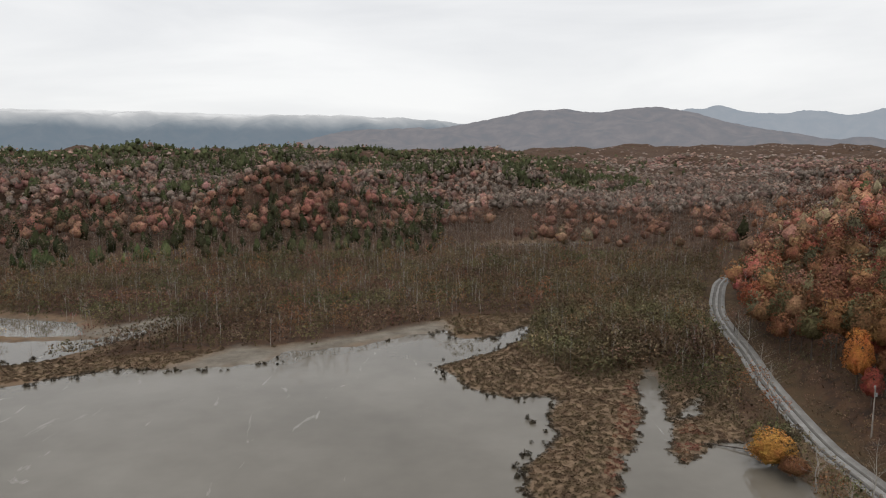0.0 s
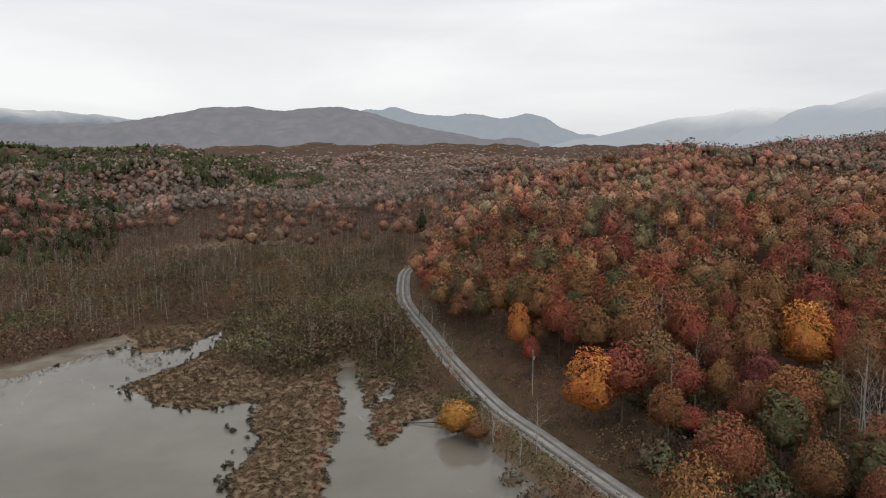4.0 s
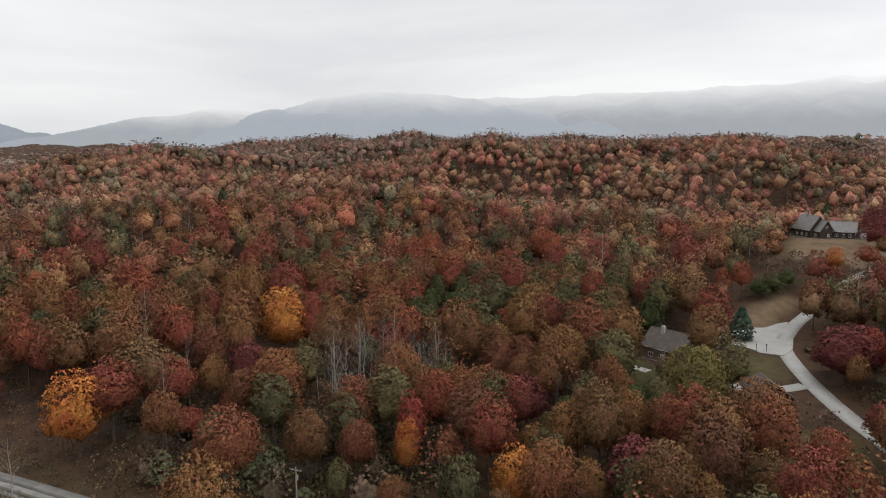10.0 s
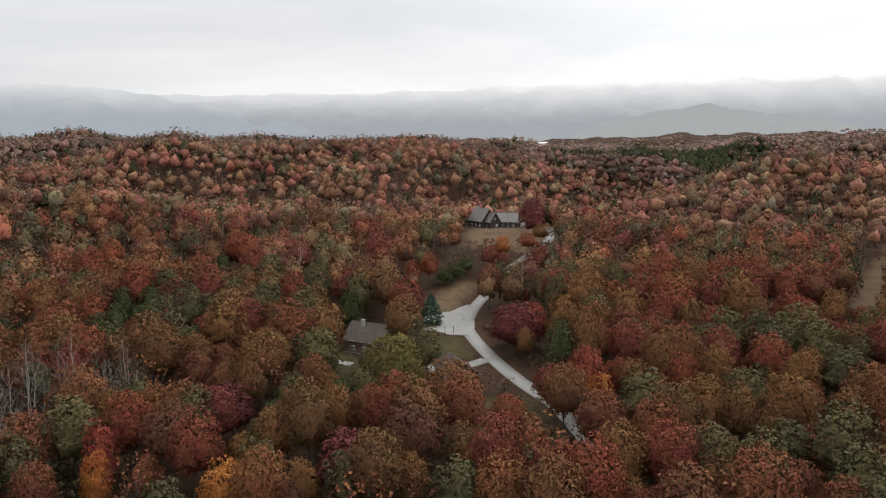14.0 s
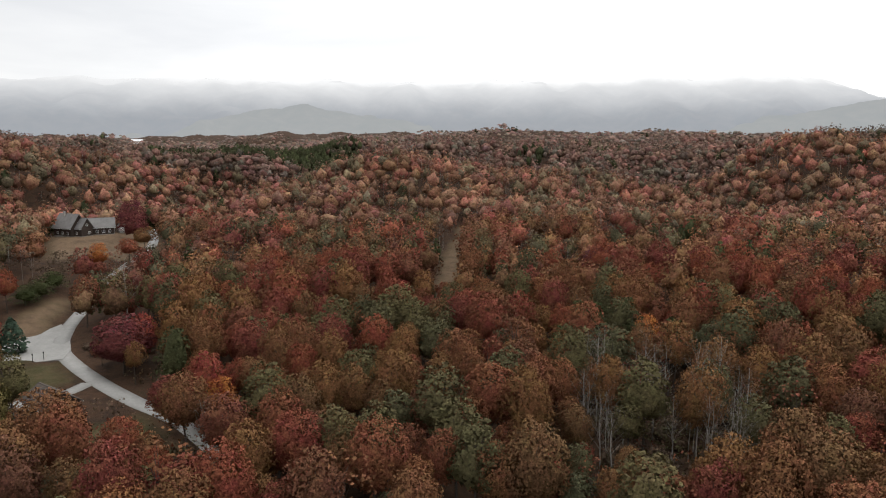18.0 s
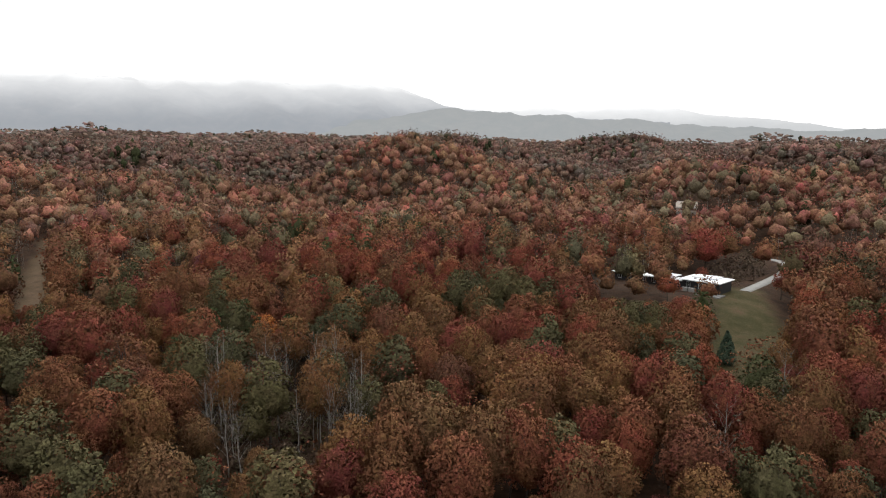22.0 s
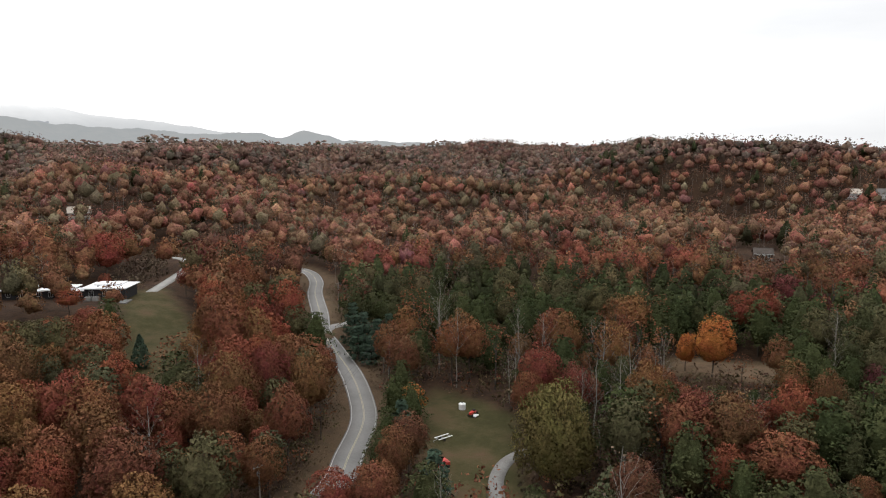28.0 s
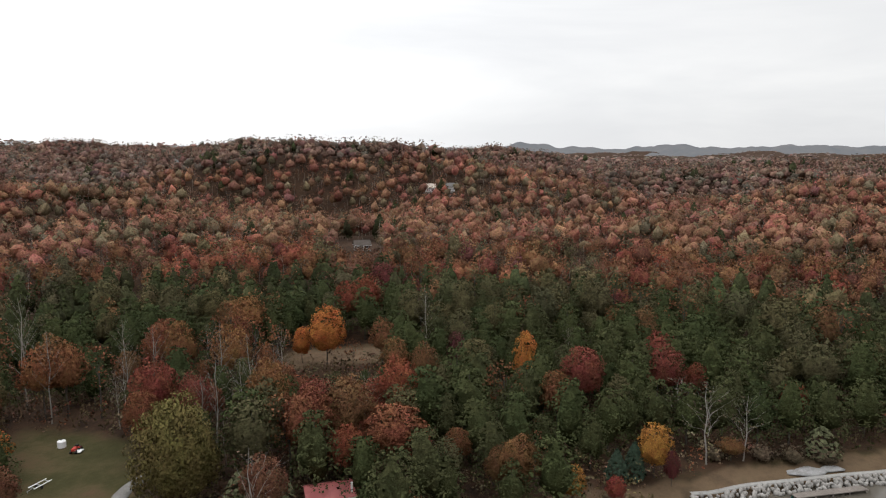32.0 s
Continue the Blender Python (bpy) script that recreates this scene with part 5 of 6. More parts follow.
def grow(name, label, r0, r1, b0, b1, gap, pats, scale, seed, stems=0.0, extra=(), tone_of=None, bushy=1.0, haze_mix=0.0):
    x, y = scatter(r0, r1, b0, b1, gap, seed)
    z, wet = land(x, y)
    r, b = np.hypot(x, y), np.degrees(np.arctan2(x, y)) % 360
    ok = ~open_ground(x, y, wet)
    for sx, sy, half in stood:
        ok &= np.hypot(x - sx, y - sy) > half + 2
    k = woodland(x, y, r, b, wet, z)
    beyond = (x >= np.interp(y, GRAVEL_ROAD[::-1, 1], GRAVEL_ROAD[::-1, 0])) & (b < 180)
    ok &= ~((name in ("autumn_woods", "valley_woods")) & (r < 470) & ~beyond & (y > 100))
    ok &= ~((name == "wetland_scrub") & beyond) & ~((name == "hillside_woods") & ~beyond & (y > 100))
    for b0, b1, r0, rt, zt in SIGHTS:
        room = EYE - (EYE - zt) / rt * r - z
        there = (b > b0) & (b < b1) & (r > r0) & (r < rt) & (room < 16)
        k = np.where(there, 11, k)
        ok &= ~(there & (room < 5))
    x, y, z, k = x[ok], y[ok], z[ok] - np.clip((r[ok] - 1200) / 80, 0, 16), k[ok]
    if len(extra):
        e = np.array(extra)
        x, y, k = np.append(x, e[:, 0]), np.append(y, e[:, 1]), np.append(k, e[:, 2].astype(int))
        z = np.append(z, land(e[:, 0], e[:, 1])[0])
    return forest(name, label, (x, y, z), k, pats, scale, seed, stems, tone_of, bushy, haze_mix)


MARSH_TONES = dict(TONES, thin="sedge", russet="scrub", olive="willow", hickory="hickory", scrub="sedge", bare="sedge")
scrub_pats, near_pats, mid_pats, far_pats, last_pats = patterns(10, 84, 0.78, 480, 0.0, True), patterns(16, 220, 0.8, 500), patterns(12, 84, 1.0, 520, 0.0), patterns(7, 21, 1.5, 530, 0.0), patterns(2, 0, 0, 540, 0.3)
grow("wetland_scrub", "grey-brown scrub and bare trees on the marshy shore", 190, 470, -42, 29, 4.9, scrub_pats, 0.66, 41, 0.42, (), MARSH_TONES, 1.6)
grow("hillside_woods", "mixed russet and green autumn woods on the hillside", NEAR, 380, 21, 268, 8.7, near_pats, 0.9, 42, 0.55, leftover, None, 1.0, 0.15)
grow("valley_woods", "brown half-bare woods beyond the marsh", 380, 700, -42, 24, 8.6, mid_pats, 0.92, 53, 0.3, (), None, 1.0, 0.5)
grow("autumn_woods", "autumn woods in russet, brown and green on rolling hills", 380, 700, 24, 268, 8.8, mid_pats, 0.94, 43, 0.6, (), None, 1.0, 0.36)
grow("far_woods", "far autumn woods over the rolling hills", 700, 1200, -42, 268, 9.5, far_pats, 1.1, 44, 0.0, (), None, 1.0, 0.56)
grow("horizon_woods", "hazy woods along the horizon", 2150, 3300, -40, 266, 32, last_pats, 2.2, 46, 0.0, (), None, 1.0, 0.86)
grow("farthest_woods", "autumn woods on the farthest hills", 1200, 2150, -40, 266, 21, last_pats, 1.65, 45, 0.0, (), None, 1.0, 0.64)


# a thicket of willows and brush between the creek and the gravel road
THICKET = [(30, 236), (40, 214), (50, 206), (64, 218), (92, 226), (112, 290), (140, 350), (60, 336), (46, 302), (36, 264)]
for name, label, gap, kinds_of, chance, scale, seed in (
        ("shore_thicket", "olive-brown willow brush between creek and road", 3.6, [12, 11, 12], [.45, .75, 1], 0.95, 61),
        ("thicket_trees", "half-bare small trees above the willow brush", 7.5, [3, 4, 10, 12], [.4, .65, .9, 1], 0.6, 62)):
    x, y = scatter(190, 390, 5, 26, gap, seed)
    z, wet = land(x, y)
    d1, _ = line_distance(x, y, GRAVEL_ROAD)
    inner = (inside_distance(x, y, THICKET) + ragged(x, y) * 1.5 > 0) & (wet < -0.6) & (d1 > 9)
    x, y, z = x[inner], y[inner], z[inner]
    u = np.random.RandomState(seed).uniform(0, 1, len(x))
    forest(name, label, (x, y, z), np.array(kinds_of)[np.searchsorted(chance, u)], scrub_pats, scale, seed, 0.3, MARSH_TONES, 1.2)

# undergrowth that hides the ground between the trees at the edges of the woods
under_pats = patterns(4, 52, 0.8, 570)
made = []
for b0, b1, r0, r1 in ((184, 286, 122, 236), (39, 66, 118, 184), (80, 108, 118, 206), (130, 149, 120, 180)):
    x, y = scatter(r0, r1, b0, b1, 3.3 if b1 == 66 else 4.1, 63)
    z, wet = land(x, y)
    keep = ~open_ground(x, y, wet, 1.0)
    made.append(np.stack([x[keep], y[keep], z[keep]], -1))
x, y, z = np.vstack(made).T
u = np.random.RandomState(64).uniform(0, 1, len(x))
forest("undergrowth", "brown and dark green undergrowth between the trees", (x, y, z - 0.3), np.select([u < .34, u < .74, u < .82], [11, 12, 0], 11), {**under_pats, "round": under_pats["bush"]}, 0.78, 65, 0.0, dict(TONES, scrub="sedge", willow="olive"))

# dark brush along the bank between the gravel road and the water
x, y = scatter(70, 235, 18, 60, 2.8, 66)
z, wet = land(x, y)
d1, _ = line_distance(x, y, GRAVEL_ROAD)
keep = (wet < -0.2) & (wet > -9) & (d1 > 5) & (x > 56) & (x < 86) & (most_inside(x, y, MARSHES, 10) < 2 + 40 * (x > 74))
x, y, z = x[keep], y[keep], z[keep]
u = np.random.RandomState(67).uniform(0, 1, len(x))
forest("bank_brush", "dark overhanging brush on the bank below the gravel road", (x, y, z - 0.2), np.where(u < .6, 11, 12), {**scrub_pats, "round": scrub_pats["bush"]}, 0.55, 68, 0.0, dict(TONES, scrub="sedge", willow="olive"))

# low brush on the open slopes and verges beside the roads
x, y = scatter(115, 330, 18, 200, 2.6, 47)
z, wet = land(x, y)
d1, _ = line_distance(x, y, GRAVEL_ROAD)
d2, _ = line_distance(x, y, HIGHWAY)
verge = ((d1 > 4.2) & (d1 < 28)) | ((d2 > 4.6) & (d2 < 15))
verge &= (wet < -1.5) & (most_inside(x, y, LAWNS + MARSHES, 10) < -1) & (np.random.RandomState(48).uniform(0, 1, len(x)) < 0.7)
for line, wide in LEVELLED:
    verge &= line_distance(x, y, line)[0] > wide - 0.3
x, y, z = x[verge], y[verge], z[verge]
forest("roadside_brush", "low brown brush on the slopes beside the road", (x, y, z - 0.5), np.where(np.random.RandomState(49).uniform(0, 1, len(x)) < 0.7, 11, 12), patterns(4, 34, 0.9, 560), 0.46, 50, 0.0, dict(TONES), 1.0, 0.0)
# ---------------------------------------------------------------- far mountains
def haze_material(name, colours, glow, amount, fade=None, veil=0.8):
    """A far wooded mountain with haze painted in as a glow; fade: heights between which a cloud-like glow swallows it.
    """
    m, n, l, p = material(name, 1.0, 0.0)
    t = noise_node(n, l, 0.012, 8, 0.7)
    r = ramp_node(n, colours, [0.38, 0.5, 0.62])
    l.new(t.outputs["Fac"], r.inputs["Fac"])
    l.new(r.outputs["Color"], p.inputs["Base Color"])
    haze_glow = n.new("ShaderNodeEmission")
    haze_glow.inputs["Color"].default_value = (*glow, 1)
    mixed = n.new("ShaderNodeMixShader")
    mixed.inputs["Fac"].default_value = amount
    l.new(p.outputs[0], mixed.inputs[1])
    l.new(haze_glow.outputs[0], mixed.inputs[2])
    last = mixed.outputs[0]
    if fade:
        co = n.new("ShaderNodeTexCoord")
        sep = n.new("ShaderNodeSeparateXYZ")
        l.new(co.outputs["Object"], sep.inputs[0])
        wisps = noise_node(n, l, 0.0035, 5, 0.6)
        add = n.new("ShaderNodeMath")
        add.operation = "MULTIPLY_ADD"
        add.inputs[1].default_value = 110.0
        l.new(wisps.outputs["Fac"], add.inputs[0])
        l.new(sep.outputs["Z"], add.inputs[2])
        rng_node = n.new("ShaderNodeMapRange")
        rng_node.interpolation_type = "SMOOTHSTEP"
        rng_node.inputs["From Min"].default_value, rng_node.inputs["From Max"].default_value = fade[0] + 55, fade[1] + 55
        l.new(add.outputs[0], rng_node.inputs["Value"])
        # the hill first pales into a glow painted as low cloud, then its crest turns transparent
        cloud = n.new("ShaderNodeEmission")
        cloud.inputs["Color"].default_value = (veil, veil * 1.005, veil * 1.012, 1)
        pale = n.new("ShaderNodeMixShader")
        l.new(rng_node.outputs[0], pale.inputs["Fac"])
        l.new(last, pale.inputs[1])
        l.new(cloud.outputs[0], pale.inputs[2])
        gone = n.new("ShaderNodeMapRange")
        gone.interpolation_type = "SMOOTHSTEP"
        span = fade[1] - fade[0]
        gone.inputs["From Min"].default_value, gone.inputs["From Max"].default_value = fade[1] + 55 - span * 0.35, fade[1] + 55
        l.new(add.outputs[0], gone.inputs["Value"])
        clear = n.new("ShaderNodeBsdfTransparent")
        out2 = n.new("ShaderNodeMixShader")
        l.new(gone.outputs[0], out2.inputs["Fac"])
        l.new(pale.outputs[0], out2.inputs[1])
        l.new(clear.outputs[0], out2.inputs[2])
        last = out2.outputs[0]
    l.new(last, n["Material Output"].inputs["Surface"])
    return m


def mountain(name, crest, r, depth, mat, label, seed, rough=7.0, cloudy=False):
    """A long ridge: crest gives (bearing, degrees above the eye's level)."""
    c = np.array(crest, float)
    b = np.arange(c[0, 0], c[-1, 0] + 0.01, 0.2)
    # a smooth crest through the points
    lift = np.interp(b, c[:, 0], c[:, 1])
    ker = np.hanning(9)
    lift = np.convolve(np.pad(lift, 4, mode="edge"), ker / ker.sum(), mode="valid")
    top = EYE + r * np.tan(np.radians(lift))
    rows, steps = [], np.linspace(0, 1, 26)
    for u in steps:
        rr = r - depth * (1 - u)
        x, y = polar(b, rr)
        shape = u * u * (3 - 2 * u)
        z = 20 + (top - 20) * shape + (wave(x, y, 420, seed) * 34 * u * (1 - u) * 4 + wave(x, y, 170, seed + 1) * 1.6 * rough * (0.3 + u * (1 - u) * 3))
        z = z + wave(x, y, 38, seed + 2) * 2.2 * u
        rows.append(np.stack([x, y, np.where(u == 0, -5, z)], -1))
    for k, drop in ((1.02, 1.0), (1.05, 1.0)) if cloudy else ((1.02, 0.75), (1.06, 0.1)):
        x, y = polar(b, r * k)
        rows.append(np.stack([x, y, 20 + (top - 20) * drop], -1))
    v = np.stack(rows, 0).reshape(-1, 3)
    ob = new(name, mesh_from(name, v, grid_faces(len(rows), len(b)), mat, True))
    return tagged(ob, label, "mountain", kind="structure")


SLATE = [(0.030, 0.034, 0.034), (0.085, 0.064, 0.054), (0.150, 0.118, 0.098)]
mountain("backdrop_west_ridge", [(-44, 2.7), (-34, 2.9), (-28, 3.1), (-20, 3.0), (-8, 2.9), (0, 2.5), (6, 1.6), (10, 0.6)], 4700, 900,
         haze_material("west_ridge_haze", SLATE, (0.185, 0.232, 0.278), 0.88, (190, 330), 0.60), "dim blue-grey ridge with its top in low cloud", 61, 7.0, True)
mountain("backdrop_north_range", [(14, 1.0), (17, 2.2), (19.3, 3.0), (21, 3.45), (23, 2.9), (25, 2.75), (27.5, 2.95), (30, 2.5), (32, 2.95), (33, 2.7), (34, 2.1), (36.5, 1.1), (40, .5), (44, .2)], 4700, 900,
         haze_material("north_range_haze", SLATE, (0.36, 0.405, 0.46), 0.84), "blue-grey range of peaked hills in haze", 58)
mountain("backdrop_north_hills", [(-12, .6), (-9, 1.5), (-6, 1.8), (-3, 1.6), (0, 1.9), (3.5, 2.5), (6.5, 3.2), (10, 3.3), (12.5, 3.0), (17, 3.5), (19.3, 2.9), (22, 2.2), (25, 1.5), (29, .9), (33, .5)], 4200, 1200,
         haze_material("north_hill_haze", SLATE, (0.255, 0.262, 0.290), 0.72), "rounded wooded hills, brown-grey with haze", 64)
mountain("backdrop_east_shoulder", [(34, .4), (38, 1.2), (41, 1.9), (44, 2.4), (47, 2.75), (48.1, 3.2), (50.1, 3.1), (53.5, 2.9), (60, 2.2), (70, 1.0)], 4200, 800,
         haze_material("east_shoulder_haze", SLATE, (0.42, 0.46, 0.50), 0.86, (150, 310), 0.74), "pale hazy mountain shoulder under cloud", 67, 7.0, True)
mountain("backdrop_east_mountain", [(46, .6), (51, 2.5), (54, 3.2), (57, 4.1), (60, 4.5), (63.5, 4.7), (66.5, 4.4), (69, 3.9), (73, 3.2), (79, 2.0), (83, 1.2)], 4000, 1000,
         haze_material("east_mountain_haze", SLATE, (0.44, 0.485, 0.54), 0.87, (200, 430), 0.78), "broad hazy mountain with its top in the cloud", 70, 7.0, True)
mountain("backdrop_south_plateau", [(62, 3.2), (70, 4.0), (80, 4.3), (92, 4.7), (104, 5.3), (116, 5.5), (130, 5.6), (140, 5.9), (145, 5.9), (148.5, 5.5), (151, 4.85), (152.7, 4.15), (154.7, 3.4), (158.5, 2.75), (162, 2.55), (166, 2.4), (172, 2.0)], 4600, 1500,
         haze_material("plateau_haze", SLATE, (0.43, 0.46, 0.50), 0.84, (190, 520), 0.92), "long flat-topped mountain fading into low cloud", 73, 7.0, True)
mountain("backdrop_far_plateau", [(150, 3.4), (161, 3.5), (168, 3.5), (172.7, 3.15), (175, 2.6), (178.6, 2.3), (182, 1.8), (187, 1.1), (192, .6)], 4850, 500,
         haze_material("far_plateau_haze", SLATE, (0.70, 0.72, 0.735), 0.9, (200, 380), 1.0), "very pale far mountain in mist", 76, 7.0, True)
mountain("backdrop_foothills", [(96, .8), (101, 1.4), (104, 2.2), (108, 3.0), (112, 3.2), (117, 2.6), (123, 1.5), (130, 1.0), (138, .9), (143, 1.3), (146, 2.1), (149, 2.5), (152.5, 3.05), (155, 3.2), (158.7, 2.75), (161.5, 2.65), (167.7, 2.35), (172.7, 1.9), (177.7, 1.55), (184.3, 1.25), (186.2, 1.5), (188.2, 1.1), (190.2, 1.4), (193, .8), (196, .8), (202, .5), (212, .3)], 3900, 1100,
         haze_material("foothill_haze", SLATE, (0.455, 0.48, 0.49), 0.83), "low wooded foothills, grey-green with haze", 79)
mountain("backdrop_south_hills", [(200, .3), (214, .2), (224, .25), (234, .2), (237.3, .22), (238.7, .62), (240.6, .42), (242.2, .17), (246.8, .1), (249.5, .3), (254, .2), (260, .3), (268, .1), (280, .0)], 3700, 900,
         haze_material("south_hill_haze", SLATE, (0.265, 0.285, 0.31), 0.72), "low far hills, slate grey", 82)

# ---------------------------------------------------------------- buildings and things
SHINGLE = mottled("brown_shingles", [(0.055, 0.046, 0.040), (0.085, 0.070, 0.060), (0.115, 0.098, 0.086)], 0.5, 0.9, 0.2, 0.02, 5.0)
SLATE_ROOF = mottled("grey_shingles", [(0.12, 0.115, 0.11), (0.165, 0.158, 0.15), (0.21, 0.20, 0.19)], 0.4, 0.9, 0.2, 0.02, 4.0)
DARK_SIDING = mottled("dark_timber_siding", [(0.030, 0.022, 0.018), (0.050, 0.036, 0.029), (0.070, 0.052, 0.042)], 0.6, 0.8, 0.2, 0.01, 6.0)
BROWN_SIDING = mottled("brown_siding", [(0.095, 0.060, 0.045), (0.13, 0.085, 0.064), (0.16, 0.11, 0.085)], 0.6, 0.8, 0.2, 0.01, 6.0)
CHARCOAL = mottled("charcoal_cladding", [(0.018, 0.018, 0.020), (0.028, 0.028, 0.030), (0.04, 0.04, 0.042)], 0.5, 0.6, 0.3, 0.01, 5.0)
WHITE_PAINT = mottled("white_paint", [(0.66, 0.66, 0.65), (0.78, 0.78, 0.77), (0.84, 0.84, 0.83)], 0.5, 0.6, 0.35)
WHITE_ROOF = mottled("white_roof_sheet", [(0.66, 0.67, 0.68), (0.80, 0.81, 0.82), (0.88, 0.88, 0.88)], 0.12, 0.5, 0.35)
CREAM = mottled("cream_siding", [(0.42, 0.36, 0.30), (0.52, 0.45, 0.38), (0.60, 0.53, 0.45)], 0.4, 0.8, 0.25)
RED_METAL = mottled("red_roof_sheet", [(0.30, 0.085, 0.085), (0.38, 0.11, 0.105), (0.44, 0.14, 0.13)], 0.25, 0.5, 0.4)
RED_PAINT = mottled("red_machine_paint", [(0.42, 0.035, 0.025), (0.55, 0.05, 0.032)], 0.8, 0.4, 0.5)
BLACK = mottled("black_rubber", [(0.015, 0.015, 0.015), (0.03, 0.03, 0.03)], 2.0, 0.7, 0.3)
POLE_WOOD = mottled("weathered_pole_wood", [(0.16, 0.14, 0.12), (0.23, 0.205, 0.18), (0.30, 0.27, 0.24)], 0.8, 0.9, 0.15, 0.01, 5.0)
STONE = mottled("pale_riprap_stone", [(0.20, 0.19, 0.175), (0.30, 0.285, 0.265), (0.41, 0.395, 0.37)], 0.35, 0.9, 0.2, 0.04, 2.5)
PLANK = mottled("grey_dock_planks", [(0.13, 0.115, 0.10), (0.19, 0.165, 0.145), (0.25, 0.22, 0.195)], 0.7, 0.85, 0.2, 0.01, 5.0)
TEAL = mottled("teal_boat_paint", [(0.02, 0.16, 0.14), (0.03, 0.22, 0.19)], 0.8, 0.35, 0.5)
GRAVEL_PILE = mottled("grey_gravel", [(0.17, 0.165, 0.16), (0.27, 0.265, 0.26), (0.36, 0.355, 0.35)], 0.8, 0.95, 0.2, 0.08, 4.0)
METAL = mottled("galvanised_steel", [(0.32, 0.33, 0.34), (0.42, 0.43, 0.44)], 1.5, 0.4, 0.5, 0.0, None, 0.8)
GLASS_DARK, _n, _l, _p = material("window_glass", 0.05, 0.5)
_p.inputs["Base Color"].default_value = (0.012, 0.014, 0.016, 1)
WIRE, _n, _l, _p = material("black_wire", 0.6, 0.3)
_p.inputs["Base Color"].default_value = (0.02, 0.02, 0.02, 1)


def part(name, bm, mat, parent, label=""):
    me = bpy.data.meshes.new(name)
    bmesh.ops.recalc_face_normals(bm, faces=bm.faces)
    bm.to_mesh(me)
    bm.free()
    me.materials.append(mat)
    ob = new(name, me)
    ob.parent = parent
    return tagged(ob, label) if label else ob


def thing(name, label, category, m, group="", kind=""):
    root = tagged(new(name), label, category, group, kind)
    root.matrix_basis = m
    return root


def block(cx, cy, cz, sx, sy, sz, soft=0.0, turn=0.0, bm=None):
    """A box with its centre and sizes, its edges eased by soft."""
    bm = bm or bmesh.new()
    made = bmesh.ops.create_cube(bm, size=1.0, matrix=pose(cx, cy, cz, 0, 0, turn) @ Matrix.Diagonal((sx, sy, sz, 1)))
    if soft:
        edges = list({e for v in made["verts"] for e in v.link_edges})
        bmesh.ops.bevel(bm, geom=edges, offset=soft, segments=2, affect="EDGES", profile=0.6)
    return bm


def prism(points, y0, y1, bm=None):
    """An outline in x and z, drawn out from y0 to y1."""
    bm = bm or bmesh.new()
    a, b = [bm.verts.new((x, y0, z)) for x, z in points], [bm.verts.new((x, y1, z)) for x, z in points]
    bm.faces.new(a)
    bm.faces.new(b[::-1])
    for k in range(len(points)):
        j = (k + 1) % len(points)
        bm.faces.new((a[k], b[k], b[j], a[j]))
    return bm


def rod(a, b, r0, r1=None, sides=8, bm=None):
    bm = bm or bmesh.new()
    a, b = Vector(a), Vector(b)
    m = Matrix.Translation((a + b) / 2) @ (b - a).to_track_quat("Z", "Y").to_matrix().to_4x4()
    bmesh.ops.create_cone(bm, cap_ends=True, segments=sides, radius1=r0, radius2=r0 if r1 is None else r1, depth=(b - a).length, matrix=m)
    return bm


def window(parent, x, y, z, w, h, face):
    """A framed window on a wall; face: the side it looks to, 'x' or 'y' with a sign."""
    s = -1 if face[0] == "-" else 1
    along = face[-1] == "y"
    sx, sy = (w, 0.12) if along else (0.12, w)
    frame_bm = bmesh.new()
    for dz in (-h / 2, h / 2):
        block(x, y, z + dz, sx + (0.12 if along else 0), sy + (0 if along else 0.12), 0.12, bm=frame_bm)
    for d in (-w / 2, 0, w / 2):
        block(x + (d if along else 0), y + (0 if along else d), z, 0.1 if along else 0.12, 0.12 if along else 0.1, h, bm=frame_bm)
    fr = part("window", frame_bm, WHITE_PAINT, parent)
    part("pane", block(x, y, z, w - 0.02 if along else 0.05, 0.05 if along else w - 0.02, h - 0.02), GLASS_DARK, fr)


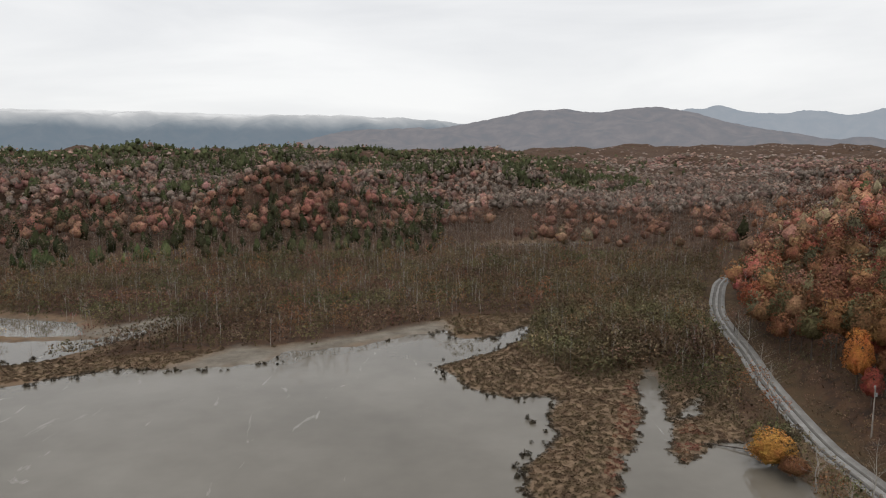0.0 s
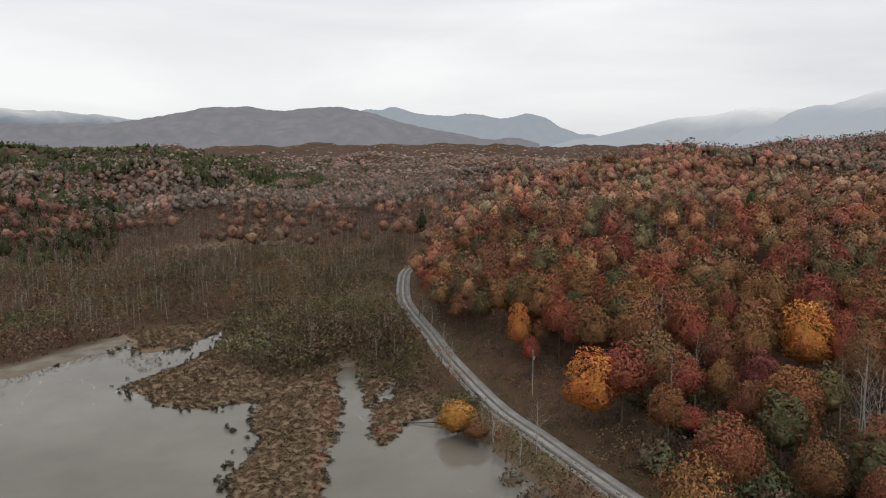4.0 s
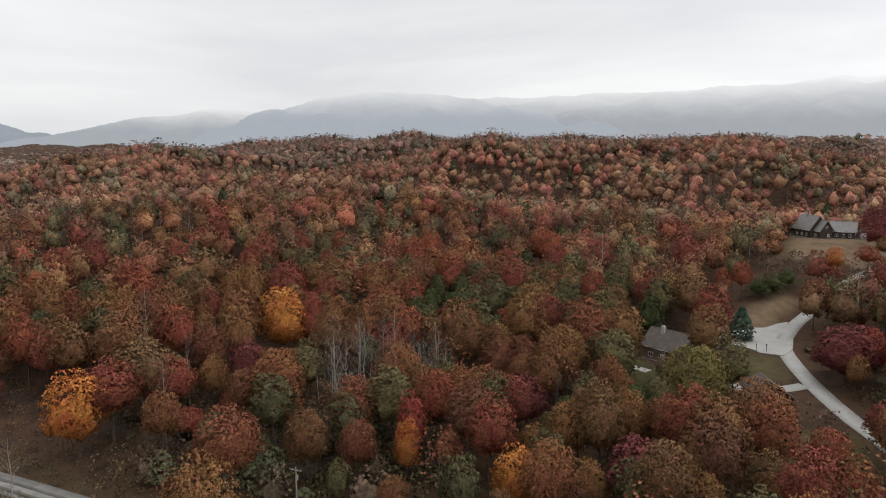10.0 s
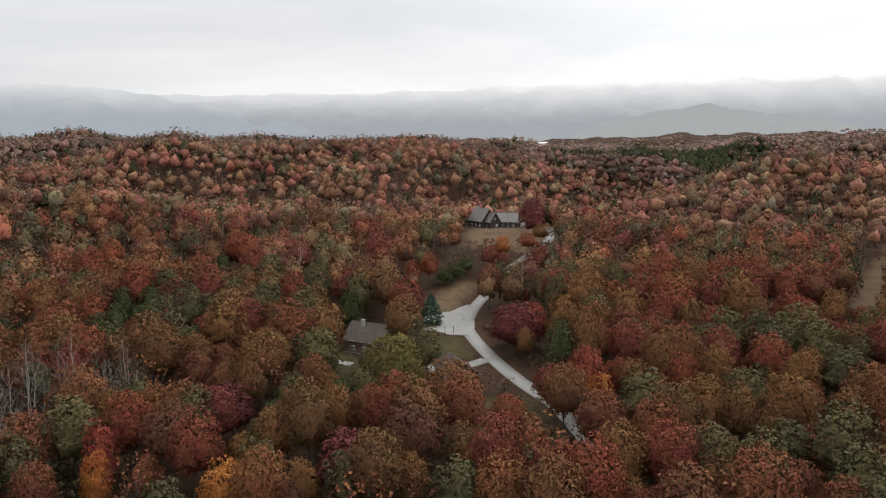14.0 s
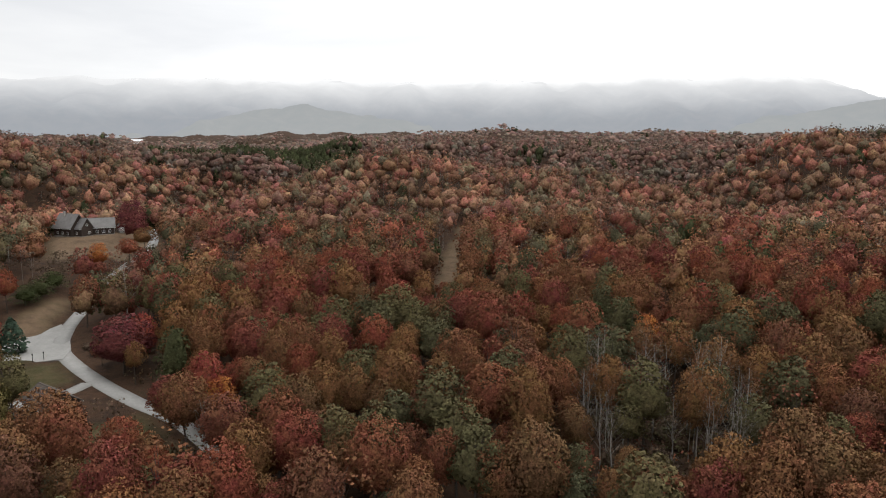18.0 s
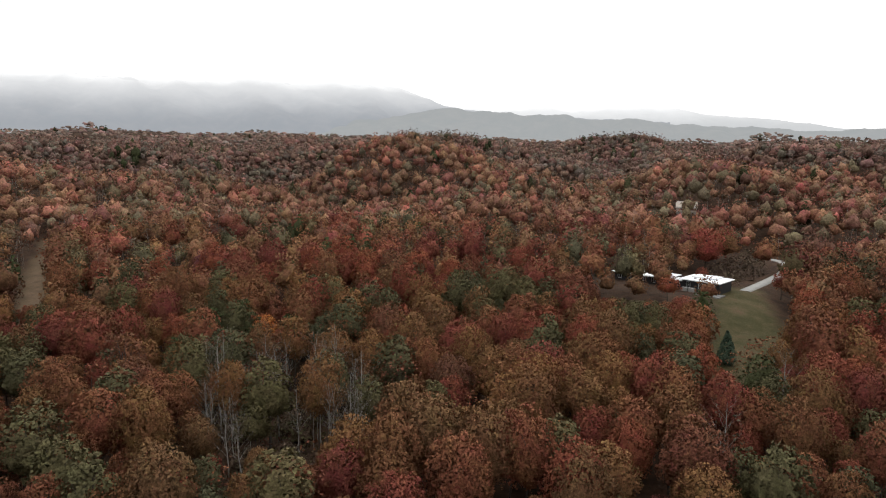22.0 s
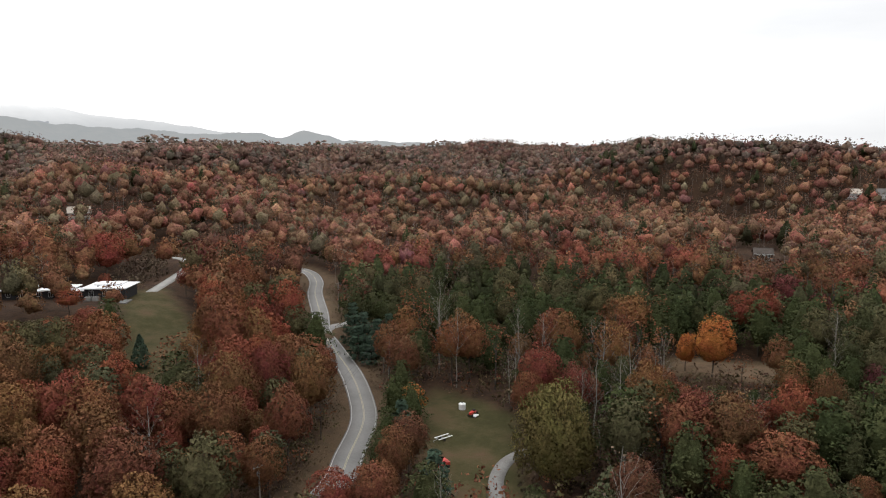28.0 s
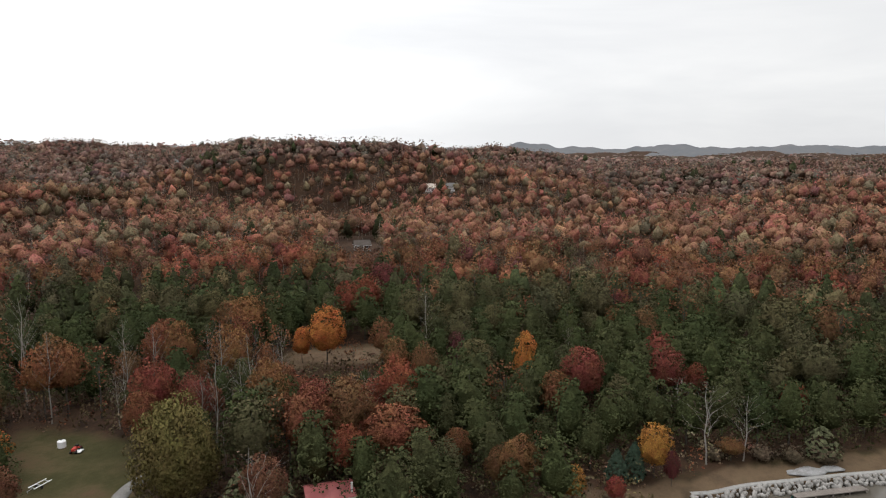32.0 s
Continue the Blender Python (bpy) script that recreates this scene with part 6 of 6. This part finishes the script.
def gabled_house(name, label, m, long, deep, wall_h, rise, wall_mat, roof_mat, over=0.6, chimney=True, porch=0.0, windows=3, group="houses"):
    """A house with its ridge along x: walls, gables, two roof slopes, windows, door, porch."""
    h = thing(name, label, "house", m, group)
    part("foundation", block(0, 0, -0.6, long + 0.1, deep + 0.1, 1.6), CONCRETE, h)
    t = 0.25
    for sy in (-1, 1):
        part("wall", block(0, sy * (deep / 2 - t / 2), wall_h / 2 + 0.2, long, t, wall_h - 0.4 + 0.4), wall_mat, h)
    for sx in (-1, 1):
        part("gable_wall", prism([(-deep / 2 + t, 0.2), (deep / 2 - t, 0.2), (deep / 2 - t, wall_h + 0.1), (0, wall_h + rise - 0.15), (-deep / 2 + t, wall_h + 0.1)], -t / 2, t / 2), wall_mat, h).matrix_basis = pose(sx * (long / 2 - t / 2), 0, 0, 0, 0, 90)
    slope = math.atan2(rise, deep / 2)
    run = (deep / 2 + over) / math.cos(slope)
    for sy in (-1, 1):
        o = part("roof_slope", block(0, 0, 0.12, long + 2 * over, run, 0.22), roof_mat, h)
        cy, cz = sy * (deep / 2 + over) / 2, wall_h + rise - (deep / 2 + over) / 2 * math.tan(slope) + 0.05
        o.matrix_basis = pose(0, cy, cz, -sy * math.degrees(slope))
        part("fascia", block(0, 0, 0, long + 2 * over + 0.1, 0.08, 0.3), WHITE_PAINT, h).matrix_basis = pose(0, sy * (deep / 2 + over + 0.03), wall_h - over * math.tan(slope) + 0.1)
    part("ridge_cap", block(0, 0, wall_h + rise + 0.22, long + 2 * over, 0.5, 0.12), roof_mat, h)
    if chimney:
        part("chimney", block(long * 0.18, deep * 0.12, wall_h + rise, 1.1, 1.0, 3.0, 0.04), STONE, h)
    for k in range(windows):
        x = -long / 2 + long * (k + 0.7) / (windows + 0.4)
        for sy in (-1, 1):
            window(h, x, sy * (deep / 2 + 0.03), 1.7, 1.3, 1.4, ("-" if sy < 0 else "") + "y")
    for sx in (-1, 1):
        window(h, sx * (long / 2 + 0.03), -deep * 0.2, 1.7, 1.2, 1.4, ("-" if sx < 0 else "") + "x")
        window(h, sx * (long / 2 + 0.03), 0, wall_h + rise * 0.25, 1.0, 1.1, ("-" if sx < 0 else "") + "x")
    part("door", block(sum((long * 0.05,)), -deep / 2 - 0.04, 1.25, 1.0, 0.1, 2.1, 0.01), WHITE_PAINT, h)
    if porch:
        part("porch_deck", block(0, -deep / 2 - porch / 2, 0.12, long, porch, 0.25), CONCRETE, h)
        o = part("porch_roof", block(0, 0, 0, long + 0.4, porch + 0.7, 0.16), roof_mat, h)
        o.matrix_basis = pose(0, -deep / 2 - porch / 2 - 0.1, 2.75, 9)
        for k in range(5):
            part("porch_post", block(-long / 2 + 0.3 + (long - 0.6) * k / 4, -deep / 2 - porch + 0.2, 1.4, 0.18, 0.18, 2.5, 0.02), WHITE_PAINT, h)
        part("rail", block(0, -deep / 2 - porch + 0.2, 0.95, long, 0.08, 0.1), WHITE_PAINT, h)
    return h


# --- the two houses on the drive
gabled_house("cottage", "brown-roofed timber cottage with white trim among trees", pose(219, 18, 6.0, 0, 0, 62), 14, 10, 4.6, 4.2, BROWN_SIDING, SHINGLE, 0.7, True, 2.4)
gabled_house("garage_house", "low dark-roofed house beside the concrete drive", pose(190, -8, 6.0, 0, 0, 20), 11, 8.5, 2.9, 3.0, DARK_SIDING, SHINGLE, 0.6, False, 0.0, 2)
patio = thing("patio", "pale concrete patio slab on the cottage lawn", "patio", pose(206, 27, 6.05, 0, 0, 62))
part("slab", block(0, 0, 0, 9, 3.2, 0.24, 0.03), CONCRETE, patio)

# --- the lodge farther up
lodge = gabled_house("lodge", "big dark timber lodge with steep grey roofs", pose(419, -33, 24, 0, 0, 30), 14, 9, 5.2, 6.2, DARK_SIDING, SLATE_ROOF, 0.9, True, 0.0, 3)
gabled_house("lodge_wing", "long low grey-roofed wing of the dark lodge", pose(419, -47.5, 24, 0, 0, 82), 13.5, 11, 4.2, 4.2, DARK_SIDING, SLATE_ROOF, 0.8, False, 0.0, 4)
gabled_house("lodge_gable", "steep front gable of the dark timber lodge", pose(413, -38, 24, 0, 0, 30), 8, 6.5, 4.8, 4.6, DARK_SIDING, SLATE_ROOF, 0.7, False, 0.0, 1)
gabled_house("white_garage", "small white garage beside the lodge", pose(422, -60, 24.5, 0, 0, 90), 6, 6, 2.6, 1.4, WHITE_PAINT, SLATE_ROOF, 0.3, False, 0.0, 1)


def car(name, label, m, mat):
    c = thing(name, label, "car", m, "parked vehicles")
    part("body", block(0, 0, 0.62, 4.4, 1.75, 0.62, 0.16), mat, c)
    part("cabin", block(-0.25, 0, 1.14, 2.3, 1.5, 0.55, 0.2), GLASS_DARK, c)
    part("roof", block(-0.25, 0, 1.43, 1.7, 1.36, 0.08, 0.03), mat, c)
    for sx in (-1.35, 1.35):
        for sy in (-0.8, 0.8):
            w = part("wheel", rod((sx, sy - 0.1, 0.33), (sx, sy + 0.1, 0.33), 0.33, sides=14), BLACK, c)
            part("rim", rod((sx, sy - 0.11, 0.33), (sx, sy + 0.11, 0.33), 0.19, sides=10), METAL, w)
    for sy in (-0.6, 0.6):
        part("headlight", block(2.17, sy, 0.72, 0.1, 0.3, 0.16, 0.03), WHITE_PAINT, c)
    return c


for cx, cy, turn in ((428, -76, 80), (432, -82, 70)):
    car("car", "white car parked by the lodge garage", pose(cx, cy, height(cx, cy) + 0.1, 0, 0, turn), WHITE_PAINT)

# --- the long flat-roofed building
hall = thing("long_house", "long low modern house with flat white roofs and black walls", "house", pose(38, -293, 15.6, 0, 0, 161) @ Matrix.Diagonal((0.83, 1, 0.92, 1)), "houses")
# x runs along the front from the far end to the drive; the front looks to +y after turning
for name, cx, wide, base, tall, deep, mat in (("wing", -22.5, 11, 0, 3.6, 9, CHARCOAL), ("link", -13, 9, 0, 2.8, 5, CHARCOAL), ("middle_wing", -4, 10, 0, 3.6, 9, CHARCOAL), ("link", 5, 9, 0, 2.8, 5, CHARCOAL), ("east_wing", 18, 18, 0, 4.4, 11, CHARCOAL)):
    w = part(name, block(cx, 0, tall / 2 - 0.5, wide, deep, tall + 1.0), mat, hall)
    roof = part("flat_roof", block(cx, 0, tall + 0.2, wide + (2.2 if tall > 3 else 0), deep + (2.4 if tall > 3 else 0.5), 0.36, 0.03), WHITE_ROOF, hall, "white flat roof sheet")
    part("fascia", block(cx, -(deep / 2 + (1.24 if tall > 3 else 0.3)), tall + 0.14, wide + (2.0 if tall > 3 else 0), 0.07, 0.4), WHITE_PAINT, roof)
    for k in range(max(1, int(wide / 5))):
        x = cx - wide / 2 + wide * (k + 0.5) / max(1, int(wide / 5))
        window(hall, x, -deep / 2 - 0.03, tall * 0.52, 1.9, tall * 0.55, "-y")
        window(hall, x, deep / 2 + 0.03, tall * 0.52, 1.9, tall * 0.5, "y")
part("raised_roof", block(17, 2.2, 5.1, 12, 6.5, 0.5, 0.04), WHITE_ROOF, hall)
for x in (11.5, 15.0):
    part("retaining_block", block(x, -7.6, 0.0, 2.6, 1.6, 3.0, 0.06), CONCRETE, hall)
part("terrace", block(24, -8.5, -0.35, 12, 6, 0.5), TRACK_STONE, hall)
for x in (14, 19):
    part("roof_vent", block(x, -3, 4.95, 0.9, 0.9, 0.7, 0.04), METAL, hall)

# --- far houses among the trees
FAR_LOOK = [("tan_house", "tan house half hidden by autumn trees", 12, 9, 3.2, 3.0, CREAM, CREAM), ("lake_house", "small brown house half hidden by autumn trees", 9, 7, 3.0, 2.4, BROWN_SIDING, SHINGLE), ("dark_house", "dark grey house on the wooded crest", 22, 12, 5, 5, DARK_SIDING, SLATE_ROOF), ("white_house", "white house among autumn trees", 11, 9, 4, 3.4, WHITE_PAINT, CREAM), ("white_house", "white house among autumn trees", 11, 9, 4, 3.4, WHITE_PAINT, SLATE_ROOF), ("pale_house", "pale farmhouse in the far woods", 14, 9, 3.4, 3, CREAM, SLATE_ROOF), ("white_house", "small white house far off on the ridge", 16, 10, 7, 3, WHITE_PAINT, WHITE_ROOF), ("white_house", "small white house far off on the ridge", 22, 10, 7, 3, WHITE_PAINT, WHITE_ROOF)]
for (b, r, x, y, z), (name, label, long, deep, wh, rise, wm, rm) in zip(SITES, FAR_LOOK):
    gabled_house(name, label, pose(x, y, z + 0.3, 0, 0, -b + 12 + 17 * math.sin(b)), long, deep, wh, rise, wm, rm, 0.5, False, 0.0, 3)

# --- shed with the red roof by the shore
shed = gabled_house("red_roofed_shed", "small shed with a faded red metal roof", pose(-87, -94, 2.9, 0, 0, 145), 8.5, 6.5, 2.6, 1.4, BROWN_SIDING, RED_METAL, 0.5, False, 0.0, 2)
vent = part("flue", rod((4.0, -2.6, 2.6), (4.0, -2.6, 5.0), 0.22, sides=10), WHITE_PAINT, shed, "white flue pipe")


def utility_pole(x, y, tall, turn, arms=1):
    z = height(x, y)
    p = thing("utility_pole", "weathered wooden utility pole with a crossarm", "pole", pose(x, y, z, 0, 0, turn), "utility poles")
    part("post", rod((0, 0, -1), (0, 0, tall), 0.2, 0.12, 9), POLE_WOOD, p)
    for k in range(arms):
        arm = part("crossarm", block(0, 0.14, tall - 0.5 - 0.9 * k, 2.6, 0.12, 0.14), POLE_WOOD, p)
        for dx in (-1.15, -0.45, 0.45, 1.15):
            part("insulator", rod((dx, 0.14, tall - 0.43 - 0.9 * k), (dx, 0.14, tall - 0.2 - 0.9 * k), 0.06, 0.045), STONE, arm)
    part("transformer", rod((0.0, -0.34, tall - 2.6), (0.0, -0.34, tall - 1.7), 0.22, sides=12), METAL, p)
    return Vector((x, y, z + tall - 0.3))


POLES = [(100.5, 156, 12.6, 60), (150, 205, 12, 60), (-12, -124, 11, 30), (-57.5, -199, 12, 20), (-62, -281, 11.5, 10), (99, 72, 11, 90)]
tops = [utility_pole(*p) for p in POLES]


def cable(a, b, sag, off):
    n = 14
    d = (b - a).normalized()
    side = Vector((d.y, -d.x, 0)) * off
    pts = [a + (b - a) * t + side - Vector((0, 0, sag * 4 * t * (1 - t))) for t in np.linspace(0, 1, n)]
    v, f = tube(np.array([tuple(p) for p in pts]), np.full(n, 0.028), 3)
    ob = new("power_line", mesh_from("power_line", v, f, WIRE))
    return tagged(ob, "thin black power line between wooden poles", "cable", group="power lines")


for i, j in ((0, 1), (0, 5), (2, 3), (3, 4)):
    for off in (-1.1, 0.4, 1.1):
        cable(tops[i], tops[j], 1.2, off)

# --- things on the lawn by the road
utv = thing("utility_vehicle", "small bright red utility vehicle on the lawn", "vehicle", pose(-51.2, -132.5, height(-51.2, -132.5), 0, 0, 15), "parked vehicles")
part("body", block(0, 0, 0.72, 2.9, 1.45, 0.55, 0.12), RED_PAINT, utv)
part("roof", block(-0.1, 0, 1.85, 1.5, 1.4, 0.09, 0.03), RED_PAINT, utv)
part("cargo_bed", block(-1.0, 0, 1.08, 1.0, 1.35, 0.35, 0.04), RED_PAINT, utv)
part("seat", block(0.0, 0, 1.1, 0.5, 1.2, 0.4, 0.06), BLACK, utv)
for sx in (-0.6, 0.55):
    for sy in (-0.62, 0.62):
        part("roll_bar", rod((sx, sy, 0.95), (sx, sy, 1.85), 0.035), BLACK, utv)
for sx in (-0.95, 1.0):
    for sy in (-0.68, 0.68):
        part("wheel", rod((sx, sy - 0.13, 0.34), (sx, sy + 0.13, 0.34), 0.34, sides=14), BLACK, utv)
tractor = thing("garden_tractor", "red garden tractor with a white mower deck beside brush", "tractor", pose(-68.8, -156.8, height(-68.8, -156.8), 0, 0, 35), "parked vehicles")
part("bonnet", block(0.8, 0, 0.95, 1.3, 0.75, 0.6, 0.1), RED_PAINT, tractor)
part("mudguard", block(-0.6, 0, 1.0, 1.0, 1.5, 0.16, 0.06), RED_PAINT, tractor)
part("seat", block(-0.65, 0, 1.3, 0.5, 0.55, 0.5, 0.08), BLACK, tractor)
part("mower_deck", block(0.3, 0.9, 0.35, 1.7, 1.2, 0.3, 0.08), WHITE_PAINT, tractor)
part("steering_wheel", rod((0.05, 0, 1.5), (0.0, 0, 1.53), 0.2, sides=12), BLACK, tractor)
for sx, rr in ((-0.7, 0.6), (1.1, 0.38)):
    for sy in (-0.6, 0.6):
        part("wheel", rod((sx, sy - 0.14, rr), (sx, sy + 0.14, rr), rr, sides=16), BLACK, tractor)
tank = thing("water_tank", "white plastic water tank at the lawn's edge", "tank", pose(-68.0, -162.0, height(-68.0, -162.0)))
bm = rod((0, 0, 0.05), (0, 0, 1.5), 0.95, 0.95, 18)
rod((0, 0, 1.5), (0, 0, 1.8), 0.95, 0.4, 18, bm)
part("shell", bm, WHITE_PAINT, tank)
part("lid", rod((0, 0, 1.8), (0, 0, 1.9), 0.3, sides=12), BLACK, tank)
trailer = thing("flat_trailer", "long pale two-railed trailer parked on the grass", "trailer", pose(-56.4, -145.6, height(-56.4, -145.6), 0, 0, 18))
for sy in (-0.75, 0.75):
    part("rail", block(0, sy, 0.75, 4.2, 0.22, 0.16, 0.03), WHITE_PAINT, trailer)
    part("wheel", rod((0.3, sy - 0.1, 0.32), (0.3, sy + 0.1, 0.32), 0.32, sides=12), BLACK, trailer)
for x in (-1.6, 0.3, 1.7):
    part("cross_member", block(x, 0, 0.62, 0.14, 1.5, 0.12), METAL, trailer)
part("drawbar", rod((2.0, 0, 0.62), (3.1, 0, 0.45), 0.06), METAL, trailer)
part("jockey_leg", rod((2.9, 0, 0.0), (2.9, 0, 0.5), 0.05), METAL, trailer)
sign = thing("road_sign", "small white sign board beside the road", "sign", pose(-46.5, -240, height(-46.5, -240), 0, 0, 20))
part("post", rod((0, 0, -0.3), (0, 0, 1.7), 0.05), METAL, sign)
part("board", block(0, -0.05, 1.7, 1.0, 0.06, 0.9, 0.02), WHITE_PAINT, sign)
for x, y in ((241, -6), (243, -9)):
    lp = thing("lamp_post", "short dark lamp post beside the turning loop", "lamp post", pose(x - 4, y, height(x - 4, y)), "lamp posts")
    part("post", rod((0, 0, -0.2), (0, 0, 2.2), 0.09, 0.07), BLACK, lp)
    part("lantern", block(0, 0, 2.4, 0.34, 0.34, 0.45, 0.04), BLACK, lp)

# --- fallen trunk in the bay
v, f = tube(bent(np.random.RandomState(9), (64, 160.5, 0.25), (78, 152, 1.2), 6, 0.12), np.linspace(0.12, 0.24, 6), 6)
tagged(new("fallen_trunk", mesh_from("fallen_trunk", v, f, BARK)), "fallen dead trunk lying across the shallow water", "trunk")

# --- shore wall, rocks, dock and boat
wall = tagged(new("shore_wall", ribbon("shore_wall", SHORE_WALL, -0.6, 0.6, 0.12, CONCRETE)), "pale concrete cap along the stone lake bank", "wall", kind="structure")
rg = np.random.RandomState(90)
rock_shapes = []
for k in range(7):
    v, f = ICO[1]
    rock_shapes.append(mesh_from("rock", v * rg.uniform(0.72, 1.15, (len(v), 1)) * [1.25, 0.9, 0.7], f, STONE))
d = np.gradient(SHORE_WALL[:, :2], axis=0)
d /= np.hypot(d[:, 0], d[:, 1])[:, None]
for k in range(len(SHORE_WALL) - 14):
    for row in range(3):
        o = new("rock", rock_shapes[rg.randint(7)])
        off = 0.85 + row * 0.75 + rg.normal(0, 0.15)
        s = rg.uniform(0.46, 0.78)
        px, py = SHORE_WALL[k, 0] + d[k, 1] * off + rg.normal(0, 0.2), SHORE_WALL[k, 1] - d[k, 0] * off + rg.normal(0, 0.2)
        o.parent = wall
        o.matrix_basis = Matrix.LocRotScale((px, py, 1.2 - row * 0.5), Euler(rg.uniform(0, 6, 3)), (s, s, s))
heap = thing("gravel_heap", "heap of grey gravel on the shore lawn", "gravel", pose(-162, -23.5, height(-162, -23.5)))
v, f = ICO[2]
for dx, dy, sx, sy, sz in ((0, 0, 4.4, 2.4, 0.5), (-4.2, 3.8, 3.2, 1.6, 0.4), (2.6, -2.6, 2.0, 1.4, 0.35)):
    o = new("mound", mesh_from("mound", v * rg.uniform(0.7, 1.15, (len(v), 1)) * [sx, sy, sz], f, GRAVEL_PILE))
    o.parent = heap
    o.matrix_basis = pose(dx, dy, 0, 0, 0, -42)
dock = thing("dock", "weathered plank dock on posts at the stone bank", "dock", pose(-155, -18.5, 0, 0, 0, 139))
for k in range(30):
    part("plank", block(-8.2 + k * 0.56, 0, 0.72, 0.5, 2.0, 0.06), PLANK, dock)
for sy in (-0.85, 0.85):
    part("beam", block(0, sy, 0.6, 17, 0.14, 0.16), PLANK, dock)
    for x in (-8, -4, 0, 4, 8):
        part("post", rod((x, sy, -1.6), (x, sy, 0.95), 0.11), POLE_WOOD, dock)
boat = thing("rowing_boat", "small teal rowing boat beside the dock", "boat", pose(-149.5, -23.4, 0.05, 0, 0, 150))
hull = bmesh.new()
rings = []
for t in np.linspace(-1, 1, 9):
    w, zb = 0.72 * (1 - abs(t) ** 2.6) + 0.06, 0.05 + 0.25 * abs(t) ** 3
    rings.append([hull.verts.new((t * 2.0, w * math.cos(a), zb + (0.5 - zb) * (1 - math.sin(a)) - 0.1)) for a in np.linspace(0, math.pi, 7)])
for a, b in zip(rings, rings[1:]):
    for k in range(6):
        hull.faces.new((a[k], a[k + 1], b[k + 1], b[k]))
bmesh.ops.solidify(hull, geom=hull.faces[:], thickness=0.05)
part("hull", hull, TEAL, boat)
for x in (-0.8, 0.5):
    part("bench", block(x, 0, 0.3, 0.28, 1.2, 0.05), PLANK, boat)

# --- marsh reeds and tussocks
def tussocks(name, label, places, tones, size, seed, tall=1.0):
    rg = np.random.RandomState(seed)
    pats = []
    for k in range(4):
        n = 24
        a = rg.uniform(0, 6.28, n)
        out = np.stack([np.cos(a), np.sin(a), np.full(n, 0.7)], -1)
        d0, f0 = ICO[1]
        f0 = f0[d0[f0].mean(1)[:, 2] > 0]
        body = (d0 * rg.uniform(0.75, 1.2, (len(d0), 1)) * [0.42, 0.42, 0.42], f0, unit(d0 + [0, 0, 0.3]))
        pats.append(merge([body, leaf_cards(rg, out * np.stack([rg.uniform(0.1, 0.68, n)] * 2 + [rg.uniform(0.3, 1.15, n)], -1), out, 0.32, 0.7)]))
    vs, fs, ns, cs, total = [], [], [], [], 0
    for k, (x, y, z, tone) in enumerate(places):
        v, f, nr = pats[k % 4]
        s = size * rg.uniform(0.6, 1.35)
        a = rg.uniform(0, 6.28)
        p = np.stack([v[:, 0] * math.cos(a) - v[:, 1] * math.sin(a), v[:, 0] * math.sin(a) + v[:, 1] * math.cos(a), v[:, 2] * tall * rg.uniform(0.4, 0.85)], -1) * s + [x, y, z]
        vs.append(p)
        fs.append(f + total)
        ns.append(nr)
        cs.append(np.repeat([np.array(tones[tone]) * rg.uniform(0.75, 1.25)], len(v), 0))
        total += len(v)
    me = leaf_mesh(name, (np.vstack(vs), np.vstack(fs), unit(np.vstack(ns) + [0, 0, 1.1])), REEDS)
    col = np.ones((total, 4), np.float32)
    col[:, :3] = np.vstack(cs)
    me.attributes.new("leaf_tone", "FLOAT_COLOR", "POINT").data.foreach_set("color", col.ravel())
    return tagged(new(name, me), label, "reeds", kind="stuff")


rg = np.random.RandomState(95)
gx, gy = np.meshgrid(np.arange(-225, 82, 1.2), np.arange(108, 300, 1.2))
x, y = gx.ravel() + rg.uniform(-.7, .7, gx.size), gy.ravel() + rg.uniform(-.7, .7, gx.size)
inside = (most_inside(x, y, MARSHES, 10) > -1) & (most_inside(x, y, MUDS, 10) < -1)
x, y = x[inside], y[inside]
z, wet = land(x, y)
keep = (wet < 0.5) & (rg.uniform(0, 1, len(x)) < 0.92)
x, y, z, wet = x[keep], y[keep], z[keep], wet[keep]
red = (inside_distance(x, y, [(30, 116), (40, 120), (62, 200), (56, 206), (44, 170), (34, 140)]) > 0) | (inside_distance(x, y, [(54, 150), (66, 160), (64, 172), (57, 166)]) > 0)
pink = wave(x, y, 16, 31)
tone = np.where(red & (pink > -0.3), 2, np.where(wave(x, y, 30, 32) > 0.1, 1, 0))
tone = np.where(wet > -1.2, 3, tone)
tussocks("marsh_reeds", "brown and reddish reeds and tussocks on the marsh", list(zip(x, y, z - 0.1, tone)), [(0.124, 0.087, 0.053), (0.139, 0.095, 0.058), (0.190, 0.095, 0.062), (0.078, 0.058, 0.039)], 1.3, 96, 0.6)
# clumps standing off the ragged edge
x, y = rg.uniform(-230, 80, 30000), rg.uniform(110, 290, 30000)
wet = most_inside(x, y, LAKES[:3])
keep = (wet > 0) & (wet < 5) & (most_inside(x, y, MARSHES, 10) > -6) & (wave(x, y, 8, 33) > 0.35) & (x < 34)
x, y = x[keep][:700], y[keep][:700]
tussocks("reed_clumps", "dark reed clumps standing in the shallows", list(zip(x, y, np.full(len(x), -0.15), np.zeros(len(x), int))), [(0.070, 0.056, 0.038)], 0.75, 97, 2.3)
